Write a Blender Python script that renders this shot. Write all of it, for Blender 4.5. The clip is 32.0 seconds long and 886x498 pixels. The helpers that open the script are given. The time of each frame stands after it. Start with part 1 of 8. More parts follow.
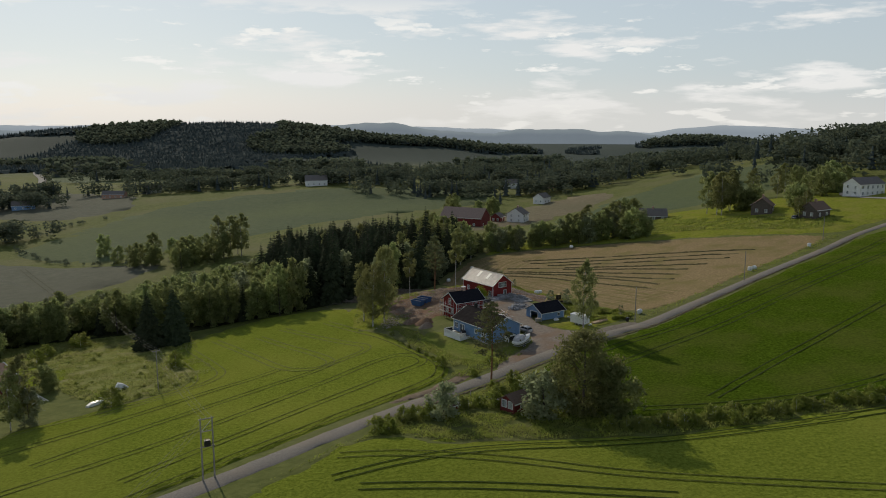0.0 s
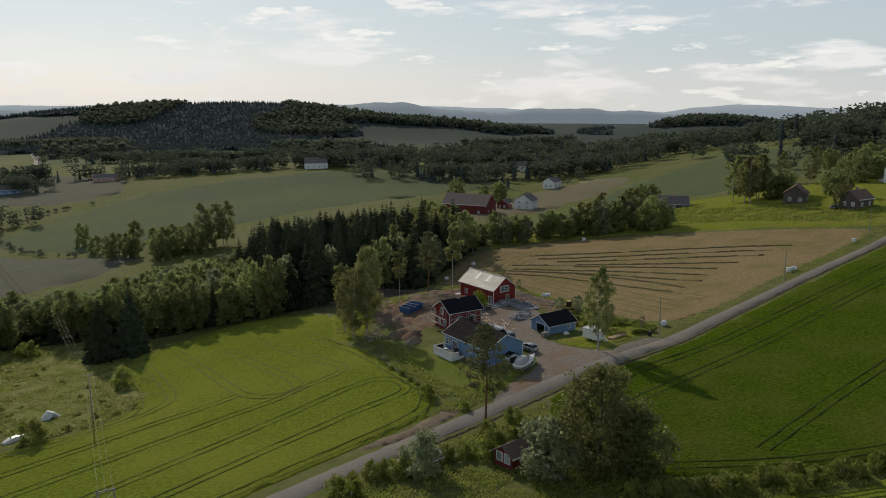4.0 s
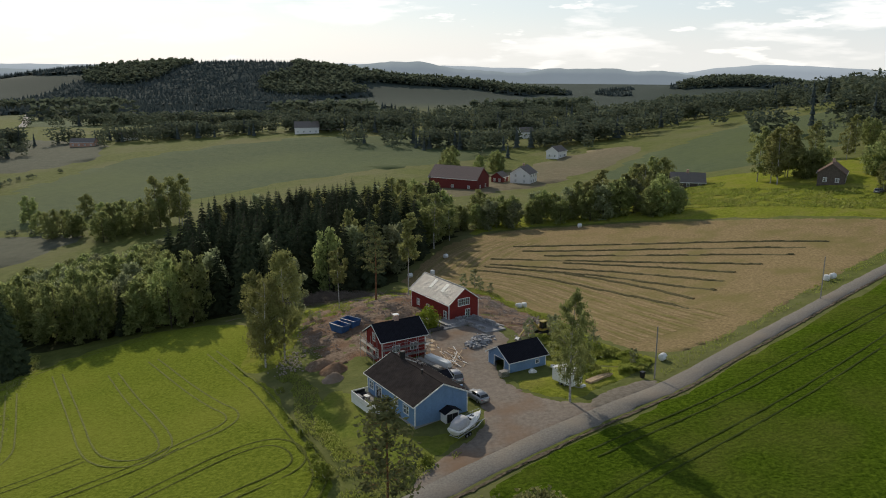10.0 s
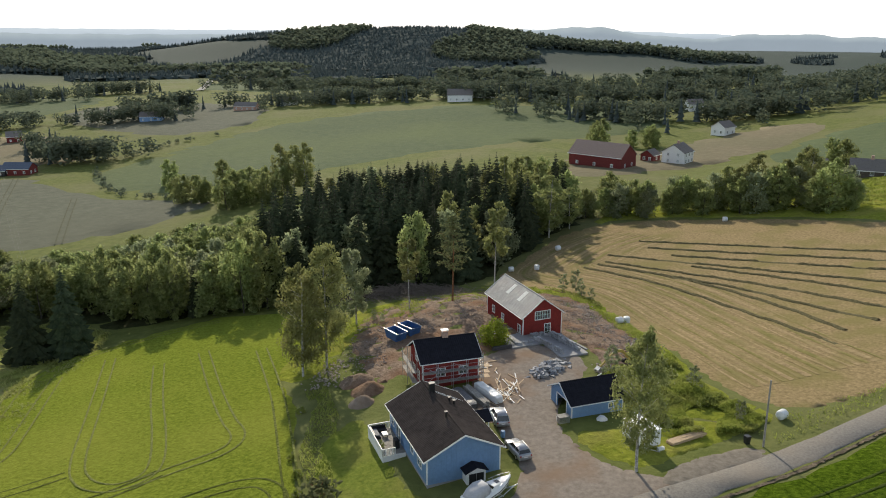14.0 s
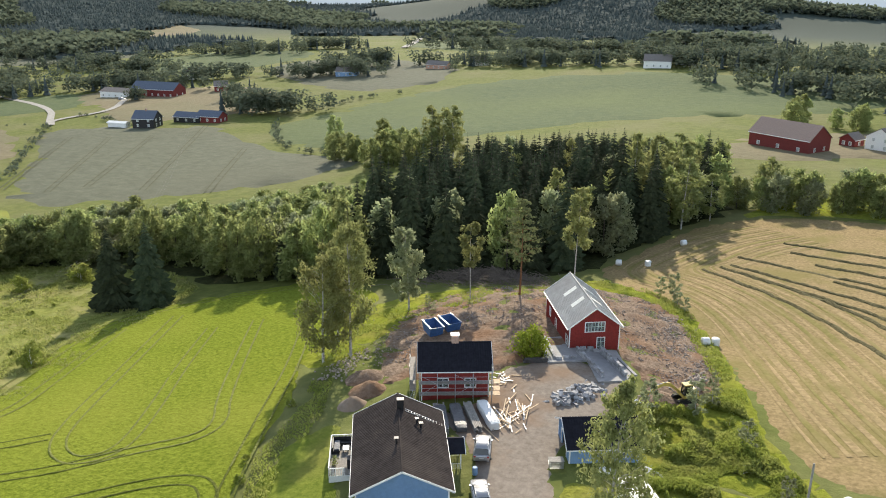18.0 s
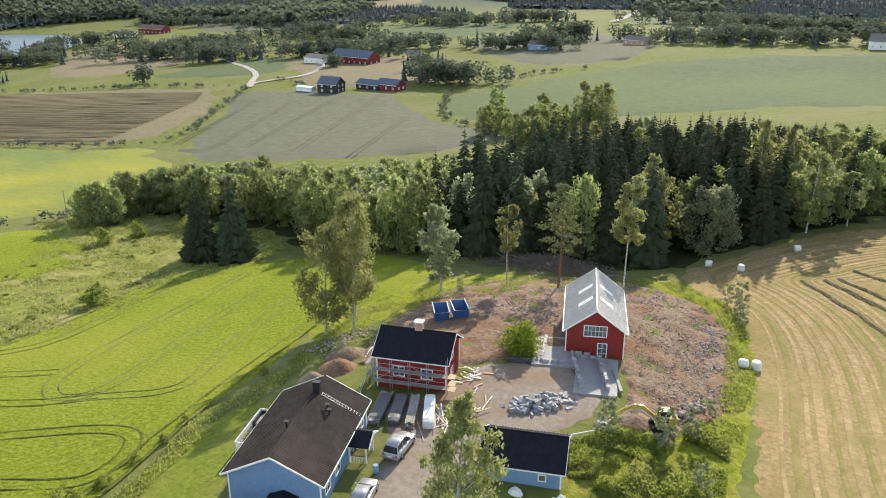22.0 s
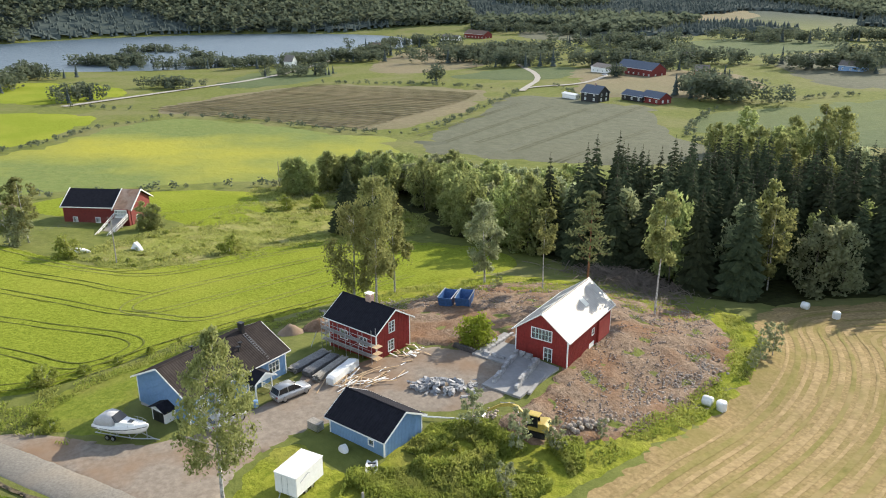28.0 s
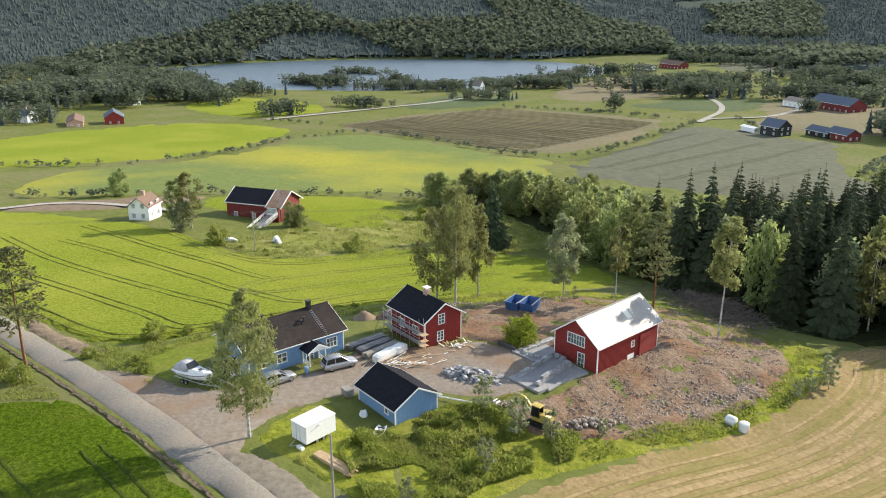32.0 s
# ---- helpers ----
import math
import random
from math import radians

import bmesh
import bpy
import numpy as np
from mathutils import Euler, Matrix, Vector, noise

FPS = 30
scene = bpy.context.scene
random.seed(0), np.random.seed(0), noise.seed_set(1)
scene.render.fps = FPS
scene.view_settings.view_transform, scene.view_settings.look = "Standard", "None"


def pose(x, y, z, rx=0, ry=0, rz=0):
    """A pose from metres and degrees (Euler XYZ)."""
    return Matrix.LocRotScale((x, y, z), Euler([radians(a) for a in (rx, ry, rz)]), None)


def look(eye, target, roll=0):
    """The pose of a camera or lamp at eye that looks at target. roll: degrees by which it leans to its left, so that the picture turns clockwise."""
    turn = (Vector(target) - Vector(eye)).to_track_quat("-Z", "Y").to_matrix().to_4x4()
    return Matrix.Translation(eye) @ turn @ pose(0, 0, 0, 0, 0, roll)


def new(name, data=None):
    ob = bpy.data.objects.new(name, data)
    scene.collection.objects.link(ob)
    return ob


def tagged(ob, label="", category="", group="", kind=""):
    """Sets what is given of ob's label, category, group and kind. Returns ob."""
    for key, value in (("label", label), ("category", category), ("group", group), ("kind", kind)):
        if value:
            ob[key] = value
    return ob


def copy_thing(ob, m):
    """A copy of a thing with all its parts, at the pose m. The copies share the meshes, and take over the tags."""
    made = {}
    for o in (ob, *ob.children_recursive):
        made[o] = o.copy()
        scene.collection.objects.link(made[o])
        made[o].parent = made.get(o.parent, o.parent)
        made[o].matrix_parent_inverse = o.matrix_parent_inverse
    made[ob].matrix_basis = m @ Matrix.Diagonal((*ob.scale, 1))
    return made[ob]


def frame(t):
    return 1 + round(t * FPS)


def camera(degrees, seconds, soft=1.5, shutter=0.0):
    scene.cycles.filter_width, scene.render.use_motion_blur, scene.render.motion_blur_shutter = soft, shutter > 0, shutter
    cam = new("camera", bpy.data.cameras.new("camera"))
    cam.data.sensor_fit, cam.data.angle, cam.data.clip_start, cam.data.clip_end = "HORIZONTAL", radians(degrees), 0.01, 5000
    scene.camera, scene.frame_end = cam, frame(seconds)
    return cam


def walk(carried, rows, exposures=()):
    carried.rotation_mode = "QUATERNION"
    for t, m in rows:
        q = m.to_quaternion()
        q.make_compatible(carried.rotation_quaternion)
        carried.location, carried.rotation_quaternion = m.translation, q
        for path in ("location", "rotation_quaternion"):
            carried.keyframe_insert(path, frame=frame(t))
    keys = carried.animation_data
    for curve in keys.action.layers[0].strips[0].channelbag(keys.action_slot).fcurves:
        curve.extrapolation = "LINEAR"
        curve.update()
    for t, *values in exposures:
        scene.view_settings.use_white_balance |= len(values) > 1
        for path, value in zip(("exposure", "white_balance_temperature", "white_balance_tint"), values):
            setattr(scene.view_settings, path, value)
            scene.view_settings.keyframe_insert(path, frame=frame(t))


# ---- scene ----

cam = camera(57.7, 32.0, soft=1.0)

# the drone's way: seconds, place, yaw, pitch, roll
PATH = [
    (0.0, -17.06, -62.72, 52.43, -2.74, -9.68, -0.01),
    (0.5, -16.41, -58.91, 52.36, -2.65, -9.83, 0.00),
    (1.0, -15.75, -55.11, 52.28, -2.56, -10.02, -0.01),
    (1.5, -15.07, -51.32, 52.22, -2.47, -10.14, -0.03),
    (2.0, -14.35, -47.54, 52.17, -2.36, -10.28, -0.07),
    (2.5, -13.59, -43.77, 52.12, -2.23, -10.52, -0.10),
    (3.0, -12.80, -40.01, 52.07, -2.10, -10.72, -0.12),
    (3.5, -11.99, -36.26, 52.02, -2.00, -10.93, -0.12),
    (5.5, -8.10, -21.20, 51.79, -1.70, -11.62, -0.03),
    (6.0, -6.89, -17.57, 51.77, -1.56, -11.89, -0.02),
    (6.5, -5.62, -13.96, 51.76, -1.45, -12.07, -0.01),
    (7.0, -4.31, -10.39, 51.75, -1.31, -12.30, -0.01),
    (7.5, -2.94, -6.89, 51.73, -1.21, -12.58, -0.02),
    (8.0, -1.51, -3.42, 51.72, -1.12, -12.77, -0.02),
    (8.5, 0.00, 0.00, 51.71, -1.00, -13.03, -0.01),
    (9.0, 1.61, 3.42, 51.73, -0.88, -13.30, 0.01),
    (9.5, 3.35, 6.87, 51.77, -0.71, -13.57, 0.02),
    (10.0, 5.20, 10.34, 51.80, -0.56, -13.88, 0.04),
    (10.5, 7.13, 13.84, 51.81, -0.19, -14.16, 0.07),
    (11.0, 9.03, 17.35, 51.78, 0.77, -14.45, 0.09),
    (11.5, 10.90, 20.85, 51.69, 2.22, -14.71, 0.08),
    (12.0, 12.81, 24.32, 51.54, 3.88, -14.98, 0.05),
    (12.5, 14.77, 27.74, 51.34, 5.78, -15.23, -0.00),
    (13.0, 16.74, 31.10, 51.11, 8.02, -15.53, -0.06),
    (13.5, 18.77, 34.42, 50.88, 10.12, -15.87, -0.14),
    (14.0, 20.89, 37.79, 50.67, 12.14, -16.15, -0.22),
    (14.5, 23.11, 41.21, 50.48, 13.97, -16.37, -0.30),
    (16.5, 32.54, 53.25, 50.22, 21.78, -17.84, 0.04),
    (17.0, 34.98, 56.11, 50.10, 23.85, -18.06, 0.11),
    (17.5, 37.44, 58.91, 49.92, 25.88, -18.46, 0.16),
    (18.0, 39.90, 61.70, 49.74, 27.82, -18.79, 0.20),
    (18.5, 42.34, 64.48, 49.56, 29.78, -19.08, 0.21),
    (19.0, 44.83, 67.28, 49.39, 31.71, -19.34, 0.17),
    (19.5, 47.47, 70.25, 49.23, 33.74, -19.66, 0.14),
    (20.0, 50.06, 73.20, 49.07, 35.87, -19.90, 0.09),
    (20.5, 52.59, 76.08, 48.87, 37.98, -20.12, 0.04),
    (21.0, 55.00, 78.89, 48.65, 40.12, -20.28, -0.01),
    (21.5, 57.34, 81.67, 48.41, 42.17, -20.37, -0.06),
    (22.0, 59.74, 84.40, 48.16, 44.02, -20.53, -0.10),
    (22.5, 62.14, 87.14, 47.93, 46.01, -20.61, -0.09),
    (23.0, 64.56, 89.91, 47.73, 48.05, -20.66, -0.05),
    (23.5, 66.79, 92.65, 47.54, 49.92, -20.72, -0.07),
    (24.0, 68.99, 95.41, 47.36, 51.91, -20.82, -0.06),
    (24.5, 71.21, 98.18, 47.21, 53.94, -20.90, -0.03),
    (25.0, 73.50, 101.06, 47.08, 55.74, -20.90, 0.02),
    (25.5, 75.83, 103.88, 47.00, 57.61, -20.88, 0.04),
    (27.5, 87.10, 113.83, 47.37, 65.84, -19.97, -0.13),
    (28.0, 89.92, 117.17, 47.16, 68.02, -19.75, -0.05),
    (28.5, 92.69, 120.32, 46.95, 70.42, -19.30, 0.03),
    (29.0, 95.35, 123.18, 46.79, 72.59, -18.91, 0.08),
    (29.5, 97.80, 125.70, 46.71, 74.44, -18.60, 0.13),
    (30.0, 99.90, 127.72, 46.70, 76.27, -18.33, 0.16),
    (30.5, 101.58, 129.27, 46.76, 77.98, -18.14, 0.12),
    (31.0, 102.79, 130.35, 46.86, 79.82, -17.95, 0.02),
    (31.5, 103.66, 131.27, 46.98, 81.28, -17.89, 0.00),
    (32.0, 104.33, 132.18, 47.11, 82.39, -17.87, 0.00),
]
EXPOSURES = [(0.0, -0.9), (7.0, -0.8), (10.0, -0.52), (13.0, -0.08), (17.0, 0.7), (19.0, 0.88), (23.0, 0.97), (28.0, 0.9), (32.0, 0.87)]
walk(cam, [(t, pose(x, y, z, 90 + p, 0, a) @ pose(0, 0, 0, 0, 0, r)) for t, x, y, z, a, p, r in PATH], EXPOSURES)

# ---- sky and sun: low evening sun beyond the farm ----
SUN_UP, SUN_TURN = 27.0, 23.0   # elevation; degrees to the left of +y
toward_sun = Vector((-math.sin(radians(SUN_TURN)) * math.cos(radians(SUN_UP)), math.cos(radians(SUN_TURN)) * math.cos(radians(SUN_UP)), math.sin(radians(SUN_UP))))
world = bpy.data.worlds.new("sky")
scene.world = world
world.use_nodes = True
wn, wl = world.node_tree.nodes, world.node_tree.links
sky = wn.new("ShaderNodeTexSky")
sky.sky_type, sky.sun_disc = "NISHITA", False
sky.sun_elevation, sky.sun_rotation = radians(SUN_UP), radians(-SUN_TURN)
sky.air_density, sky.dust_density, sky.ozone_density = 1.0, 0.5, 2.0
wn["Background"].inputs["Strength"].default_value = 0.135
# pale summer haze low over the horizon, and broken cloud along it
at = wn.new("ShaderNodeTexCoord")
split = wn.new("ShaderNodeSeparateXYZ")
wl.new(at.outputs["Generated"], split.inputs["Vector"])
pale = wn.new("ShaderNodeHueSaturation")
pale.inputs["Saturation"].default_value = 0.72
wl.new(sky.outputs["Color"], pale.inputs["Color"])


def band(lo, hi, top):
    r = wn.new("ShaderNodeMapRange")
    r.interpolation_type = "SMOOTHSTEP"
    r.inputs["From Min"].default_value, r.inputs["From Max"].default_value, r.inputs["To Min"].default_value, r.inputs["To Max"].default_value = lo, hi, top, 0.0
    wl.new(split.outputs["Z"], r.inputs["Value"])
    return r.outputs["Result"]


def blend(under, colour, amount):
    m = wn.new("ShaderNodeMix")
    m.data_type = "RGBA"
    m.inputs["B"].default_value = (*colour, 1)
    wl.new(under, m.inputs["A"])
    wl.new(amount, m.inputs["Factor"])
    return m.outputs["Result"]


def puffs(scale, squeeze, lo, hi, roof, seed):
    mp = wn.new("ShaderNodeMapping")
    mp.inputs["Scale"].default_value, mp.inputs["Location"].default_value = (scale, scale, scale * squeeze), (seed, seed * 1.7, 0)
    wl.new(at.outputs["Generated"], mp.inputs["Vector"])
    t = wn.new("ShaderNodeTexNoise")
    t.inputs["Scale"].default_value, t.inputs["Detail"].default_value, t.inputs["Roughness"].default_value = 1.0, 9, 0.58
    wl.new(mp.outputs["Vector"], t.inputs["Vector"])
    r = wn.new("ShaderNodeMapRange")
    r.inputs["From Min"].default_value, r.inputs["From Max"].default_value = lo, hi
    wl.new(t.outputs["Fac"], r.inputs["Value"])
    x = wn.new("ShaderNodeMath")
    x.operation = "MULTIPLY"
    wl.new(r.outputs["Result"], x.inputs[0])
    wl.new(band(roof * 0.7, roof, 1.0), x.inputs[1])
    return x.outputs["Value"]


out = blend(pale.outputs["Color"], (7.6, 8.7, 9.5), band(-0.02, 0.85, 0.7))
out = blend(out, (11.3, 11.3, 11.1), puffs(4.0, 5.5, 0.53, 0.60, 0.15, 2.0))
out = blend(out, (12.0, 12.0, 11.6), puffs(13.0, 4.5, 0.585, 0.64, 0.13, 5.0))
out = blend(out, (10.4, 10.0, 9.3), band(-0.02, 0.05, 0.55))
wl.new(out, wn["Background"].inputs["Color"])
sun = new("sun", bpy.data.lights.new("sun", "SUN"))
sun.data.energy, sun.data.angle, sun.data.color = 4.15, radians(0.6), (1.0, 0.895, 0.72)
sun.matrix_world = look((0, 0, 300), Vector((0, 0, 300)) - toward_sun)

# ---- the lie of the land ----
# heights of the ground at known spots: x, y, z
YARD = [(5, 140, 0.0), (12, 125, 0.15), (25, 122, 0.75), (40, 131, 0.5), (14, 165, -0.3), (2, 175, -0.6), (-4, 128, -0.4), (-8, 145, -1.0),
        (20, 155, 0.0), (24, 179, -3.3), (13, 185, -2.6), (0, 190, -3.9), (-8, 181, -2.2), (-16, 178, -3.3), (-24, 171, -4.4), (-26, 152, -4.9),
        (32, 150, -0.6), (-14, 120, -2.2)]
FIELDS = [(0, 89, -1.2), (14, 61, 0.4), (-12, 70, -0.8), (-47, 56, -3.6), (-68, 97, -8.1), (-90, 168, -15.4), (-45, 160, -8.6), (-2, 219, -7.8),
          (8, 236, -6.6), (51, 259, -2.6), (44, 139, 0.5), (87, 172, 4.9), (60, 110, 2.6), (130, 190, 9.0), (60, 40, 3.0), (0, 0, -2.0),
          (135, 271, 11.0), (-60, 0, -5.0), (80, 225, 2.5), (120, 80, 9.0), (-110, 110, -11.5), (-60, 240, -15.0)]
VALLEY = [(7, 377, -9.0), (50, 382, -9.0), (147, 364, 6.0), (240, 330, 20.0), (310, 480, 30.0), (-91, 624, -9.0), (-247, 242, -25.3), (-356, 350, -29.2), (-300, 367, -27.5),
          (-393, 463, -29.0), (-768, 226, -46.5), (-600, 150, -42.0), (-160, 380, -22.0), (-160, 500, -19.0), (-300, 100, -27.0), (-180, -60, -15.0),
          (150, -100, 8.0), (-100, -300, -5.0), (300, 150, 26.0), (-450, 250, -35.0), (100, 600, -8.0), (-400, 800, -22.0)]
FAR = [(300, 800, -4.0), (-900, 700, -40.0), (-1000, -300, -42.0), (0, 1100, -30.0), (500, 400, 34.0), (600, 1300, -26.0), (-1300, 200, -44.0), (-700, -700, -40.0),
       (500, -500, 20.0), (-900, 1500, -30.0)]
SPOTS = np.array(YARD + FIELDS + VALLEY + FAR, float)


def bowl(d, c):
    return np.sqrt(d * d + c * c)


SOFT = np.array([9.0] * len(YARD) + [22.0] * len(FIELDS) + [60.0] * len(VALLEY) + [160.0] * len(FAR))
_d = np.hypot(SPOTS[:, None, 0] - SPOTS[None, :, 0], SPOTS[:, None, 1] - SPOTS[None, :, 1])
PULL = np.linalg.solve(bowl(_d, SOFT[None, :]), SPOTS[:, 2] + 5.0)

# wooded hills and far ridges: x, y, height, length along, length across, turn in degrees
HILLS = [(-400, 1850, 72, 280, 170, 4), (-820, 1850, 28, 160, 170, -10), (90, 1880, 14, 110, 150, -6), (680, 1830, 33, 150, 170, 12), (1500, 2300, 26, 420, 300, 20),
         (-1650, 420, 88, 260, 520, 14), (-1520, -420, 68, 260, 380, -8), (-1700, 1250, 46, 330, 300, 20), (-2700, 300, 152, 420, 1200, 6), (-3300, -1600, 150, 700, 1000, 0)]



def height(x, y):
    """The ground's height, for numbers or arrays."""
    x, y = np.asarray(x, float), np.asarray(y, float)
    d = np.hypot(x[..., None] - SPOTS[:, 0], y[..., None] - SPOTS[:, 1])
    z = (bowl(d, SOFT) * PULL).sum(-1) - 5.0
    r = np.hypot(x, y - 130)
    away = np.clip((r - 900) / 900, 0, 1)
    away = away * away * (3 - 2 * away)
    z = z * (1 - away) - (43.0 + 9.0 * np.tanh((x + 900) / 300.0)) * away
    out = np.clip((r - 650) / 600, 0, 1)
    out = out * out * (3 - 2 * out)
    for hx, hy, up, la, lb, turn in HILLS:
        c, s = math.cos(radians(turn)), math.sin(radians(turn))
        a, b = (x - hx) * c + (y - hy) * s, (y - hy) * c - (x - hx) * s
        z = z + out * up * np.exp(-0.5 * ((a / la) ** 2 + (b / lb) ** 2))
    z = z - 80.0 * np.clip((r - 2300) / 2400, 0, 1)
    lake = np.exp(-np.hypot((x + 905) / 190.0, (y - 170) / 300.0) ** 4)
    return z * (1 - lake) - 52.0 * lake

# ---- materials ----
def surf(name, dark, light, scale=1.0, rough=0.95, bump=0.3, metal=0.0, patch=None, patch_scale=0.05, patch_amount=0.5, spec=0.06, each=0.0, stripe=None, through_light=0.0, stretch=None, sheen=None):
    """A procedural surface: grain between dark and light, larger patches of a third colour, an optional stripe relief (width, turn, depth)."""
    m = bpy.data.materials.new(name)
    m.use_nodes = True
    n, l = m.node_tree.nodes, m.node_tree.links
    bs = n["Principled BSDF"]
    bs.inputs["Roughness"].default_value, bs.inputs["Metallic"].default_value = rough, metal
    bs.inputs["Specular IOR Level"].default_value = spec
    if sheen:
        bs.inputs["Sheen Weight"].default_value, bs.inputs["Sheen Roughness"].default_value, bs.inputs["Sheen Tint"].default_value = sheen[3], 0.4, (*sheen[:3], 1)
    geo = n.new("ShaderNodeNewGeometry")
    place = geo.outputs["Position"]
    if stretch:
        mp = n.new("ShaderNodeMapping")
        mp.inputs["Rotation"].default_value = (0, 0, radians(stretch[0]))
        mp.inputs["Scale"].default_value = (stretch[1], 1, 1)
        l.new(place, mp.inputs["Vector"])
        place = mp.outputs["Vector"]
    t1 = n.new("ShaderNodeTexNoise")
    t1.inputs["Scale"].default_value, t1.inputs["Detail"].default_value, t1.inputs["Roughness"].default_value = scale, 8, 0.65
    l.new(place, t1.inputs["Vector"])
    r1 = n.new("ShaderNodeMapRange")
    r1.inputs["From Min"].default_value, r1.inputs["From Max"].default_value = 0.32, 0.68
    l.new(t1.outputs["Fac"], r1.inputs["Value"])
    mix = n.new("ShaderNodeMix")
    mix.data_type = "RGBA"
    mix.inputs["A"].default_value, mix.inputs["B"].default_value = (*dark, 1), (*light, 1)
    l.new(r1.outputs["Result"], mix.inputs["Factor"])
    col = mix.outputs["Result"]
    if patch:
        t2 = n.new("ShaderNodeTexNoise")
        t2.inputs["Scale"].default_value, t2.inputs["Detail"].default_value = patch_scale, 5
        l.new(geo.outputs["Position"], t2.inputs["Vector"])
        r2 = n.new("ShaderNodeMapRange")
        r2.inputs["From Min"].default_value, r2.inputs["From Max"].default_value, r2.inputs["To Max"].default_value = 0.45, 0.65, patch_amount
        l.new(t2.outputs["Fac"], r2.inputs["Value"])
        m2 = n.new("ShaderNodeMix")
        m2.data_type = "RGBA"
        m2.inputs["B"].default_value = (*patch, 1)
        l.new(r2.outputs["Result"], m2.inputs["Factor"])
        l.new(col, m2.inputs["A"])
        col = m2.outputs["Result"]
    if each:
        oi = n.new("ShaderNodeObjectInfo")
        hs = n.new("ShaderNodeHueSaturation")
        rv = n.new("ShaderNodeMapRange")
        rv.inputs["To Min"].default_value, rv.inputs["To Max"].default_value = 1 - each, 1 + each
        l.new(oi.outputs["Random"], rv.inputs["Value"])
        l.new(rv.outputs["Result"], hs.inputs["Value"])
        rh = n.new("ShaderNodeMapRange")
        rh.inputs["To Min"].default_value, rh.inputs["To Max"].default_value = 0.5 - 0.06 * each, 0.5 + 0.06 * each
        l.new(oi.outputs["Random"], rh.inputs["Value"])
        l.new(rh.outputs["Result"], hs.inputs["Hue"])
        l.new(col, hs.inputs["Color"])
        col = hs.outputs["Color"]
    l.new(col, bs.inputs["Base Color"])
    high = r1.outputs["Result"]
    normal = None
    if stripe:
        wide, turn, deep = stripe
        mp2 = n.new("ShaderNodeMapping")
        mp2.inputs["Rotation"].default_value = (0, 0, radians(-turn))
        l.new(geo.outputs["Position"], mp2.inputs["Vector"])
        wv = n.new("ShaderNodeTexWave")
        wv.inputs["Scale"].default_value, wv.inputs["Distortion"].default_value = 0.314 / wide, 0.0
        l.new(mp2.outputs["Vector"], wv.inputs["Vector"])
        b0 = n.new("ShaderNodeBump")
        b0.inputs["Strength"].default_value, b0.inputs["Distance"].default_value = 0.8, deep
        l.new(wv.outputs["Fac"], b0.inputs["Height"])
        normal = b0.outputs["Normal"]
    b = n.new("ShaderNodeBump")
    b.inputs["Strength"].default_value, b.inputs["Distance"].default_value = min(1.0, bump), 0.25 / max(scale, 0.3)
    l.new(high, b.inputs["Height"])
    if normal:
        l.new(normal, b.inputs["Normal"])
    l.new(b.outputs["Normal"], bs.inputs["Normal"])
    if through_light:
        tr = n.new("ShaderNodeBsdfTranslucent")
        l.new(col, tr.inputs["Color"])
        ms = n.new("ShaderNodeMixShader")
        ms.inputs["Fac"].default_value = through_light
        l.new(bs.outputs["BSDF"], ms.inputs[1])
        l.new(tr.outputs["BSDF"], ms.inputs[2])
        l.new(ms.outputs["Shader"], n["Material Output"].inputs["Surface"])
    return m


M_LAND = surf("land", (0.10, 0.12, 0.03), (0.165, 0.18, 0.052), 0.35, patch=(0.19, 0.175, 0.09), patch_scale=0.03)
M_CROP = surf("green_crop", (0.094, 0.124, 0.012), (0.226, 0.264, 0.036), 1.7, bump=0.85, patch=(0.25, 0.255, 0.045), patch_scale=0.03, patch_amount=0.5, spec=0.0, sheen=(0.8, 0.95, 0.2, 0.14))
M_CROP_DEEP = surf("deep_green_crop", (0.026, 0.05, 0.004), (0.105, 0.155, 0.014), 1.8, bump=1.0, patch=(0.14, 0.135, 0.035), patch_scale=0.07, patch_amount=0.35, spec=0.0, sheen=(0.5, 0.9, 0.1, 0.03))
M_HAY = surf("stubble", (0.18, 0.132, 0.062), (0.355, 0.265, 0.135), 1.8, bump=0.15, patch=(0.19, 0.165, 0.055), patch_scale=0.12, patch_amount=0.7)
M_WINDROW = surf("cut_hay", (0.075, 0.068, 0.034), (0.165, 0.145, 0.075), 3.0, bump=0.8)
M_VERGE = surf("verge_grass", (0.13, 0.16, 0.02), (0.27, 0.285, 0.045), 1.1, bump=0.7, patch=(0.27, 0.235, 0.075), patch_scale=0.16, spec=0.0, sheen=(0.8, 0.95, 0.2, 0.08))
M_LAWN = surf("lawn", (0.105, 0.14, 0.017), (0.20, 0.232, 0.036), 1.5, bump=0.4, patch=(0.19, 0.175, 0.05), patch_scale=0.15)
M_ROAD = surf("gravel_road", (0.165, 0.152, 0.134), (0.265, 0.246, 0.217), 3.5, bump=0.02, patch=(0.265, 0.22, 0.17), patch_scale=0.12)
M_YARD = surf("packed_yard", (0.195, 0.163, 0.134), (0.30, 0.257, 0.213), 1.6, bump=0.04, patch=(0.235, 0.155, 0.10), patch_scale=0.11, patch_amount=0.85)
M_DIRT = surf("bare_earth", (0.125, 0.088, 0.06), (0.32, 0.24, 0.18), 1.9, bump=0.8, patch=(0.215, 0.12, 0.068), patch_scale=0.14, patch_amount=0.8)
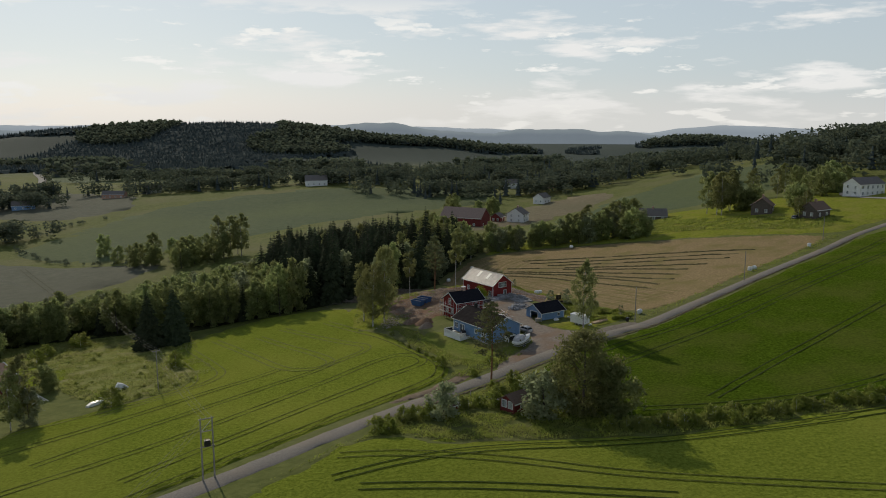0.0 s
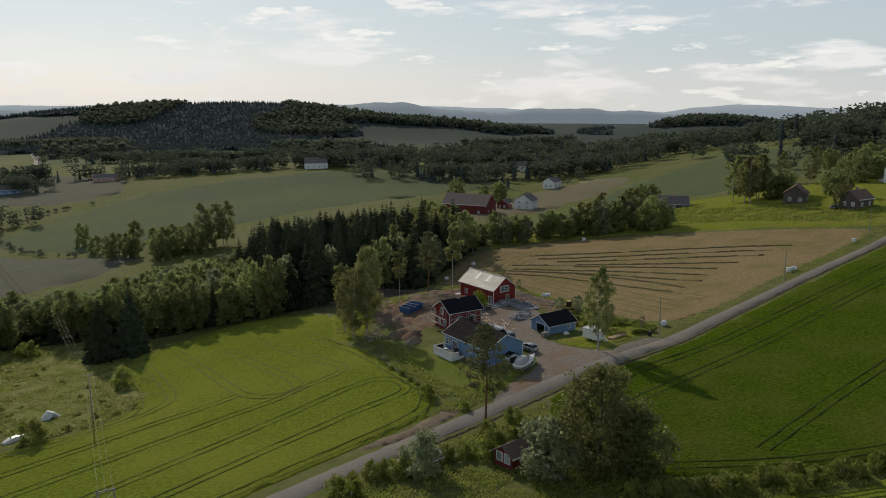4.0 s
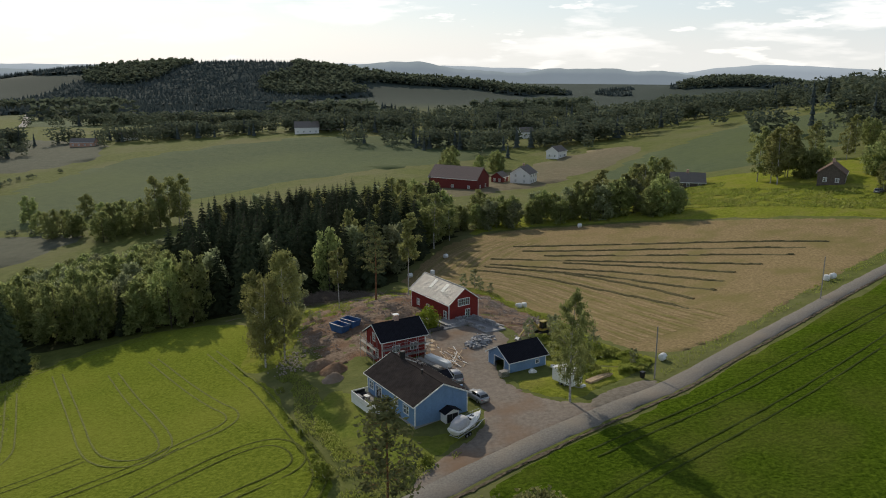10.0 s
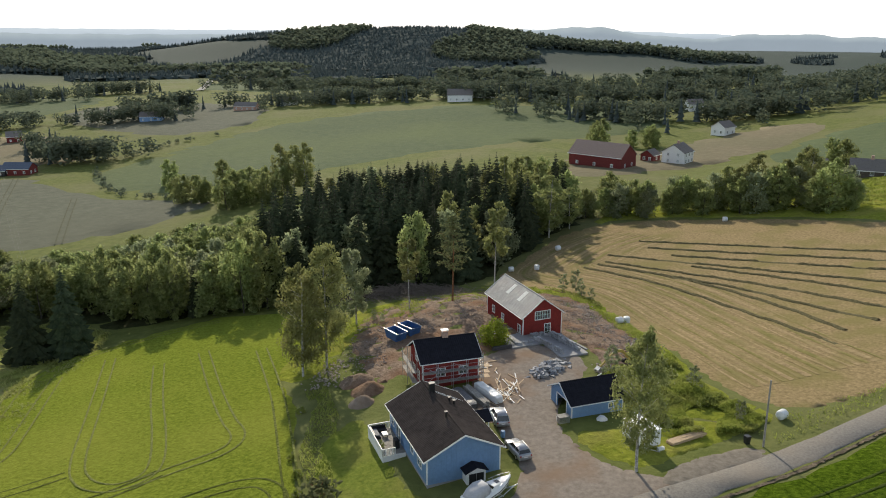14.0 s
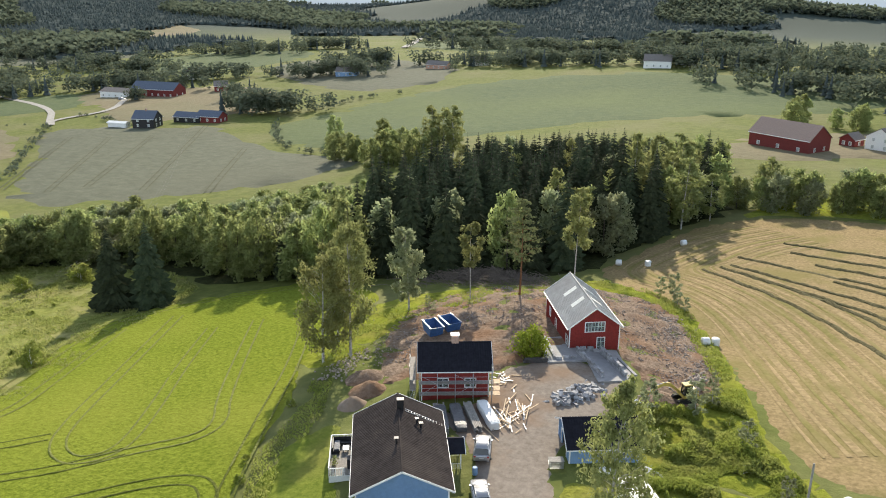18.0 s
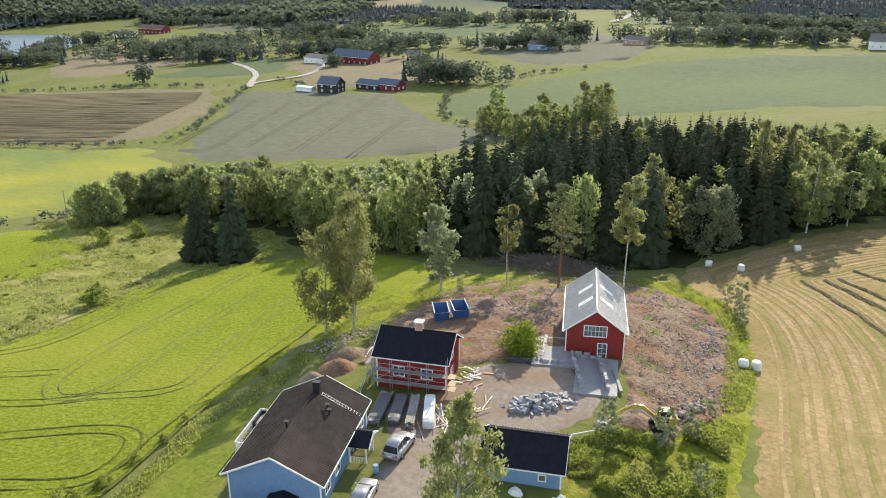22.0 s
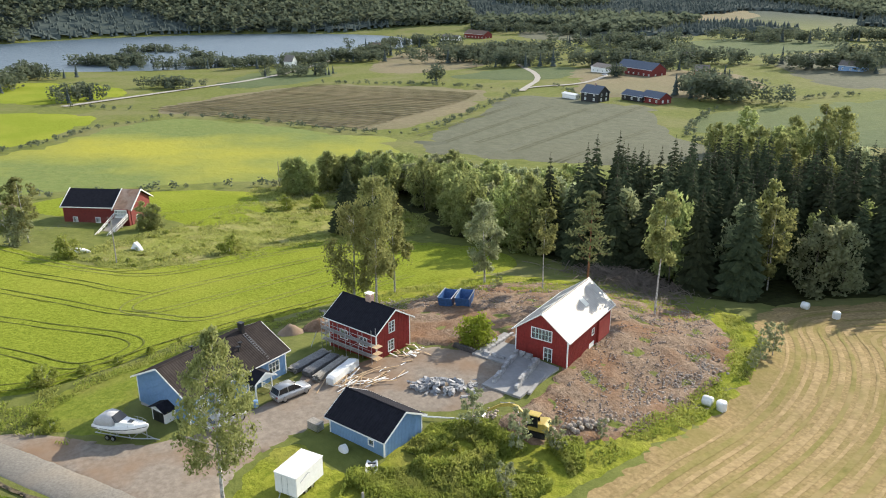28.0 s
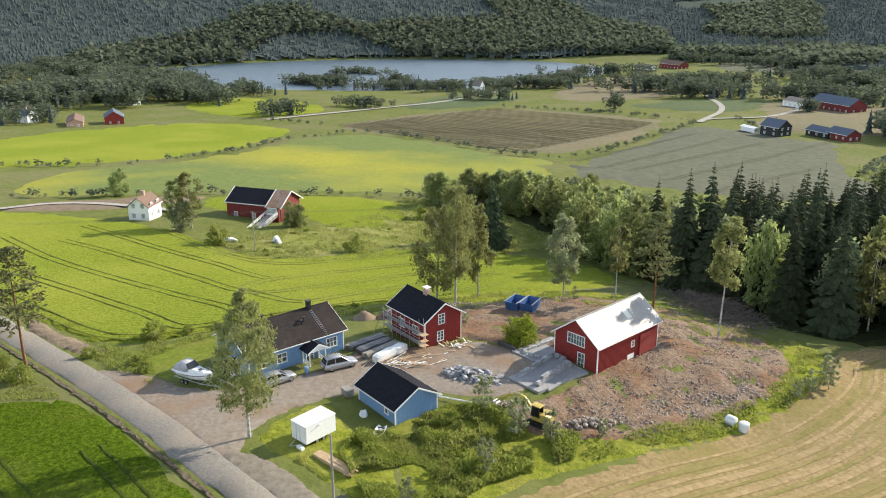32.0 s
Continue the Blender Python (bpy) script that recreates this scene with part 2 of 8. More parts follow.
# Valley grain is darkened: the cloud shade over it is put into these colours.
M_GRAIN = surf("grey_green_grain", (0.105, 0.112, 0.078), (0.145, 0.148, 0.105), 0.25, patch=(0.13, 0.13, 0.09), patch_scale=0.012)
M_GRAIN_GREEN = surf("green_grain", (0.08, 0.108, 0.052), (0.112, 0.138, 0.064), 0.25, patch=(0.135, 0.16, 0.06), patch_scale=0.008)
M_MOWN = surf("mown_rows", (0.17, 0.145, 0.09), (0.235, 0.20, 0.125), 0.4, patch=(0.15, 0.15, 0.08), patch_scale=0.02)
M_FOREST_FLOOR = surf("forest_floor", (0.025, 0.03, 0.012), (0.055, 0.06, 0.022), 0.8, bump=0.8)

# the open land passes into spruce forest far out
_fn, _fl = M_LAND.node_tree.nodes, M_LAND.node_tree.links
_fg = _fn.new("ShaderNodeNewGeometry")
_fd = _fn.new("ShaderNodeVectorMath")
_fd.operation = "LENGTH"
_fl.new(_fg.outputs["Position"], _fd.inputs[0])
_fr = _fn.new("ShaderNodeMapRange")
_fr.inputs["From Min"].default_value, _fr.inputs["From Max"].default_value = 1050, 1500
_fl.new(_fd.outputs["Value"], _fr.inputs["Value"])
_fm = _fn.new("ShaderNodeMix")
_fm.data_type = "RGBA"
_fm.inputs["B"].default_value = (0.06, 0.078, 0.065, 1)
_fb = _fn["Principled BSDF"]
_fl.new(_fb.inputs["Base Color"].links[0].from_socket, _fm.inputs["A"])
_fl.new(_fr.outputs["Result"], _fm.inputs["Factor"])
_fl.new(_fm.outputs["Result"], _fb.inputs["Base Color"])

# ---- ground ----
def mesh_object(name, verts, faces, material, parent=None, smooth=False):
    me = bpy.data.meshes.new(name)
    me.from_pydata([tuple(map(float, v)) for v in verts], [], faces)
    me.materials.append(material)
    if smooth:
        me.shade_smooth()
    ob = new(name, me)
    if parent:
        ob.parent = parent
    return ob


def stretched(n, reach, fine):
    """n steps from -reach to reach, fine in the middle."""
    u = np.linspace(-1, 1, n)
    lo, hi = 0.5, 14.0
    for _ in range(60):
        mid = (lo + hi) / 2
        step = reach * math.sinh(mid * 2 / n) / math.sinh(mid)
        lo, hi = (mid, hi) if step > fine else (lo, mid)
    return reach * np.sinh(lo * u) / math.sinh(lo)


N = 330
gx, gy = np.meshgrid(stretched(N, 4700, 2.0), stretched(N, 4700, 2.0) + 140, indexing="ij")
gz = height(gx, gy)
idx = np.arange(N * N).reshape(N, N)
quads = np.stack([idx[:-1, :-1], idx[1:, :-1], idx[1:, 1:], idx[:-1, 1:]], -1).reshape(-1, 4)
ground = mesh_object("ground", np.stack([gx, gy, gz], -1).reshape(-1, 3), quads.tolist(), M_LAND, smooth=True)
tagged(ground, "rolling green farmland sloping down to a lake valley", "ground", kind="structure")

from mathutils.geometry import delaunay_2d_cdt


def smoothed(poly, step, closed=True):
    """The outline with points every step metres, its corners rounded."""
    pts = [Vector(p) for p in poly]
    for _ in range(2):
        nxt = []
        for i in range(len(pts) if closed else len(pts) - 1):
            a, b = pts[i], pts[(i + 1) % len(pts)]
            nxt += [a * 0.75 + b * 0.25, a * 0.25 + b * 0.75]
        pts = nxt if closed else [pts[0]] + nxt + [pts[-1]]
    out = []
    for i in range(len(pts) if closed else len(pts) - 1):
        a, b = pts[i], pts[(i + 1) % len(pts)]
        k = max(1, int((b - a).length / step))
        out += [a.lerp(b, j / k) for j in range(k)]
    return out if closed else out + [pts[-1]]


def inside(poly, x, y):
    """Which of the points lie inside the outline."""
    x, y = np.asarray(x, float), np.asarray(y, float)
    hit = np.zeros(x.shape, bool)
    for i in range(len(poly)):
        (ax, ay), (bx, by) = poly[i], poly[(i + 1) % len(poly)]
        cross = ((ay > y) != (by > y)) & (x < (bx - ax) * (y - ay) / (by - ay + 1e-12) + ax)
        hit ^= cross
    return hit


def drape(name, poly, material, off, step=3.0, rag=0.0, lump=0.0, label="", category="", kind="structure", seed=1, lump_size=0.4):
    """A patch of ground cover that follows the land inside an outline."""
    rng = np.random.default_rng(seed)
    edge = [Vector((p.x + rng.normal(0, rag), p.y + rng.normal(0, rag))) if rag else p.xy for p in smoothed([(*p, 0) for p in poly], step)]
    xs, ys = [p.x for p in edge], [p.y for p in edge]
    px, py = np.meshgrid(np.arange(min(xs) + step / 2, max(xs), step), np.arange(min(ys) + step / 2, max(ys), step))
    px, py = px.ravel() + rng.uniform(-0.2, 0.2, px.size) * step, py.ravel() + rng.uniform(-0.2, 0.2, px.size) * step
    keep = inside([(p.x, p.y) for p in edge], px, py)
    pts = edge + [Vector((a, b)) for a, b in zip(px[keep], py[keep])]
    n = len(edge)
    v, _, f, _, _, _ = delaunay_2d_cdt(pts, [(i, (i + 1) % n) for i in range(n)], [], 1, 1e-4)
    vx, vy = np.array([p.x for p in v]), np.array([p.y for p in v])
    z = height(vx, vy) + off
    if lump:
        z = z + lump * np.array([noise.noise((a * lump_size, b * lump_size, seed)) + 0.5 * noise.noise((a * lump_size * 2.7, b * lump_size * 2.7, seed + 9)) for a, b in zip(vx, vy)])
    # the rim dips into the land
    rim = {(round(p.x, 3), round(p.y, 3)) for p in edge}
    at_rim = np.array([(round(p.x, 3), round(p.y, 3)) in rim for p in v])
    z = np.where(at_rim, height(vx, vy) - (0.04 if step < 7 else 0.25), z)
    ob = mesh_object(name, np.stack([vx, vy, z], -1), f, material, smooth=True)
    return tagged(ob, label, category, kind=kind)


def ribbon(name, line, width, material, off, step=2.0, wobble=0.0, crown=0.0, seed=1):
    """A strip that follows a line over the land; width: one number, or one at its start and one at its end."""
    rng = np.random.default_rng(seed)
    pts = [p.xy for p in smoothed([(*p, 0) for p in line], step, closed=False)]
    first, last = width if isinstance(width, tuple) else (width, width)
    v, f = [], []
    for i, p in enumerate(pts):
        d = (pts[min(i + 1, len(pts) - 1)] - pts[max(i - 1, 0)]).normalized()
        s = Vector((d.y, -d.x))
        for k in (-1, -0.85, 0.85, 1):
            w = (first + (last - first) * min(1.0, i / len(pts) * 1.6)) / 2 * k + (rng.normal(0, wobble) if abs(k) == 1 else 0)
            q = p + s * w
            v.append((q.x, q.y, float(height(q.x, q.y)) + (off + crown if abs(k) < 1 else -0.03 if crown == 0.05 else off)))
        if i:
            for k in range(3):
                a = (i - 1) * 4 + k
                f.append((a, a + 1, a + 5, a + 4))
    return mesh_object(name, v, f, material, smooth=True)


ROAD = [(-95, 20), (-50, 51), (-33, 65.5), (-18, 79), (-3, 92.5), (8, 101.5), (20, 110.5), (31, 118.3), (43, 128), (56.3, 139.6), (71.5, 151.6), (89.5, 165.8), (104, 177.6), (120, 190.5), (137, 205), (155, 215), (200, 242), (260, 270)]
road = tagged(ribbon("road", ROAD, (5.2, 3.1), M_ROAD, 0.08, 1.5, 0.12, 0.05), "narrow gravel country road running past the farmyard", "road", kind="structure")
drape("pavement", [(1, 98), (8, 102.5), (16, 109), (24, 115), (29, 118.5), (30.5, 120.5), (26, 121.6), (23, 122.2), (20, 124.6), (16.9, 129.4), (15.5, 133), (16, 141), (19, 148), (18, 154.5), (11, 158), (6, 156), (3.5, 152.5), (1.5, 149.5), (3, 145), (2.5, 141), (-1, 136), (4, 134), (10.5, 126), (13, 116), (9.5, 111), (6.4, 108), (3, 103)],
      M_YARD, 0.085, 1.2, 0.15, 0.012, "packed gravel farmyard with brown earth tracks", "yard")
drape("earth_mound", [(11, 166), (19, 158), (22, 150), (27, 153), (29, 161), (27, 168), (23, 176), (19, 185), (11, 194), (0, 199), (-10, 197), (-18, 188), (-24, 176), (-23, 165), (-20, 156), (-14, 146), (-10, 141), (-6, 146), (-1, 147.8), (2, 150.5), (4, 155), (8, 158.5), (10, 162)],
      M_DIRT, 0.18, 1.0, 0.35, 0.5, "bare brown earth and rubble round the barn", "earth")
drape("hay_field", [(46, 139.5), (38, 147), (33, 160), (25, 177), (18, 188.5), (10, 198.5), (1, 205), (-5, 214), (-1, 226), (4, 241), (11, 257), (27, 266), (47, 263), (66, 256), (80, 246), (94, 237), (108, 228), (132, 212), (128, 205), (112, 192), (95.7, 178.4), (75.5, 161.5), (59, 148)],
      M_HAY, 0.05, 1.6, 0.25, 0.0, "mown golden-brown hay stubble field", "hay field")
drape("barley_field", [(-50, 57), (-33, 71.5), (-17, 87), (-9.5, 95), (-7.5, 101), (-11, 112), (-17, 122), (-20, 132), (-25, 142), (-30, 147), (-31, 158), (-33, 170), (-37, 184), (-50, 190), (-62, 190), (-71, 183), (-80, 172), (-84, 163), (-82, 150), (-74, 134), (-66, 122), (-69, 112), (-80, 102), (-91, 93), (-103, 79), (-116, 55), (-125, 30), (-90, 22)],
      M_CROP, 0.35, 3.0, 0.3, 0.12, "bright green grain field with curved tractor lines", "grain field")
drape("grain_field", [(36.5, 118.0), (30, 113.2), (22.5, 108), (14.5, 101.8), (11, 98), (10.8, 92), (12.5, 85), (16, 77), (20, 69), (24, 66.6), (39, 66), (50, 67.2), (67, 68.2), (90, 74), (130, 98), (195, 160), (156, 210), (138, 201.5), (121, 187), (104.5, 173.6), (90, 161.8), (72, 147.6), (57, 135.7), (44, 124.6)],
      M_CROP_DEEP, 0.35, 3.0, 0.3, 0.12, "deep green grain field beside the road", "grain field")

drape("forest_floor", [(-172, 186), (-155, 171), (-128, 183), (-97, 191), (-84, 183), (-70, 193), (-55, 196), (-38, 196), (-24, 197), (-12, 205), (-6, 214), (-3.5, 224), (0, 240), (8, 256), (14, 268), (6, 292), (-2, 320), (-40, 328), (-85, 313), (-104, 278), (-118, 238), (-160, 208)],
      M_FOREST_FLOOR, 0.10, 3.0, 0.8, 0.2, "dark undergrowth and needles on the floor of the wood", "forest floor")

# ---- plants ----
M_BARK = surf("grey_bark", (0.06, 0.05, 0.04), (0.16, 0.14, 0.12), 4.0, bump=0.6)
M_BIRCH_BARK = surf("birch_bark", (0.16, 0.15, 0.14), (0.62, 0.60, 0.56), 3.0, bump=0.3)
M_PINE_BARK = surf("pine_bark", (0.12, 0.06, 0.035), (0.28, 0.15, 0.08), 3.0, bump=0.6)
M_LEAF = surf("leaf", (0.20, 0.238, 0.09), (0.375, 0.412, 0.165), 0.9, bump=0.0, each=0.18, through_light=0.6, rough=0.8, spec=0.1)
M_BIRCH_LEAF = surf("birch_leaf", (0.185, 0.20, 0.075), (0.33, 0.34, 0.135), 0.9, bump=0.0, each=0.2, through_light=0.55, rough=0.8, spec=0.1)
M_NEEDLE = surf("needle", (0.034, 0.046, 0.027), (0.08, 0.095, 0.048), 1.2, bump=0.0, each=0.3, through_light=0.3, rough=0.95, spec=0.05)
M_PINE_NEEDLE = surf("pine_needle", (0.10, 0.112, 0.05), (0.20, 0.205, 0.09), 1.2, bump=0.0, each=0.2, through_light=0.35, rough=0.9, spec=0.05)
M_BRIGHT_LEAF = surf("bright_leaf", (0.16, 0.195, 0.02), (0.30, 0.33, 0.045), 1.2, bump=0.0, each=0.15, through_light=0.5, rough=0.8, spec=0.1)
M_WEED = surf("weed", (0.18, 0.225, 0.045), (0.345, 0.385, 0.09), 0.45, bump=0.0, through_light=0.58, rough=0.9, spec=0.05, patch=(0.33, 0.32, 0.12), patch_scale=0.25)
M_GREY_LEAF = surf("willow_leaf", (0.23, 0.255, 0.14), (0.37, 0.40, 0.225), 1.0, bump=0.0, each=0.2, through_light=0.55, rough=0.8, spec=0.1)


def cards(at, size, rng, droop=0.0, long=1.5, upward=1.5):
    """Bent leaf sprays, one at each place: their corners and faces."""
    at = np.asarray(at, float)
    n = len(at)
    size = np.broadcast_to(np.asarray(size, float), (n,))[:, None]
    face = rng.normal(size=(n, 3)) + [0, 0, upward]
    a = np.cross(face, rng.normal(size=(n, 3)))
    a /= np.linalg.norm(a, axis=1)[:, None]
    a[:, 2] -= droop
    a /= np.linalg.norm(a, axis=1)[:, None]
    b = np.cross(a, face)
    b /= np.linalg.norm(b, axis=1)[:, None] + 1e-9
    c = np.cross(a, b)
    la, lb = a * size * long / 2, b * size / 2
    v = np.stack([at - la, at + lb * 0.9 + c * size * 0.12, at + la, at - lb * 0.9 + c * size * 0.12], 1).reshape(-1, 3)
    i = np.arange(n)[:, None] * 4
    return v, np.concatenate([i + [0, 1, 2], i + [0, 2, 3]])


def tube(line, radii, sides=6):
    """A tapered limb along a line."""
    v, f = [], []
    for i, p in enumerate(line):
        d = (Vector(line[min(i + 1, len(line) - 1)]) - Vector(line[max(i - 1, 0)])).normalized()
        s = d.orthogonal().normalized()
        t = d.cross(s)
        for k in range(sides):
            w = 2 * math.pi * k / sides
            v.append(tuple(Vector(p) + (s * math.cos(w) + t * math.sin(w)) * radii[i]))
        if i:
            for k in range(sides):
                a, b = (i - 1) * sides + k, (i - 1) * sides + (k + 1) % sides
                f.append((a, b, b + sides, a + sides))
    f.append(tuple(range((len(line) - 1) * sides, len(line) * sides)))
    return v, f


def joined(pieces):
    v, f, n = [], [], 0
    for pv, pf in pieces:
        v.extend(tuple(p) for p in pv)
        f.extend(tuple(int(q) + n for q in face) for face in pf)
        n += len(pv)
    return v, f


def graft(stem, limbs):
    """Limbs grown onto a stem: the foot of each closes on the stem's nearest corner, so that all is one shape."""
    v, f = [tuple(p) for p in stem[0]], [tuple(q) for q in stem[1]]
    base = np.array(v)
    for (lv, lf), sides in limbs:
        foot = np.mean(np.array(lv[:sides]), axis=0)
        near = int(np.argmin(((base - foot) ** 2).sum(1)))
        n = len(v) - sides
        v.extend(tuple(p) for p in lv[sides:])
        for face in lf:
            g = []
            for q in face:
                k = near if q < sides else q + n
                if k not in g:
                    g.append(k)
            if len(g) > 2:
                f.append(tuple(g))
    return v, f


def plant(name, trunk, crown, bark, leaf, label, category="tree"):
    """A tree: an Empty at its foot with a trunk and a crown."""
    top = new(name)
    tagged(top, label, category)
    if trunk:
        mesh_object("trunk", *trunk, bark, top, True)
    mesh_object("crown", *crown, leaf, top)
    return top


def broadleaf(seed, tall, wide, bare=0.2, leaves=2200, leaf=0.45, droop=0.3, clumps=34, lean=0.3, trunk_r=0.2, top_heavy=0.0, open_=0.75, clump=0.42):
    """Trunk with limbs, and a crown of leaf sprays in uneven clumps at the limbs' ends."""
    rng = np.random.default_rng(seed)
    line = [Vector((lean * math.sin(h * 2.3 + seed) * h, lean * math.cos(h * 1.7 + seed) * h - lean, h * tall * 0.92)) for h in np.linspace(0, 1, 13)]
    pieces = [tube([tuple(p) for p in line], [trunk_r * (1.15 - h) for h in np.linspace(0, 1, 13)])]
    spots = []
    for i in range(clumps):
        u = (i + 0.5) / clumps
        h = bare + (1 - bare) * u
        prof = math.sqrt(max(0.05, 1 - ((u - 0.42 - top_heavy) / (0.62 if u > 0.42 else 0.5)) ** 2))
        w = rng.uniform(0, 2 * math.pi)
        r = wide * prof * rng.uniform(0.35, 1.0)
        base = line[min(12, int(h * 12))]
        tip = Vector((base.x + r * math.cos(w), base.y + r * math.sin(w), h * tall * 0.97 + rng.normal(0, 0.3)))
        spots.append((tip, (0.5 + 0.6 * prof) * wide * clump))
        if i % 2 == 0:
            start = Vector((base.x, base.y, max(0.12 * tall, tip.z - r * 0.9)))
            pieces.append(tube([tuple(start), tuple(start.lerp(tip, 0.55) + Vector((0, 0, 0.25))), tuple(tip)], [trunk_r * 0.35 * (1.1 - u), trunk_r * 0.2, 0.02], 4))
    per = max(6, leaves // clumps)
    at = []
    for tip, r in spots:
        g = rng.normal(size=(per, 3))
        g /= np.linalg.norm(g, axis=1)[:, None]
        g *= (rng.uniform(0, 1, per) ** open_)[:, None] * r * np.array([1.0, 1.0, 0.85])
        if droop > 0.8:
            g[:, 2] -= rng.exponential(0.5 * r, per) * 0.8
        at.append(g + np.array(tip))
    at = np.concatenate(at)
    at[:, 2] = np.maximum(at[:, 2], 0.06 * tall)
    return graft(pieces[0], [(p, 4) for p in pieces[1:]]), cards(at, rng.uniform(0.6, 1.3, len(at)) * leaf, rng, droop)


def spruce(seed, tall, wide, whorls=20, per=9):
    """A spruce: a straight stem with whorls of drooping, ragged boughs."""
    rng = np.random.default_rng(seed)
    stem = tube([(0, 0, 0), (0, 0, tall * 0.5), (0, 0, tall * 0.97)], [tall * 0.014, tall * 0.008, 0.02])
    v, f = [], []
    for i in range(whorls):
        u = i / (whorls - 1)
        z = tall * (0.05 + 0.93 * u)
        r = wide * (1 - u) ** 0.85 + 0.12
        k = max(4, int(per * (1 - 0.5 * u)))
        for j in range(k):
            w = 2 * math.pi * (j + rng.uniform(-0.35, 0.35)) / k + i * 0.7
            l = r * rng.uniform(0.7, 1.15)
            d, s = Vector((math.cos(w), math.sin(w), 0)), Vector((-math.sin(w), math.cos(w), 0))
            o = Vector((0, 0, z + rng.normal(0, 0.15)))
            dip = l * rng.uniform(0.25, 0.5)
            half = l * 0.27 + 0.08
            n = len(v)
            pts = [o, o + d * l * 0.45 + s * half - Vector((0, 0, dip * 0.45)), o + d * l * 0.8 + s * half * 0.6 - Vector((0, 0, dip * 1.1)), o + d * l - Vector((0, 0, dip * 0.8)),
                   o + d * l * 0.8 - s * half * 0.6 - Vector((0, 0, dip * 1.1)), o + d * l * 0.45 - s * half - Vector((0, 0, dip * 0.45)), o + d * l * 0.5 + Vector((0, 0, 0.05 - dip * 0.2))]
            v += [tuple(p) for p in pts]
            f += [(n, n + 1, n + 6), (n + 1, n + 2, n + 6), (n + 2, n + 3, n + 6), (n + 3, n + 4, n + 6), (n + 4, n + 5, n + 6), (n + 5, n, n + 6)]
    return stem, (v, f)


def pine(seed, tall, wide, bare=0.4, tufts=44):
    """A pine: bare reddish stem, level limbs and needle tufts."""
    rng = np.random.default_rng(seed)
    pieces = [tube([(0.15 * math.sin(h * 3), 0.1 * math.sin(h * 2.6), tall * 0.97 * h) for h in np.linspace(0, 1, 15)], [0.22 - 0.19 * h for h in np.linspace(0, 1, 15)])]
    at = []
    for i in range(tufts):
        u = i / (tufts - 1)
        z = tall * (bare + (0.98 - bare) * u)
        w, r = i * 2.4 + rng.uniform(-0.5, 0.5), wide * (1.05 - u) ** 0.6 * rng.uniform(0.45, 1.0) * (0.6 + 0.4 * min(1, u * 4))
        tip = np.array([r * math.cos(w), r * math.sin(w), z + 0.12 * r])
        pieces.append(tube([(0, 0, z - 0.25 * r), tuple(tip * [0.6, 0.6, 1] - [0, 0, 0.05 * r]), tuple(tip)], [0.06, 0.04, 0.015], 4))
        g = rng.normal(size=(26, 3)) * np.array([0.6, 0.6, 0.13]) * (0.55 + 0.2 * r)
        at.append(tip * [0.85, 0.85, 1] + g)
    at = np.concatenate(at)
    return graft(pieces[0], [(p, 4) for p in pieces[1:]]), cards(at, rng.uniform(0.25, 0.5, len(at)), rng, 0.0, 1.8)


def stand(thing, x, y, turn=0.0, size=1.0, sink=0.1, tall=None):
    thing.scale = (size, size, tall if tall else size)
    thing.location = (x, y, float(height(x, y)) - sink)
    thing.rotation_euler = (0, 0, turn)
    return thing


def again(thing, x, y, turn, size=1.0, tall=None, sink=0.1):
    c = copy_thing(thing, Matrix.Identity(4))
    return stand(c, x, y, turn, size, sink, tall)


# the single trees round the yard
stand(plant("birch", *broadleaf(11, 17.6, 3.5, 0.26, 10000, 0.215, 1.3, 120, 0.5, 0.17, -0.08, 0.95, 0.23), M_BIRCH_BARK, M_BIRCH_LEAF, "tall weeping birch with a pale trunk beside the road junction"), 25.3, 122.0)
stand(plant("birch", *broadleaf(12, 17.8, 4.2, 0.2, 7000, 0.27, 1.2, 70, 0.5, 0.2, 0.0, 0.8, 0.3), M_BIRCH_BARK, M_BIRCH_LEAF, "broad old birch at the edge of the green field"), -25.9, 149.0)
stand(plant("birch", *broadleaf(13, 22.0, 3.6, 0.27, 8500, 0.27, 1.2, 90, 0.3, 0.2, 0.0, 0.8, 0.3), M_BIRCH_BARK, M_BIRCH_LEAF, "tall full-crowned birch standing beside another birch"), -22.9, 151.6)
stand(plant("birch", *broadleaf(14, 17.6, 2.8, 0.26, 5200, 0.32, 0.9, 64, 0.4, 0.17, 0.0, 0.8, 0.3), M_BIRCH_BARK, M_BIRCH_LEAF, "birch with a slender leaning trunk behind its neighbours"), -28.7, 156.7)
stand(plant("birch", *broadleaf(15, 15.2, 3.0, 0.22, 6500, 0.32, 0.8, 66, 0.4, 0.17, 0.0, 0.8, 0.3), M_BIRCH_BARK, M_GREY_LEAF, "round-crowned birch on the grassy slope"), -24.2, 171.2)
stand(plant("birch", *broadleaf(16, 14.4, 1.8, 0.45, 2600, 0.30, 0.6, 28, 0.2, 0.11), M_BIRCH_BARK, M_BIRCH_LEAF, "slim young birch with a small high crown"), -15.7, 177.4)
stand(plant("pine", *pine(17, 17.4, 4.3, 0.38, 40), M_PINE_BARK, M_PINE_NEEDLE, "thin pine with a bare reddish stem behind the barn"), -8.0, 180.5)
stand(plant("birch", *broadleaf(18, 20.0, 2.4, 0.45, 4000, 0.32, 0.8, 34, 0.3, 0.15), M_BIRCH_BARK, M_BIRCH_LEAF, "tall birch with a long bare white trunk"), -1.0, 188.6)
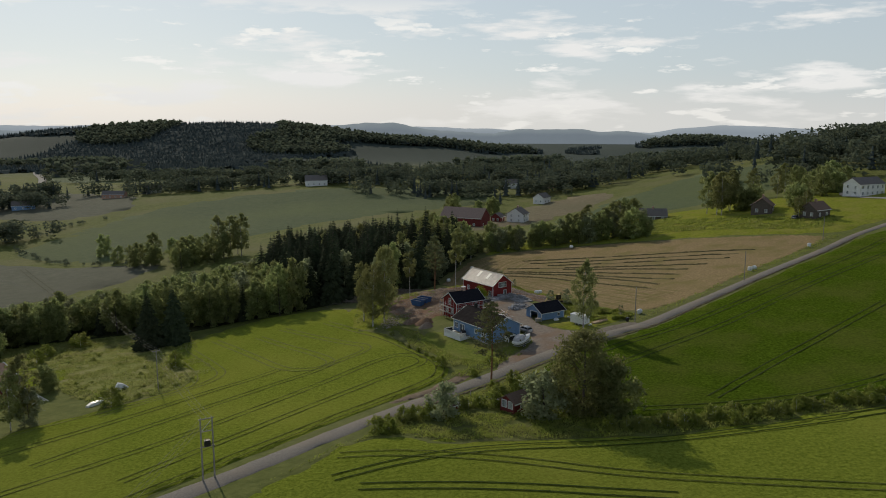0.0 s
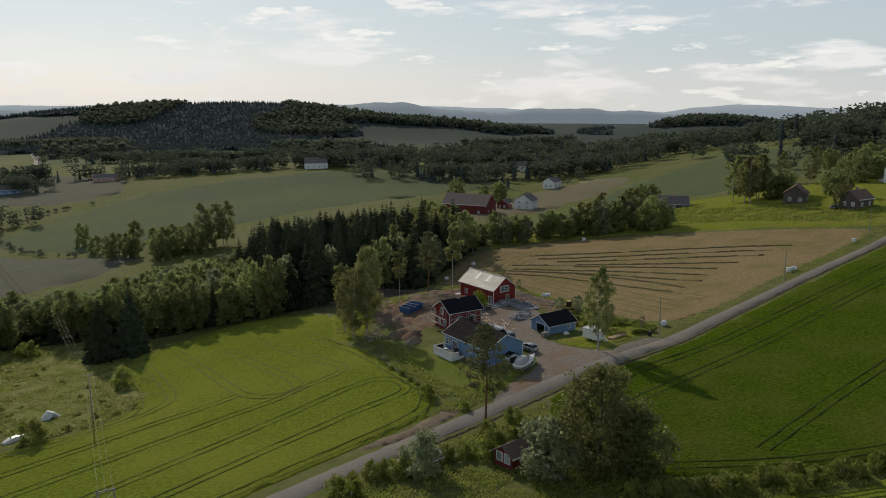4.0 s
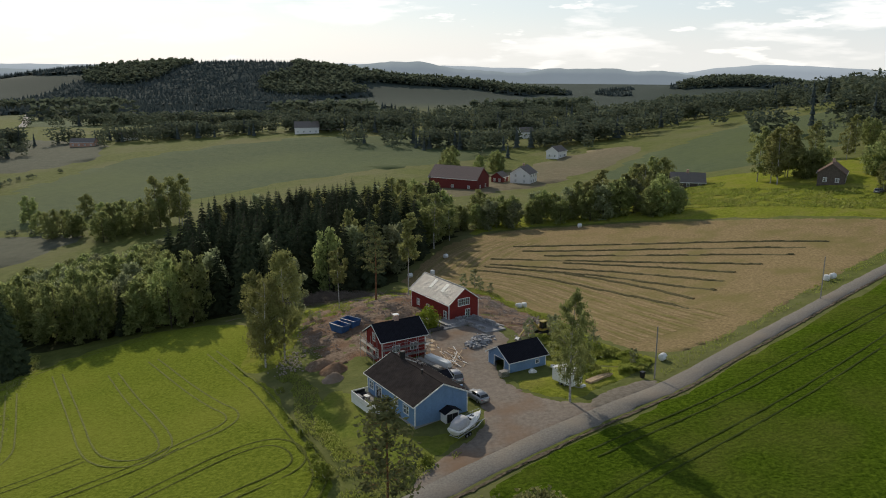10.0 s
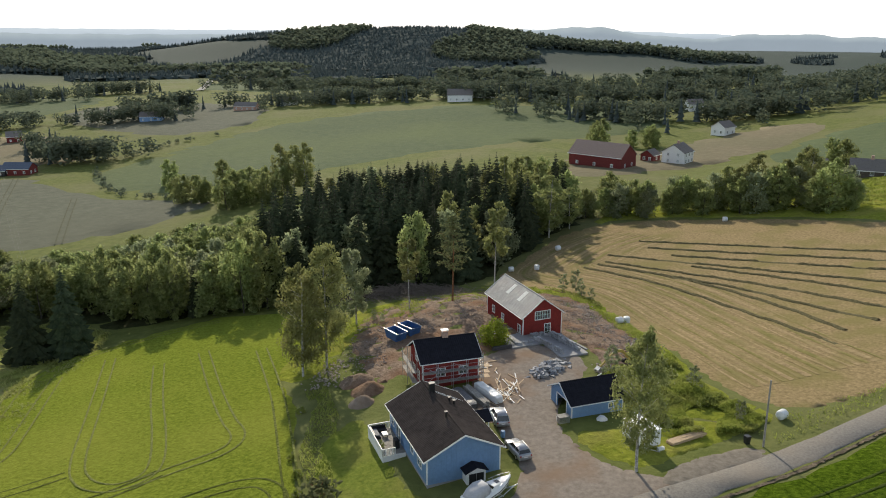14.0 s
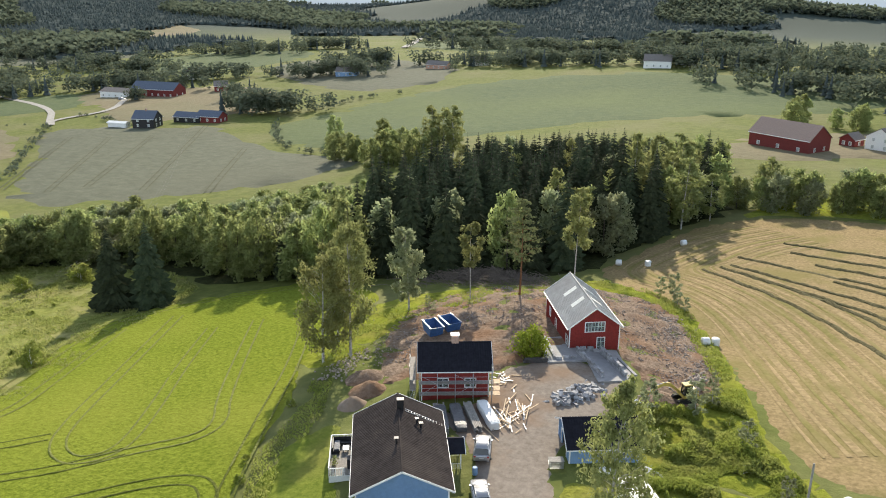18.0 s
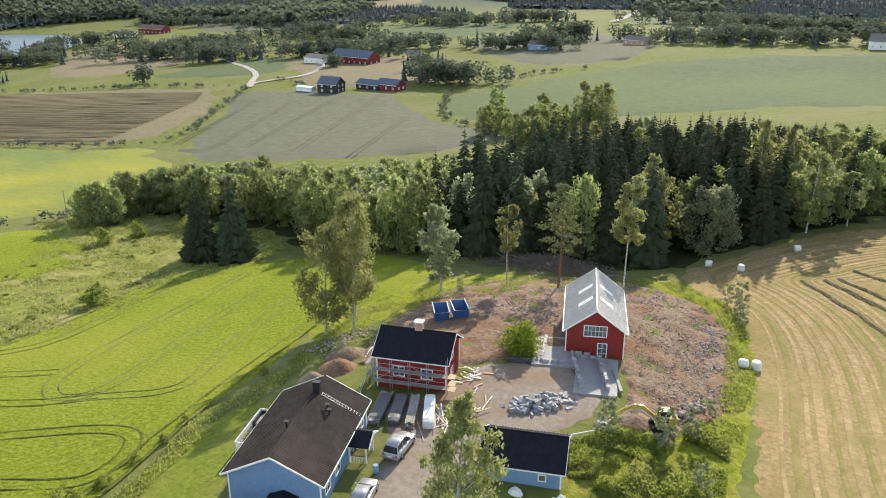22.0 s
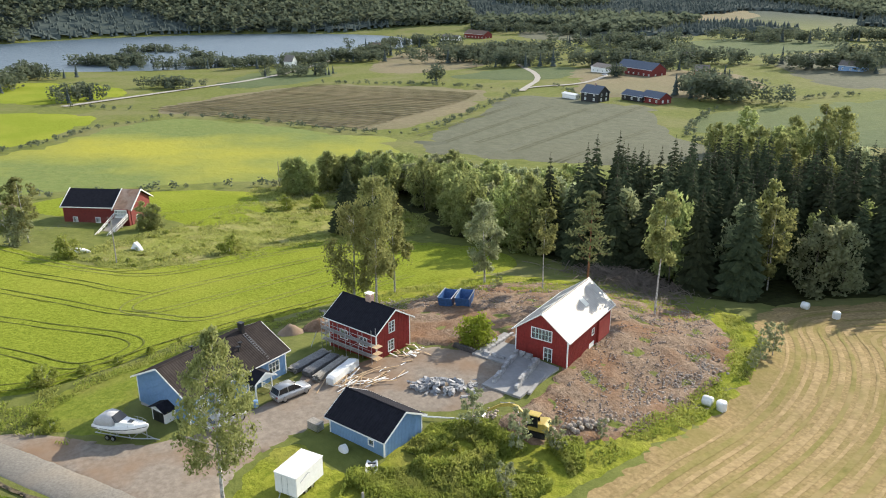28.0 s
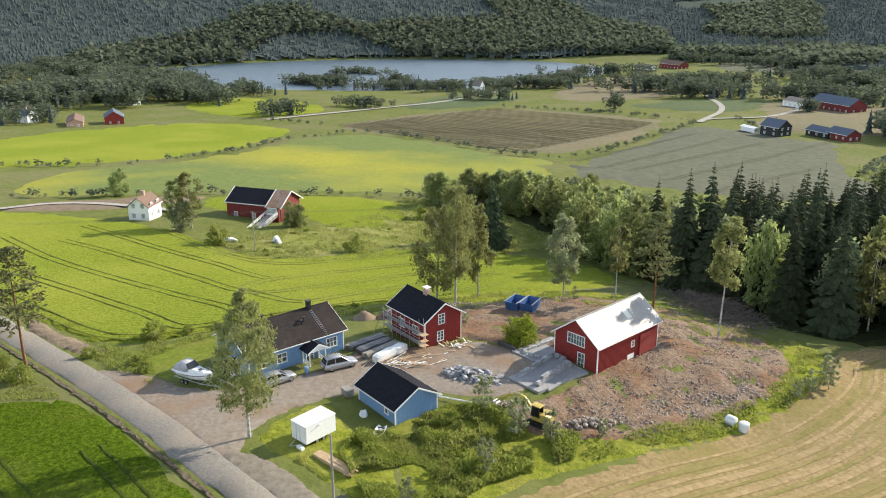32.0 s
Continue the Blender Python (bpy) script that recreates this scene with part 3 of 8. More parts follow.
stand(plant("pine", *pine(19, 17.2, 5.2, 0.36, 54), M_PINE_BARK, M_PINE_NEEDLE, "lone roadside pine with a dark trunk"), -0.2, 89.6)
stand(plant("willow", *broadleaf(20, 14.5, 6.2, 0.05, 14000, 0.34, 0.5, 130, 0.5, 0.3, 0.0, 0.75, 0.3), M_BARK, M_BIRCH_LEAF, "large spreading olive-green willow by the road"), 14.0, 71.5)
stand(plant("willow", *broadleaf(21, 9.5, 4.2, 0.02, 3200, 0.5, 0.3, 50, 0.5, 0.2), M_BARK, M_LEAF, "dark green broad bush under the willow"), 19.5, 70.0)
stand(plant("willow", *broadleaf(22, 8.0, 4.0, 0.02, 2600, 0.5, 0.3, 44, 0.5, 0.2), M_BARK, M_GREY_LEAF, "pale low willow bush at the roadside"), 7.0, 70.5)
stand(plant("willow", *broadleaf(23, 6.5, 3.0, 0.02, 1800, 0.45, 0.3, 34, 0.3, 0.12), M_BARK, M_GREY_LEAF, "small pale roadside sapling clump"), -10.5, 72.5)
stand(plant("bush", *broadleaf(24, 4.4, 3.1, 0.02, 3000, 0.32, 0.2, 60, 0.2, 0.1), M_BARK, M_BRIGHT_LEAF, "round bright green garden bush behind a low dark wall", "bush"), 3.6, 156.6, 0.0, 0.8)
spruce_dark = stand(plant("spruce", *spruce(25, 17.5, 5.4, 30, 14), M_BARK, M_NEEDLE, "dark full spruce standing in the rough meadow"), -91.1, 165.5)
stand(plant("spruce", *spruce(26, 18.4, 5.6, 30, 14), M_BARK, M_NEEDLE, "dark spruce beside its taller neighbour"), -85.0, 169.9)

# small trees and bushes by the yard
small = plant("sapling", *broadleaf(31, 5.2, 1.3, 0.15, 1300, 0.2, 0.4, 30, 0.2, 0.06, 0.0, 0.8, 0.3), M_BIRCH_BARK, M_GREY_LEAF, "young grey-green birch sapling in the weeds")
stand(small, 22.0, 148.1)
for x, y, s in ((26.9, 150.8, 1.0), (28.4, 154.3, 0.8), (-6, 150.3, 0.4), (14.5, 196.5, 1.0), (12.0, 198.0, 0.8), (33.5, 146.0, 0.8), (27.6, 160.5, 0.5), (38.5, 137.5, 0.6), (-21, 172, 0.5), (-19, 170, 0.4), (16.0, 193.0, 0.7), (18.0, 190.0, 0.6)):
    again(small, x, y, x, s)
low = plant("bush", *broadleaf(32, 2.6, 1.7, 0.0, 1500, 0.22, 0.2, 34, 0.1, 0.05, 0.0, 0.75, 0.36), None, M_WEED, "leafy green bush at the field edge", "bush")
stand(low, -9.5, 104.5)
for x, y, s in ((-12.5, 113, 0.4), (-11, 109, 0.5), (-16.5, 121, 0.35), (-20.5, 134, 0.4), (4.0, 106.0, 0.55), (1.0, 104.5, 0.6),                 (29.5, 146, 0.5), (34, 141, 0.55), (25, 144.5, 0.45), (31, 151, 0.5), (28.2, 157, 0.4), (-14, 117, 0.4), (-3, 97, 0.6), (0, 86.5, 0.8), (4.5, 90.5, 0.9),
                (-119, 156, 1.5), (-115, 176, 1.6), (-80, 104, 1.7), (-75, 135, 1.5), (-120, 165, 1.4), (-117, 177, 1.3)):
    again(low, x, y, x * 3.1 + y, s)
rng = np.random.default_rng(5)
MEADOW = [(-68, 114), (-66, 124), (-74, 136), (-82, 150), (-85, 162), (-96, 186), (-128, 180), (-148, 170), (-148, 154), (-125, 145), (-106, 132), (-96, 116), (-82, 106)]
planted = 0
while planted < 46:          # scrub of the rough meadow
    x, y = rng.uniform(-150, -66), rng.uniform(104, 188)
    if inside(MEADOW, [x], [y])[0]:
        again(low, x, y, x + y, rng.uniform(0.2, 0.7), rng.uniform(0.15, 0.4))
        planted += 1
for i in range(70):          # the overgrown field bank between the two grain fields
    u = i / 69
    x, y = 17 + 78 * u, 62.3 + 0.075 * 78 * u
    again(low, x + rng.normal(0, 0.9), y + rng.normal(0, 0.9), i, rng.uniform(0.5, 1.05), rng.uniform(0.4, 0.9))
for i in range(26):          # weeds and bushes along the lower roadside
    u = i / 25
    again(low, -22 + 42 * u + rng.normal(0, 0.8), 66 + 22 * u * (1 - u) * 2 + rng.normal(0, 1.5) + 4 * u, i, rng.uniform(0.6, 1.3))

# the wood behind the farm
WOOD = [(-150, 172), (-128, 185), (-108, 193), (-97, 195), (-84, 188), (-70, 190), (-56, 192), (-46, 197), (-33, 200), (-21, 207), (-9, 216), (-3, 229), (4, 243), (11, 258), (9, 280), (3, 306), (-6, 322), (-40, 326), (-68, 316), (-84, 284), (-104, 262), (-118, 238), (-150, 208), (-168, 190)]
kinds = {"spruce": [plant("spruce", *spruce(40 + i, 18, 3.7, 26, 12), M_BARK, M_NEEDLE, "tall dark spruce in the wood") for i in range(3)],
         "birch": [plant("birch", *broadleaf(50 + i, 15, 3.3, 0.2, 2400, 0.42, 0.6, 48, 0.4, 0.15, 0.0, 0.75, 0.33), M_BIRCH_BARK, M_BIRCH_LEAF, "light green birch at the edge of the wood") for i in range(2)],
         "leafy": [plant("alder", *broadleaf(60 + i, 10.5, 3.9, 0.06, 3000, 0.46, 0.3, 56, 0.4, 0.16, 0.0, 0.75, 0.36), M_BARK, M_LEAF, "dense green broad-leaved tree in the wood") for i in range(2)],
         "grey": [plant("willow", *broadleaf(70, 10, 3.6, 0.03, 2600, 0.42, 0.3, 52, 0.4, 0.14, 0.0, 0.75, 0.36), M_BARK, M_GREY_LEAF, "pale grey-green willow at the edge of the wood")]}
used = {k: [False] * len(v) for k, v in kinds.items()}


def grow(kind, x, y, size, tall=None):
    i = int(rng.integers(len(kinds[kind])))
    if used[kind][i]:
        return again(kinds[kind][i], x, y, rng.uniform(0, 6.3), size, tall)
    used[kind][i] = True
    return stand(kinds[kind][i], x, y, rng.uniform(0, 6.3), size, 0.1, tall)


def wood_tall(x, y):
    """How tall the wood stands: high spruces in its middle, low broad-leaved scrub down the slope."""
    if x > -72 + max(0.0, (232 - y) * 0.45):
        h = min(26.0, 26.0 - 0.17 * (y - 248))
        return min(h, 27.0 - 0.5 * (x + 10)) if x > -10 else h
    return min(17.0, 15.5 - 0.12 * (y - 205) + 0.12 * (x + 92))


spots = []
tries = 0
while len(spots) < 380 and tries < 12000:
    tries += 1
    x, y = rng.uniform(-175, 14), rng.uniform(170, 327)
    if not inside(WOOD, [x], [y])[0]:
        continue
    h = wood_tall(x, y)
    gap = 4.4 if x > -72 else 4.7
    if h < 5 or any((x - a) ** 2 + (y - b) ** 2 < gap * gap for a, b in spots):
        continue
    spots.append((x, y))
    r, up = rng.uniform(), h * rng.uniform(0.64, 1.0)
    front = y < 206 + max(0.0, (x + 40) * 0.75)
    if x < -72 + max(0.0, (232 - y) * 0.45):
        if r < 0.8:
            grow("leafy", x, y, rng.uniform(0.9, 1.3), up / 10.5)
        elif r < 0.93:
            grow("grey", x, y, rng.uniform(0.9, 1.2), up / 10)
        else:
            grow("spruce", x, y, 0.6, min(up, 13) / 18)
    elif x < -12 - (y - 220) * 0.1:
        if r < (0.72 if front else 0.9):
            grow("spruce", x, y, rng.uniform(1.15, 1.6), up / 18)
        elif r < 0.96:
            up = min(up, 17)
            grow("leafy" if r < 0.75 else "grey", x, y, rng.uniform(0.95, 1.25), up / 10.5)
        else:
            grow("birch", x, y, rng.uniform(0.85, 1.15), up / 16)
    elif r < 0.2:
        grow("birch", x, y, rng.uniform(0.95, 1.3), up / 16)
    elif r < (0.8 if front else 0.5):
        up = min(up, 14)
        grow("leafy" if r < 0.4 else "grey", x, y, rng.uniform(0.9, 1.25), up / 10.5)
    else:
        grow("spruce", x, y, rng.uniform(1.1, 1.45), up / 18)
# trees along the far edge of the hay field, and other lone groups
for i in range(30):
    x = 13 + 68 * i / 29
    grow("leafy" if i % 4 else "grey", x + rng.normal(0, 1.5), 274 + rng.normal(0, 3.0) - 0.0035 * (x - 20) ** 2, rng.uniform(0.7, 1.2) if x > 20 else 0.8)
for i in range(9):
    grow("birch", 54 + 2.6 * i + rng.normal(0, 1), 271 + rng.normal(0, 1.5), rng.uniform(0.8, 1.05))
for i in range(6):
    grow("leafy" if i % 3 else "birch", -28 + 5.6 * i + rng.normal(0, 2), 322 + rng.normal(0, 7), rng.uniform(0.65, 0.9))
for cx, cy, n, spread, kind, size in ((121, 284, 7, 5, "birch", 1.15), (131, 275, 4, 4, "leafy", 1.1), (93, 345, 3, 4, "leafy", 0.9), (100, 322, 3, 5, "leafy", 0.6), (80, 300, 4, 5, "leafy", 0.7), (139, 246, 2, 3, "birch", 0.7), (150, 262, 3, 5, "leafy", 0.9),
                                     (176, 300, 5, 9, "leafy", 1.1), (195, 330, 6, 12, "leafy", 1.2), (160, 330, 4, 8, "birch", 1.0), (-94.0, 93.0, 2, 1.3, "birch", 1.0), (-94.5, 95.0, 1, 1.0, "grey", 0.9), (-149, 64, 1, 1, "leafy", 0.75), (-99.5, 120.6, 2, 1.0, "leafy", 0.62), (-140, 186, 8, 9, "leafy", 1.0),
                                     (-139, 163, 4, 4, "leafy", 0.95), (-150, 200, 6, 8, "grey", 1.0), (-120, 320, 8, 10, "leafy", 1.1), (-150, 335, 8, 12, "leafy", 1.0), (-105, 335, 4, 6, "birch", 1.3), (16, 440, 4, 8, "leafy", 1.0), (35, 430, 4, 6, "leafy", 0.9)):
    for _ in range(n):
        grow(kind, cx + rng.normal(0, spread), cy + rng.normal(0, spread), size * rng.uniform(0.8, 1.15))
stand(plant("pine", *pine(90, 13.0, 3.4, 0.25, 50), M_PINE_BARK, M_PINE_NEEDLE, "lone pine among the weathered cabins"), 78.0, 296.0)

# ---- fields, water and woods of the valley ----
M_MEADOW = surf("rough_meadow", (0.135, 0.16, 0.032), (0.26, 0.27, 0.07), 0.8, bump=0.6, patch=(0.28, 0.255, 0.11), patch_scale=0.12, patch_amount=0.7)
M_PLOUGH = surf("bare_field", (0.16, 0.12, 0.085), (0.24, 0.19, 0.14), 0.8, bump=0.4)
M_YELLOW_GREEN = surf("yellow_green_field", (0.125, 0.165, 0.05), (0.17, 0.20, 0.065), 0.3, bump=0.3, patch=(0.30, 0.29, 0.045), patch_scale=0.012, patch_amount=0.95)
M_MOWN_ROWS = surf("rows_of_mown_hay", (0.15, 0.13, 0.08), (0.215, 0.185, 0.115), 0.35, bump=0.3, patch=(0.15, 0.15, 0.08), patch_scale=0.02)
M_PALE_ROAD = surf("pale_gravel", (0.30, 0.28, 0.25), (0.42, 0.40, 0.36), 0.6)
M_WATER = bpy.data.materials.new("lake_water")
M_WATER.use_nodes = True
_n, _l = M_WATER.node_tree.nodes, M_WATER.node_tree.links
_b = _n["Principled BSDF"]
_b.inputs["Base Color"].default_value, _b.inputs["Roughness"].default_value = (0.05, 0.08, 0.11, 1), 0.35
_w = _n.new("ShaderNodeTexNoise")
_w.inputs["Scale"].default_value = 0.25
_g2 = _n.new("ShaderNodeNewGeometry")
_l.new(_g2.outputs["Position"], _w.inputs["Vector"])
_u = _n.new("ShaderNodeBump")
_u.inputs["Strength"].default_value, _u.inputs["Distance"].default_value = 0.9, 1.2
_l.new(_w.outputs["Fac"], _u.inputs["Height"])
_l.new(_u.outputs["Normal"], _b.inputs["Normal"])
lake_line = [(-905 + 330 * math.cos(a) , 170 + 470 * math.sin(a), -46.0) for a in np.linspace(0, 2 * math.pi, 49)[:-1]]
tagged(mesh_object("water", lake_line, [tuple(range(48))], M_WATER), "calm grey-blue lake at the valley bottom", "lake", kind="structure")

for name, poly, mat, label in (
        ("grain_field", [(-46, 42), (-36, 53), (-27, 64), (-22, 66), (-16, 63.2), (-8, 60.4), (8, 59.4), (26, 58.6), (46, 61.2), (64, 63.6), (90, 67), (150, 60), (140, 0), (40, -90), (-50, -90), (-80, 0)], M_CROP, "green grain field below the overgrown bank"),
        ("meadow", [(-66, 114), (-63, 124), (-67, 136), (-74, 152), (-77, 166), (-84, 182), (-98, 190), (-130, 182), (-152, 172), (-150, 152), (-125, 143), (-104, 130), (-92, 112), (-80, 104)], M_MEADOW, "rough meadow with tall weeds and bushes"),
        ("grass_field", [(-149, 94), (-152, 135), (-142, 156), (-108, 150), (-98, 130), (-115, 122), (-118, 100), (-128, 92)], M_CROP, "small bright green field behind the red farm barn"),
        ("bare_field", [(-122, 36), (-140, 46), (-149, 92), (-138, 92), (-120, 70)], M_PLOUGH, "strip of bare brown field"),
        ("grass_field", [(12, 260), (27, 268), (47, 265), (66, 258), (80, 248), (94, 239), (108, 230), (134, 213), (148, 216), (165, 226), (200, 262), (215, 300), (180, 320), (140, 310), (100, 330), (70, 310), (30, 295)], M_VERGE, "sunlit green pasture below the cabins"),
        ("grain_field", [(95, 345), (150, 330), (230, 390), (260, 470), (190, 500), (110, 430), (75, 390)], M_GRAIN_GREEN, "dark green grain field on the slope"),
        ("grain_field", [(-355, 345), (-282, 280), (-242, 246), (-215, 225), (-190, 222), (-150, 262), (-128, 305), (-125, 335), (-185, 335), (-262, 388), (-310, 362)], M_GRAIN, "grey-green ripening grain field in the valley"),
        ("hay_field", [(-395, 126), (-453, 174), (-490, 253), (-430, 310), (-366, 342), (-297, 288), (-248, 240), (-264, 213), (-324, 181), (-356, 149)], M_MOWN_ROWS, "mown brown field with long hay rows"),
        ("grass_field", [(-328, 107), (-356, 145), (-324, 175), (-257, 206), (-237, 232), (-185, 215), (-158, 175), (-156, 135), (-152, 92), (-146, 60), (-150, 20), (-222, 28), (-226, 43), (-243, 58), (-271, 84)], M_YELLOW_GREEN, "yellow-green field sloping to the valley"),
        ("grass_field", [(-232, 38), (-248, 52), (-275, 80), (-330, 101), (-385, 112), (-425, 60), (-400, 0), (-300, -70), (-225, -60), (-226, 0)], M_CROP, "bright green field beyond a hedge"),
        ("grain_field", [(-238, 408), (-225, 470), (-205, 552), (-150, 585), (-42, 612), (30, 590), (62, 545), (40, 480), (-30, 440), (-100, 395), (-160, 345), (-190, 345), (-232, 372)], M_GRAIN_GREEN, "broad green grain field on the valley side"),
        ("hay_field", [(-5, 340), (25, 345), (80, 400), (140, 470), (100, 490), (50, 440), (5, 400), (-12, 365)], M_MOWN, "pale mown field by the far farm"),
        ("hay_field", [(-312, 374), (-288, 405), (-262, 432), (-300, 500), (-380, 520), (-470, 470), (-440, 420), (-380, 405), (-345, 372)], M_MOWN, "mown field with curved rows round a farm"),
        ("grain_field", [(-360, 700), (-249, 645), (-215, 560), (-245, 500), (-330, 530), (-420, 600), (-430, 680)], M_GRAIN, "grey-green field on the far slope"),
        ("grain_field", [(-410, 810), (-300, 770), (-220, 800), (-240, 930), (-350, 1020), (-470, 960)], M_GRAIN_GREEN, "green hillside field below the wood"),
        ("hay_field", [(-230, 900), (-120, 880), (-60, 960), (-110, 1060), (-250, 1030)], M_MOWN, "pale field under the wooded hill"),
        ("grain_field", [(-620, 620), (-480, 540), (-430, 610), (-450, 760), (-600, 780)], M_GRAIN_GREEN, "green field beyond the farm"),
        ("hay_field", [(-760, 420), (-620, 330), (-520, 300), (-500, 380), (-600, 470), (-740, 500)], M_MOWN, "brown field above the lake"),
        ("grain_field", [(-500, 400), (-470, 330), (-400, 380), (-410, 430), (-480, 470)], M_GRAIN_GREEN, "green field between the farms"),
        ("grain_field", [(-560, 190), (-480, 180), (-500, 260), (-580, 300), (-640, 250)], M_GRAIN_GREEN, "green field near the lake shore"),
        ("grain_field", [(-900, 620), (-780, 560), (-640, 620), (-680, 800), (-860, 820)], M_GRAIN, "pale green fields of the far valley"),
        ("grass_field", [(-560, 0), (-440, 60), (-470, 130), (-560, 120), (-620, 60)], M_CROP, "green meadow near the lake"),
        ("hay_field", [(-860, -200), (-700, -180), (-690, -80), (-800, -60), (-900, -110)], M_MEADOW, "olive pasture on the far shore"),
        ("grain_field", [(-1150, 900), (-900, 860), (-880, 1050), (-1100, 1150)], M_MOWN, "pale far fields"),
        ("grain_field", [(-500, 1150), (-380, 1080), (-300, 1150), (-420, 1260)], M_MOWN, "pale far field on the hill")):
    drape(name, poly, mat, 0.3 if mat is not M_MEADOW else 0.15, 6.0 if poly[0][0] > -170 and poly[0][1] < 330 else 16.0, 0.8, 0.0 if mat is not M_MEADOW else 0.35, label, "field", seed=len(label))
for line, w in (([(-124, 38), (-136, 54), (-122, 82), (-112, 92)], 3.0), ([(-433, 87), (-465, 120), (-517, 179), (-540, 212), (-600, 264), (-700, 320)], 6.0), ([(-399, 805), (-440, 900), (-520, 1060), (-609, 1271)], 8.0), ([(-356, 350), (-372, 362), (-366, 400), (-400, 440)], 4.0), ([(-360, 352), (-420, 400), (-520, 430)], 4.0), ([(215, 330), (185, 300), (178, 280), (195, 250)], 4.0)):
    tagged(ribbon("road", line, w, M_PALE_ROAD, 0.5, 8.0), "pale gravel farm track", "track", kind="structure")


def scatter(name, template, spots, sizes, material, label, category, seed=1, lift=0.0):
    """Many copies of a small shape in one mesh: woods and hedges too far off to count."""
    rng2 = np.random.default_rng(seed)
    tv, tf = np.array(template[0], float), np.array(template[1])
    spots, sizes = np.asarray(spots, float), np.asarray(sizes, float)
    n = len(spots)
    a = rng2.uniform(0, 6.3, n)
    c, s = np.cos(a)[:, None], np.sin(a)[:, None]
    x, y, z = (tv[None, :, k] * sizes[:, None] for k in range(3))
    wide = rng2.uniform(0.8, 1.25, n)[:, None]
    gz2 = height(spots[:, 0], spots[:, 1]) + lift
    v = np.stack([(x * c - y * s) * wide + spots[:, :1], (x * s + y * c) * wide + spots[:, 1:2], z + gz2[:, None]], -1).reshape(-1, 3)
    f = (tf[None] + (np.arange(n) * len(tv))[:, None, None]).reshape(-1, tf.shape[1])
    me = bpy.data.meshes.new(name)
    me.vertices.add(len(v))
    me.vertices.foreach_set("co", v.ravel())
    k = tf.shape[1]
    me.loops.add(len(f) * k)
    me.loops.foreach_set("vertex_index", f.ravel().astype(np.int32))
    me.polygons.add(len(f))
    me.polygons.foreach_set("loop_start", (np.arange(len(f)) * k).astype(np.int32))
    me.update(calc_edges=True)
    me.materials.append(material)
    return tagged(new(name, me), label, category, kind="stuff")


def far_spruce():
    rng2 = np.random.default_rng(8)
    v, f = [], []
    for i in range(5):
        z, r = 0.06 + 0.19 * i, 0.21 * (1 - i / 5.3)
        n = len(v)
        v.append((0, 0, z + 0.32))
        v += [(r * math.cos(k * 1.05) * rng2.uniform(0.7, 1.2), r * math.sin(k * 1.05) * rng2.uniform(0.7, 1.2), z + rng2.uniform(-0.04, 0.04)) for k in range(6)]
        f += [(n, n + 1 + k, n + 1 + (k + 1) % 6) for k in range(6)]
    return v, f


def far_leafy(n=70, seed=9, leaf=0.22):
    rng2 = np.random.default_rng(seed)
    heads = rng2.normal(size=(7, 3)) * [0.2, 0.2, 0.16] + [0, 0, 0.55]
    g = rng2.normal(size=(n, 3))
    g /= np.linalg.norm(g, axis=1)[:, None]
    at = heads[rng2.integers(7, size=n)] + g * 0.24
    at[:, 2] = np.clip(at[:, 2], 0.06, None)
    v, f = cards(at, leaf, rng2)
    return v, f


FAR_SPRUCE, FAR_LEAFY, HEDGE = far_spruce(), far_leafy(150, 9, 0.14), far_leafy(40, 12, 0.22)
# Far foliage is paler and bluer: distance haze put into its base colours.
M_HAZY_LEAF = surf("hazy_far_leaf", (0.095, 0.117, 0.082), (0.165, 0.187, 0.122), 0.06, bump=0.0, through_light=0.35, spec=0.03)
M_HAZY_NEEDLE = surf("hazy_far_needle", (0.068, 0.088, 0.083), (0.10, 0.122, 0.112), 0.02, bump=0.0, through_light=0.2, spec=0.03)
rf = np.random.default_rng(77)
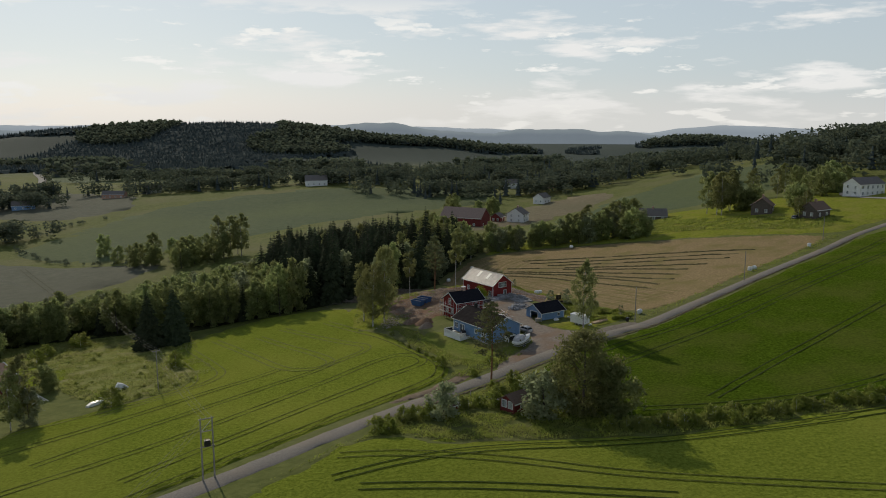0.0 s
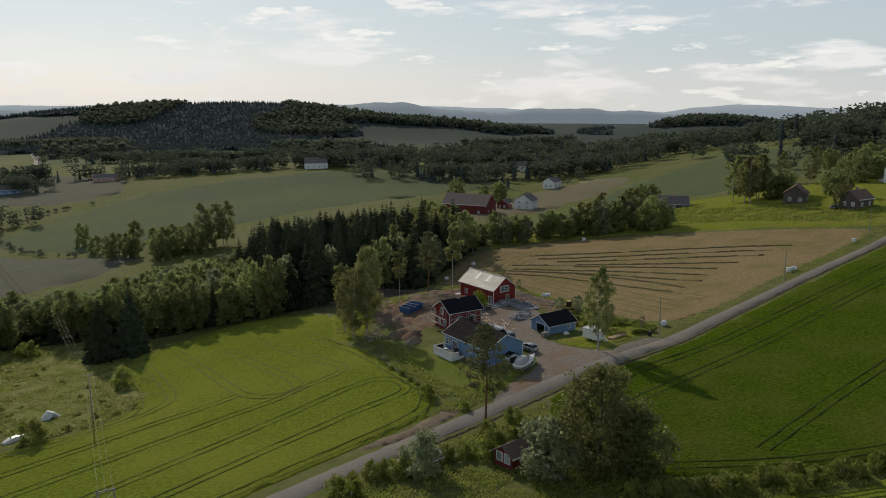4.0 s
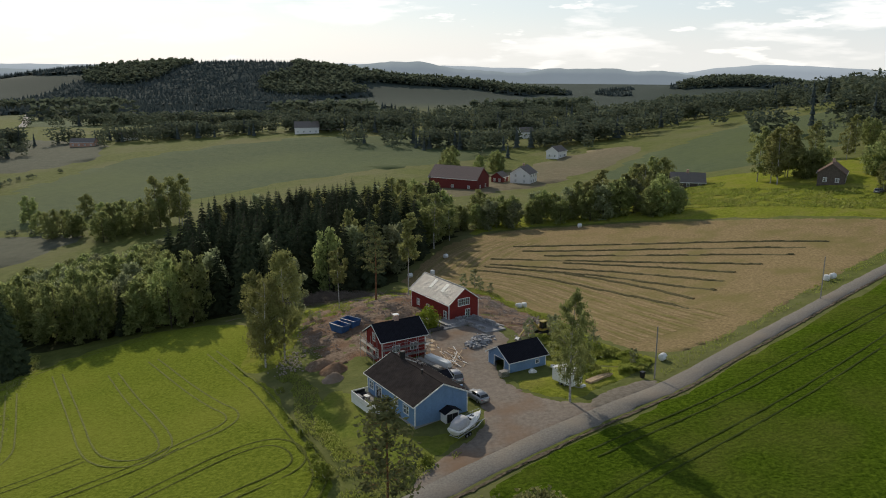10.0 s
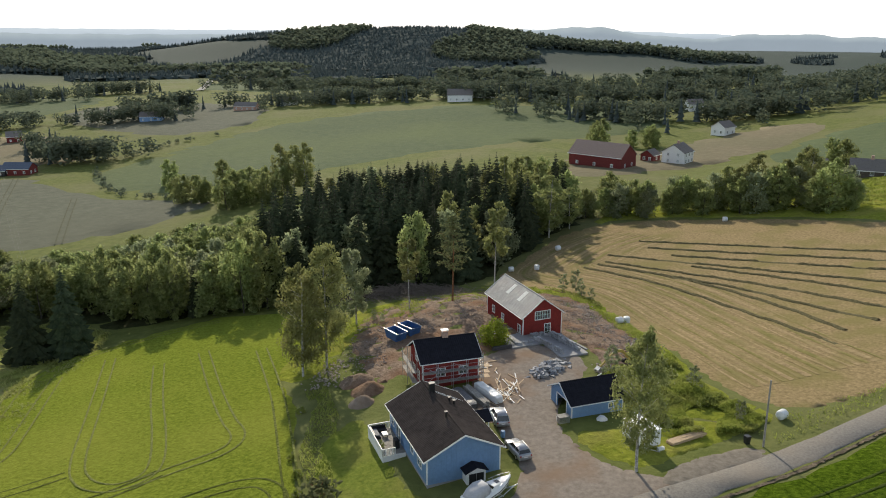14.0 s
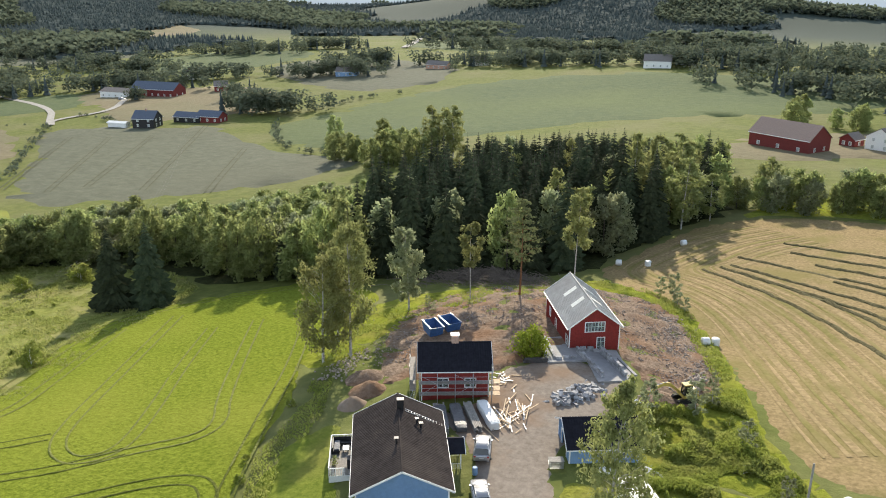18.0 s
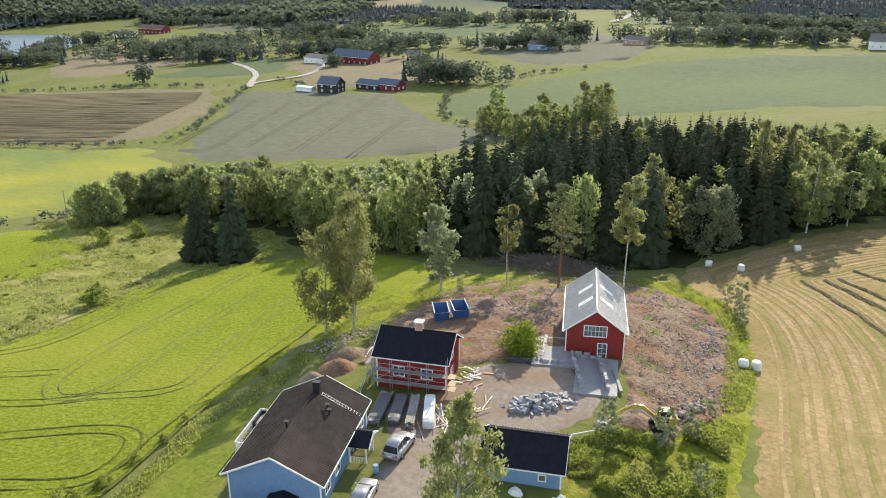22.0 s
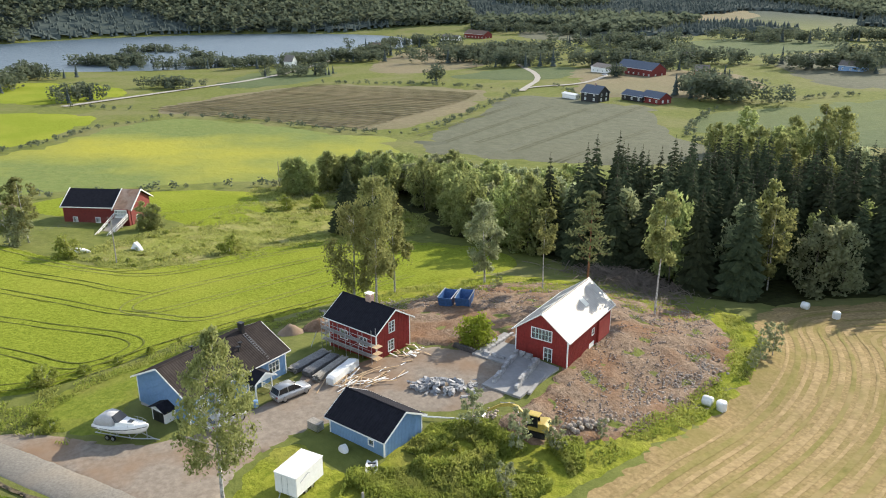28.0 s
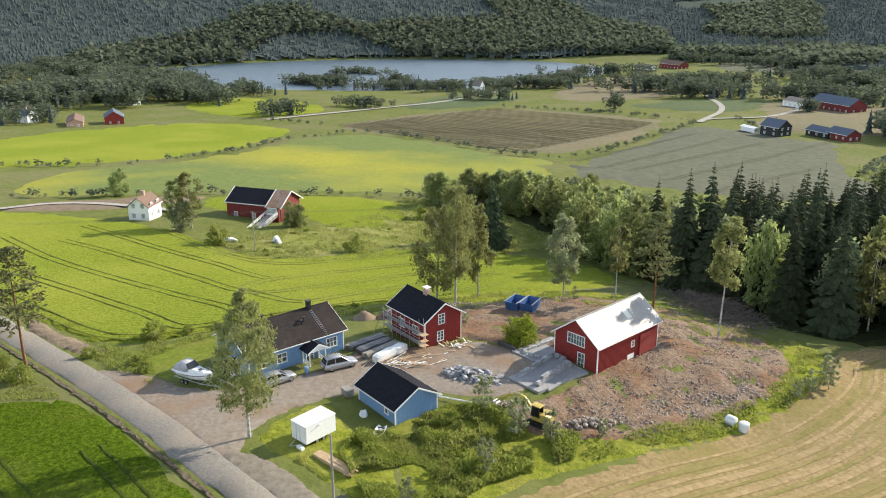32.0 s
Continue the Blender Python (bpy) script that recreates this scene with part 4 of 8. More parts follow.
# groups of trees in the valley: x, y, spread along, across, turn, count, height
GROUPS = [(-266, 428, 22, 10, 20, 26, 12), (-330, 470, 14, 8, 30, 9, 10), (-603, 590, 60, 18, 20, 40, 13), (-551, 724, 60, 16, 10, 40, 12), (-332, 572, 40, 12, 15, 34, 12), (-329, 632, 30, 10, 10, 24, 13), (-493, 785, 70, 14, 15, 50, 12), (-168, 640, 70, 14, 4, 60, 11), (-42, 640, 70, 16, -6, 70, 12),
          (70, 610, 60, 18, -20, 60, 13), (16, 540, 50, 14, -25, 40, 11), (110, 540, 60, 20, 30, 50, 12), (-230, 660, 50, 12, 15, 40, 10), (-188, 760, 80, 18, 5, 80, 13), (40, 740, 160, 50, 0, 170, 13), (210, 640, 110, 60, 20, 130, 14), (-300, 820, 60, 12, 20, 40, 11),
          (-592, -47, 60, 34, 20, 100, 15), (-548, -100, 50, 24, 20, 60, 14), (-589, 20, 40, 20, 30, 50, 13), (-860, 166, 30, 12, 80, 26, 13), (-700, 205, 16, 60, 0, 60, 9), (-660, 270, 20, 50, 10, 50, 10), (-470, 92, 16, 14, 0, 16, 9), (-446, 330, 7, 4, 0, 4, 12), (-504, 430, 30, 14, 60, 26, 12), (-460, 480, 40, 12, 40, 26, 12),
          (-700, 360, 30, 20, 40, 30, 11), (-640, 420, 40, 12, 60, 30, 11), (-780, 440, 40, 16, 50, 30, 12), (-520, 560, 30, 10, 30, 20, 12), (-420, 540, 30, 10, 30, 22, 11), (-700, -250, 120, 60, 0, 160, 14), (-640, 60, 26, 14, 60, 24, 12), (-430, -60, 26, 10, 20, 18, 10), (-800, 640, 80, 20, 30, 50, 12), (-1000, 820, 100, 24, 30, 70, 12), (-390, 440, 8, 6, 0, 6, 9),
          (300, 330, 40, 60, 20, 90, 15), (260, 430, 60, 40, 30, 90, 14), (330, 560, 90, 80, 20, 140, 15), (240, 260, 24, 14, 30, 24, 11), (-760, -60, 60, 30, 0, 110, 14), (-700, -20, 40, 25, 20, 60, 13), (-640, -90, 60, 30, 20, 80, 14), (-850, -150, 60, 40, 0, 100, 14),
          (-752, 120, 22, 12, 80, 40, 12), (-748, 200, 20, 12, 80, 24, 12), (-650, 330, 30, 12, 60, 30, 11), (-569, 419, 40, 14, 60, 40, 12), (-601, 476, 40, 14, 60, 40, 12), (-425, 484, 30, 12, 20, 24, 11), (-560, 250, 30, 12, 60, 24, 9), (-520, 150, 24, 8, 50, 16, 8)]
spots, sizes = [], []
for x, y, a, b, turn, n, h in GROUPS:
    p, q = rf.normal(0, a * 0.6, n), rf.normal(0, b * 0.6, n)
    c, s = math.cos(radians(turn)), math.sin(radians(turn))
    spots.append(np.stack([x + p * c - q * s, y + p * s + q * c], -1))
    sizes.append(h * rf.uniform(0.65, 1.2, n))
spots, sizes = np.concatenate(spots), np.concatenate(sizes)
pick = rf.uniform(size=len(spots)) < 0.8
scatter("far_trees", FAR_LEAFY, spots[pick], sizes[pick], M_HAZY_LEAF, "groups of broad-leaved trees between the valley farms", "trees", 1)
scatter("far_spruces", FAR_SPRUCE, spots[~pick], sizes[~pick] * 0.95, M_HAZY_NEEDLE, "dark spruces among the valley trees", "trees", 2)
# hedges and scrub along field edges
hs = []
for line in ([(-232, -1), (-226, 41), (-243, 55), (-271, 82), (-326, 104), (-336, 122), (-358, 147)], [(-358, 147), (-324, 178), (-252, 210), (-239, 241), (-279, 276), (-355, 347)], [(-244, 436), (-242, 487), (-223, 510)], [(-146, 100), (-154, 140), (-152, 160)], [(-150, 20), (-146, 60), (-150, 95)], [(-240, 400), (-190, 340), (-150, 330)], [(-300, 860), (-200, 820), (-120, 860)], [(-395, 126), (-430, 90)], [(-490, 255), (-430, 312), (-370, 345)], [(-370, 380), (-310, 368)]):
    pts = smoothed([(*p, 0) for p in line], 3.0, closed=False)
    hs += [(p.x + rf.normal(0, 1.2), p.y + rf.normal(0, 1.2)) for p in pts if rf.uniform() < 0.75]
scatter("hedge", HEDGE, hs, rf.uniform(1.2, 3.6, len(hs)), M_HAZY_LEAF, "low hedges and scrub along the field edges", "hedge", 3)
# wooded hills: a rough canopy over the land, and single tips above it
step = 10.0
cx_, cy_ = np.meshgrid(np.arange(-2300, 1500, step), np.arange(-1000, 2400, step), indexing="ij")
cr = np.hypot(cx_, cy_ - 130)
cover = np.array([noise.noise((x * 0.0024, y * 0.0024, 3.3)) + 0.5 * noise.noise((x * 0.007, y * 0.007, 1.3)) for x, y in zip(cx_.ravel(), cy_.ravel())]).reshape(cx_.shape)
base = height(cx_, cy_)
open_land = np.where(((cx_ < -1000) & (cy_ < 800)) | ((cx_ < -880) & (cy_ < 20)), -1.5, np.where(cy_ > 1350, 0.10, 0.30))
wooded = (cr > 900) & (cover + np.clip((base + 46) / 90, -0.2, 0.45) + np.where(cx_ < -1020, 0.2, 0.0) > open_land) & (base > -45.4) & ((cy_ > 500) | (cx_ < -850)) & ((cx_ > -1900) | (cy_ < 1300))
jx, jy = cx_ + rf.uniform(-4, 4, cx_.shape), cy_ + rf.uniform(-4, 4, cx_.shape)
top = height(jx, jy) + np.where(wooded, rf.uniform(2, 6, cx_.shape), -1.0)
idx2 = np.arange(cx_.size).reshape(cx_.shape)
full = wooded[:-1, :-1].astype(int) + wooded[1:, :-1] + wooded[1:, 1:] + wooded[:-1, 1:] >= 3
qf = np.stack([idx2[:-1, :-1], idx2[1:, :-1], idx2[1:, 1:], idx2[:-1, 1:]], -1)[full]
used_v, back = np.unique(qf.ravel(), return_inverse=True)
canopy = np.stack([jx.ravel(), jy.ravel(), top.ravel()], -1)[used_v]
tagged(mesh_object("hill_canopy", canopy, back.reshape(-1, 4).tolist(), M_HAZY_NEEDLE), "undergrowth of the spruce woods on the distant hills", "woods", kind="stuff")
pool = np.stack([jx[wooded], jy[wooded]], -1)
pool = pool[rf.permutation(len(pool))]
leafy_share = np.array([noise.noise((x * 0.004, y * 0.004, 8.8)) for x, y in pool]) > 0.16


def hill_spruce():
    v, f = [], []
    for z, r, tip in ((0.05, 0.26, 0.6), (0.4, 0.17, 1.0)):
        n = len(v)
        v.append((0, 0, tip))
        v += [(r * math.cos(k * 1.257 + z * 3), r * math.sin(k * 1.257 + z * 3), z + 0.04 * (k % 2)) for k in range(5)]
        f += [(n, n + 1 + k, n + 1 + (k + 1) % 5) for k in range(5)]
    return v, f


GROVE = far_leafy(16, 14, 0.42)
scatter("hill_spruces", hill_spruce(), pool[~leafy_share], rf.uniform(8, 13, int((~leafy_share).sum())), M_HAZY_NEEDLE, "dark spruce woods covering the distant hills", "woods", 4)
scatter("hill_groves", GROVE, pool[leafy_share], rf.uniform(10, 16, int(leafy_share.sum())), M_HAZY_LEAF, "broad-leaved groves on the distant hills", "woods", 5)
# blue ridges at the rim of the view, their haze put in as emission: bearing to the left of +y in degrees, height of the
# crest
def haze_glow(m, colour):
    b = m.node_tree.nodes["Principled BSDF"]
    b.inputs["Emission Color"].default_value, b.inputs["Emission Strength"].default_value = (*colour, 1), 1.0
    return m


# Emission stands in for the blue haze; the farther ridge gets more.
M_RIDGE = haze_glow(surf("hazy_ridge", (0.07, 0.09, 0.09), (0.12, 0.14, 0.14), 0.004, bump=0.0, spec=0.0), (0.26, 0.30, 0.34))
M_RIDGE_FAR = haze_glow(surf("hazy_far_ridge", (0.08, 0.10, 0.11), (0.12, 0.14, 0.15), 0.003, bump=0.0, spec=0.0), (0.42, 0.47, 0.52))


def ridge(dist, crest, material, rough, seed):
    az = np.arange(crest[0][0], crest[-1][0], 0.15)
    h = np.interp(az, [c[0] for c in crest], [c[1] for c in crest])
    h = h + rough * np.array([noise.noise((a * 0.6, seed, 0)) + 0.5 * noise.noise((a * 1.9, seed, 3)) for a in az])
    v = []
    for a, z in zip(az, h):
        for out_, up in ((-300, -260.0), (-120, z * 0.55 - 40), (0, z), (60, -260.0)):
            v.append((-math.sin(radians(a)) * (dist + out_), math.cos(radians(a)) * (dist + out_), up))
    f = [(i * 4 + k, i * 4 + k + 1, i * 4 + k + 5, i * 4 + k + 4) for i in range(len(az) - 1) for k in range(3)]
    return tagged(mesh_object("backdrop", v, f, material, smooth=True), "wooded ridge on the horizon, its blue haze put in as emission", "far hills", kind="structure")


D1, D2 = 4150.0, 4480.0
up1, up2 = (lambda e: 52 + math.tan(radians(e)) * (D1 + 63)), (lambda e: 52 + math.tan(radians(e)) * (D2 + 63))
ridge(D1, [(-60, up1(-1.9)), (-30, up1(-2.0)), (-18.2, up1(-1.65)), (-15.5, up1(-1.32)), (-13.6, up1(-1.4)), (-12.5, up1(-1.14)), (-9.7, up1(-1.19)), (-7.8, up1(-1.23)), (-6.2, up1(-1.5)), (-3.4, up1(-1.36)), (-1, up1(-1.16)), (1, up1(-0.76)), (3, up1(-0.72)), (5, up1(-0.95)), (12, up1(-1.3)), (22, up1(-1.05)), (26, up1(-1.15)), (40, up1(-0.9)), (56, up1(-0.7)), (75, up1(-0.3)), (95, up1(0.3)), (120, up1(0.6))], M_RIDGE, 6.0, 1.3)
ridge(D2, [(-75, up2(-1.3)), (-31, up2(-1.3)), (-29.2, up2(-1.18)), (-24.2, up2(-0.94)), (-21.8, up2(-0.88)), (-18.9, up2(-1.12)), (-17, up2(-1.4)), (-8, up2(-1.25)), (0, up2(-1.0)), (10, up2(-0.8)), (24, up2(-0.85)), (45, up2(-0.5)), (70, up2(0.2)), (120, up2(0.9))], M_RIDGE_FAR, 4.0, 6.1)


M_MEADOW_WEED = surf("meadow_weed", (0.20, 0.235, 0.06), (0.39, 0.41, 0.13), 0.5, bump=0.0, through_light=0.5, rough=0.9, spec=0.03, patch=(0.38, 0.36, 0.17), patch_scale=0.2)


def tufts(name, poly, n, tall, material, label, seed=1, wide=0.15):
    """Weeds and grass tufts over a stretch of ground, one object."""
    rng2 = np.random.default_rng(seed)
    xs, ys = [p[0] for p in poly], [p[1] for p in poly]
    x, y = rng2.uniform(min(xs), max(xs), n * 3), rng2.uniform(min(ys), max(ys), n * 3)
    keep = inside(poly, x, y) & (np.array([noise.noise((a * 0.22, b * 0.22, seed)) for a, b in zip(x, y)]) > -0.22)
    x, y = x[keep][:n], y[keep][:n]
    stand_ = np.array([noise.noise((a * 0.17, b * 0.17, seed + 4)) + 0.5 * noise.noise((a * 0.5, b * 0.5, seed + 7)) for a, b in zip(x, y)])
    stand_ = tall * np.clip(0.5 + 0.85 * stand_, 0.16, 1.1)
    at = np.stack([x, y, height(x, y) + 0.1 + stand_ * rng2.uniform(0.1, 0.9, len(x))], -1)
    v, f = cards(at, rng2.uniform(0.5, 1.5, len(at)) * wide, rng2, -1.1, 2.2, 0.6)
    return tagged(mesh_object(name, v, f.tolist(), material), label, "weeds", kind="stuff")


tufts("weeds", [(20, 144), (23, 140), (26, 133), (30, 131), (36, 133), (40, 134), (42, 138), (36, 146), (32, 156), (28, 158), (27, 152), (22, 149)], 52000, 1.5, M_WEED, "tall green weeds behind the garage", 1)
tufts("weeds", [(30, 158), (33, 156), (26, 176), (20, 188), (12, 198), (0, 205), (-3, 203), (8, 195), (17, 186), (22, 176), (26, 166)], 22000, 0.9, M_WEED, "tall grass along the edge of the hay field", 2)
tufts("meadow_weeds", [(-66, 114), (-63, 124), (-67, 136), (-74, 152), (-77, 166), (-84, 182), (-98, 190), (-130, 182), (-150, 172), (-150, 152), (-125, 143), (-104, 130), (-92, 112), (-80, 104)], 26000, 0.6, M_MEADOW_WEED, "tall weeds over the rough meadow", 3, 0.26)
tufts("weeds", [(-9, 95), (-6, 101), (-10, 112), (-16, 122), (-18, 132), (-23, 142), (-20, 143), (-14, 132), (-11, 120), (-6, 110), (0, 105), (6, 108), (9, 108), (3, 102), (-3, 97)], 12000, 0.7, M_WEED, "weeds along the garden edge", 4)
tufts("weeds", [(-40, 50), (-20, 70), (-4, 85), (6, 93.5), (11, 98), (10.5, 90), (12.5, 84), (16, 76), (20, 68), (14, 63), (-4, 61), (-20, 66), (-28, 63)], 22000, 0.7, M_WEED, "rough roadside grass", 5)
tufts("weeds", [(42, 131), (56.5, 143), (71, 155), (89, 169), (103, 181), (119, 194), (136, 208), (132, 211), (112, 193), (95.7, 179), (75.5, 162.5), (59, 149), (44, 139), (40, 134)], 16000, 0.8, M_WEED, "grass strip between the road and the hay field", 6)
tufts("weeds", [(-24, 164), (-10, 178), (2, 192), (-2, 200), (-14, 192), (-26, 180), (-32, 165), (-30, 152), (-24, 146), (-22, 156)], 13000, 0.45, M_WEED, "patchy grass on the slope below the trees", 7)
tufts("weeds", [(12, 66), (24, 66), (50, 67), (68, 68), (92, 73), (92, 67), (62, 63), (46, 61), (26, 58.6), (4, 59.6), (-10, 61), (-16, 64), (-4, 66)], 15000, 0.8, M_WEED, "weeds on the field bank", 8)
tufts("weeds", [(78, 268), (105, 246), (128, 224), (142, 222), (150, 240), (120, 262), (104, 285), (112, 300), (92, 300), (84, 288)], 12000, 0.5, M_WEED, "rough grass of the pasture below the cabins", 9, 0.5)

# ---- building parts ----
def flat(name, color, rough=0.5, metal=0.0, spec=0.4, wear=0.12, scale=3.0, bump=0.08, **more):
    """A painted or plain material with slight wear."""
    d = tuple(c * (1 - wear) for c in color)
    l = tuple(min(1, c * (1 + wear)) for c in color)
    return surf(name, d, l, scale, rough, bump, metal, spec=spec, **more)


M_RED = flat("falu_red_boards", (0.235, 0.028, 0.022), 0.85, wear=0.2, patch=(0.19, 0.03, 0.025), patch_scale=0.5)
M_BLUE = flat("blue_boards", (0.175, 0.295, 0.475), 0.6, wear=0.1, patch=(0.21, 0.33, 0.505), patch_scale=0.4)
M_WHITE = flat("white_paint", (0.78, 0.78, 0.76), 0.5, wear=0.06)
M_GREEN_FRAME = flat("green_frame", (0.50, 0.56, 0.50), 0.5)
M_TILE_BROWN = flat("brown_roof_tile", (0.046, 0.039, 0.037), 0.95, spec=0.01, wear=0.25, scale=1.5, patch=(0.085, 0.07, 0.062), patch_scale=0.3)
M_TILE_BLACK = flat("black_roof_tile", (0.018, 0.018, 0.024), 0.8, spec=0.08, wear=0.25, scale=2.0)
M_SHEET = flat("grey_roof_sheet", (0.34, 0.33, 0.31), 0.5, 0.45, wear=0.16, scale=0.8, patch=(0.29, 0.27, 0.25), patch_scale=0.25)
M_SKYLIGHT = flat("milky_roof_sheet", (0.66, 0.66, 0.60), 0.35, wear=0.1)
M_STONE = flat("grey_stone", (0.33, 0.33, 0.34), 0.8, wear=0.3, bump=0.5, each=0.25)
M_ROCK = flat("field_rock", (0.39, 0.335, 0.285), 0.9, wear=0.4, bump=0.6, spec=0.08, each=0.25)
M_CONCRETE = flat("concrete", (0.29, 0.285, 0.285), 0.8, wear=0.12, scale=1.5, patch=(0.28, 0.28, 0.29), patch_scale=0.5)
M_WOOD = flat("raw_timber", (0.46, 0.33, 0.20), 0.7, wear=0.2, scale=4)
M_GREY_WOOD = flat("weathered_wood", (0.28, 0.26, 0.23), 0.8, wear=0.25, scale=3)
M_BRICK = flat("pale_brick", (0.42, 0.28, 0.22), 0.8, wear=0.25, scale=6, bump=0.5)
M_STEEL = flat("galvanised_steel", (0.45, 0.46, 0.47), 0.4, 0.8, wear=0.1)
M_BLACK = flat("black_metal", (0.02, 0.02, 0.022), 0.45, wear=0.2)
M_RUBBER = flat("rubber", (0.018, 0.018, 0.018), 0.8)
M_GLASS = bpy.data.materials.new("window_glass")
M_GLASS.use_nodes = True
_g = M_GLASS.node_tree.nodes["Principled BSDF"]
_g.inputs["Base Color"].default_value, _g.inputs["Roughness"].default_value, _g.inputs["Transmission Weight"].default_value = (0.75, 0.8, 0.8, 1), 0.03, 0.85
M_DARK = flat("dark_interior", (0.03, 0.028, 0.026), 0.9)


def B(x0, x1, y0, y1, z0, z1):
    """The corners and faces of a block."""
    v = [(x, y, z) for z in (z0, z1) for x, y in ((x0, y0), (x1, y0), (x1, y1), (x0, y1))]
    return v, [(0, 3, 2, 1), (4, 5, 6, 7), (0, 1, 5, 4), (1, 2, 6, 5), (2, 3, 7, 6), (3, 0, 4, 7)]


def part(name, shape, material, parent, label="", bevel=0.0, smooth=False):
    """Links a shape (corners, faces) as one mesh under a thing or part."""
    bm = bmesh.new()
    vs = [bm.verts.new(p) for p in shape[0]]
    for f in shape[1]:
        try:
            bm.faces.new([vs[i] for i in f])
        except ValueError:
            pass
    if name == "wall":
        bmesh.ops.remove_doubles(bm, verts=bm.verts[:], dist=0.0005)
    bmesh.ops.recalc_face_normals(bm, faces=bm.faces)
    if bevel:
        bmesh.ops.bevel(bm, geom=bm.edges[:], offset=bevel, segments=2, affect="EDGES", clamp_overlap=True)
    me = bpy.data.meshes.new(name)
    bm.to_mesh(me)
    bm.free()
    me.materials.append(material)
    if smooth:
        me.shade_smooth()
    ob = new(name, me)
    ob.parent = parent
    return tagged(ob, label)


def thing(name, x, y, turn, label, category, z=None, group="", kind=""):
    """An Empty at a thing's base, turned, that will hold its parts."""
    ob = new(name)
    ob.location = (x, y, float(height(x, y)) if z is None else z)
    ob.rotation_euler = (0, 0, radians(turn))
    return tagged(ob, label, category, group, kind)


def rod(a, b, r, sides=6):
    return tube([a, b], [r, r], sides)


def wall_shape(side, length, width, z0, roofline, openings, thick=0.16):
    """A wall with holes for its openings (u, z0, w, h); side is +x, -x, +y or -y."""
    half = (width if side[1] == "x" else length) / 2
    cuts = {-half, half}
    if side[1] == "x":
        cuts.add(0.0)
    for u, z, w, h in openings:
        cuts |= {u - w / 2, u + w / 2}
    cuts = sorted(cuts)
    v, f = [], []
    sgn = 1 if side[0] == "+" else -1
    edge = (length if side[1] == "x" else width) / 2

    def put(u, z, d):
        return (sgn * (edge - d), u, z) if side[1] == "x" else (u, sgn * (edge - d), z)

    for a, b in zip(cuts, cuts[1:]):
        if b - a < 1e-4:
            continue
        spans, low = [], z0
        for u, z, w, h in sorted((o for o in openings if o[0] - o[2] / 2 < (a + b) / 2 < o[0] + o[2] / 2), key=lambda o: o[1]):
            spans.append((low, low, z, z))
            low = z + h
        spans.append((low, low, roofline(a), roofline(b)))
        for p, q, r, s in spans:
            if max(r - p, s - q) < 1e-3:
                continue
            n = len(v)
            for d in (0, thick):
                v += [put(a, p, d), put(b, q, d), put(b, s, d), put(a, r, d)]
            f += [(n, n + 1, n + 2, n + 3), (n + 7, n + 6, n + 5, n + 4), (n, n + 4, n + 5, n + 1), (n + 1, n + 5, n + 6, n + 2), (n + 2, n + 6, n + 7, n + 3), (n + 3, n + 7, n + 4, n)]
    return (v, f), put


def battens(side, length, width, z0, roofline, openings, step=0.3, deep=0.03):
    """Upright battens on a wall, leaving its openings free."""
    half = (width if side[1] == "x" else length) / 2
    sgn = 1 if side[0] == "+" else -1
    edge = (length if side[1] == "x" else width) / 2
    out = []
    n = int(2 * half / step)
    for i in range(1, n):
        u = -half + i * 2 * half / n
        spans, low = [], z0
        for o in sorted((o for o in openings if o[0] - o[2] / 2 - 0.12 < u < o[0] + o[2] / 2 + 0.12), key=lambda o: o[1]):
            spans.append((low, o[1] - 0.1))
            low = o[1] + o[3] + 0.1
        spans.append((low, roofline(u)))
        for a, b in spans:
            if b - a < 0.05:
                continue
            p, q = sorted((sgn * edge, sgn * (edge + deep)))
            out.append(B(p, q, u - 0.03, u + 0.03, a, b) if side[1] == "x" else B(u - 0.03, u + 0.03, p, q, a, b))
    return joined(out)


def window(parent, put, u, z, w, h, cols=2, rows=2, frame=None, casing=0.11, name="window", bar_mat=None):
    """A casing with bars, and panes set behind it."""
    def bar(a, b, c, d, d0, d1):
        v = [put(p, q, d0) for p, q in ((a, c), (b, c), (b, d), (a, d))] + [put(p, q, d1) for p, q in ((a, c), (b, c), (b, d), (a, d))]
        return v, [(0, 1, 2, 3), (7, 6, 5, 4), (0, 4, 5, 1), (1, 5, 6, 2), (2, 6, 7, 3), (3, 7, 4, 0)]
    a, b, c, d = u - w / 2, u + w / 2, z, z + h
    k = casing
    shape = joined([bar(a - k, a, c - k, d + k, -0.04, 0.06), bar(b, b + k, c - k, d + k, -0.04, 0.06), bar(a, b, c - k, c, -0.05, 0.06), bar(a, b, d, d + k, -0.04, 0.06)])
    win = part(name, shape, frame or M_WHITE, parent)
    bars = [bar(a + w * i / cols - 0.035, a + w * i / cols + 0.035, c, d, 0.01, 0.07) for i in range(1, cols)] + [bar(a, b, c + h * i / rows - 0.025, c + h * i / rows + 0.025, 0.015, 0.065) for i in range(1, rows)]
    if bars:
        part("glazing_bar", joined(bars), bar_mat or frame or M_WHITE, win)
    part("pane", bar(a, b, c, d, 0.09, 0.1), M_GLASS, win)
    return win


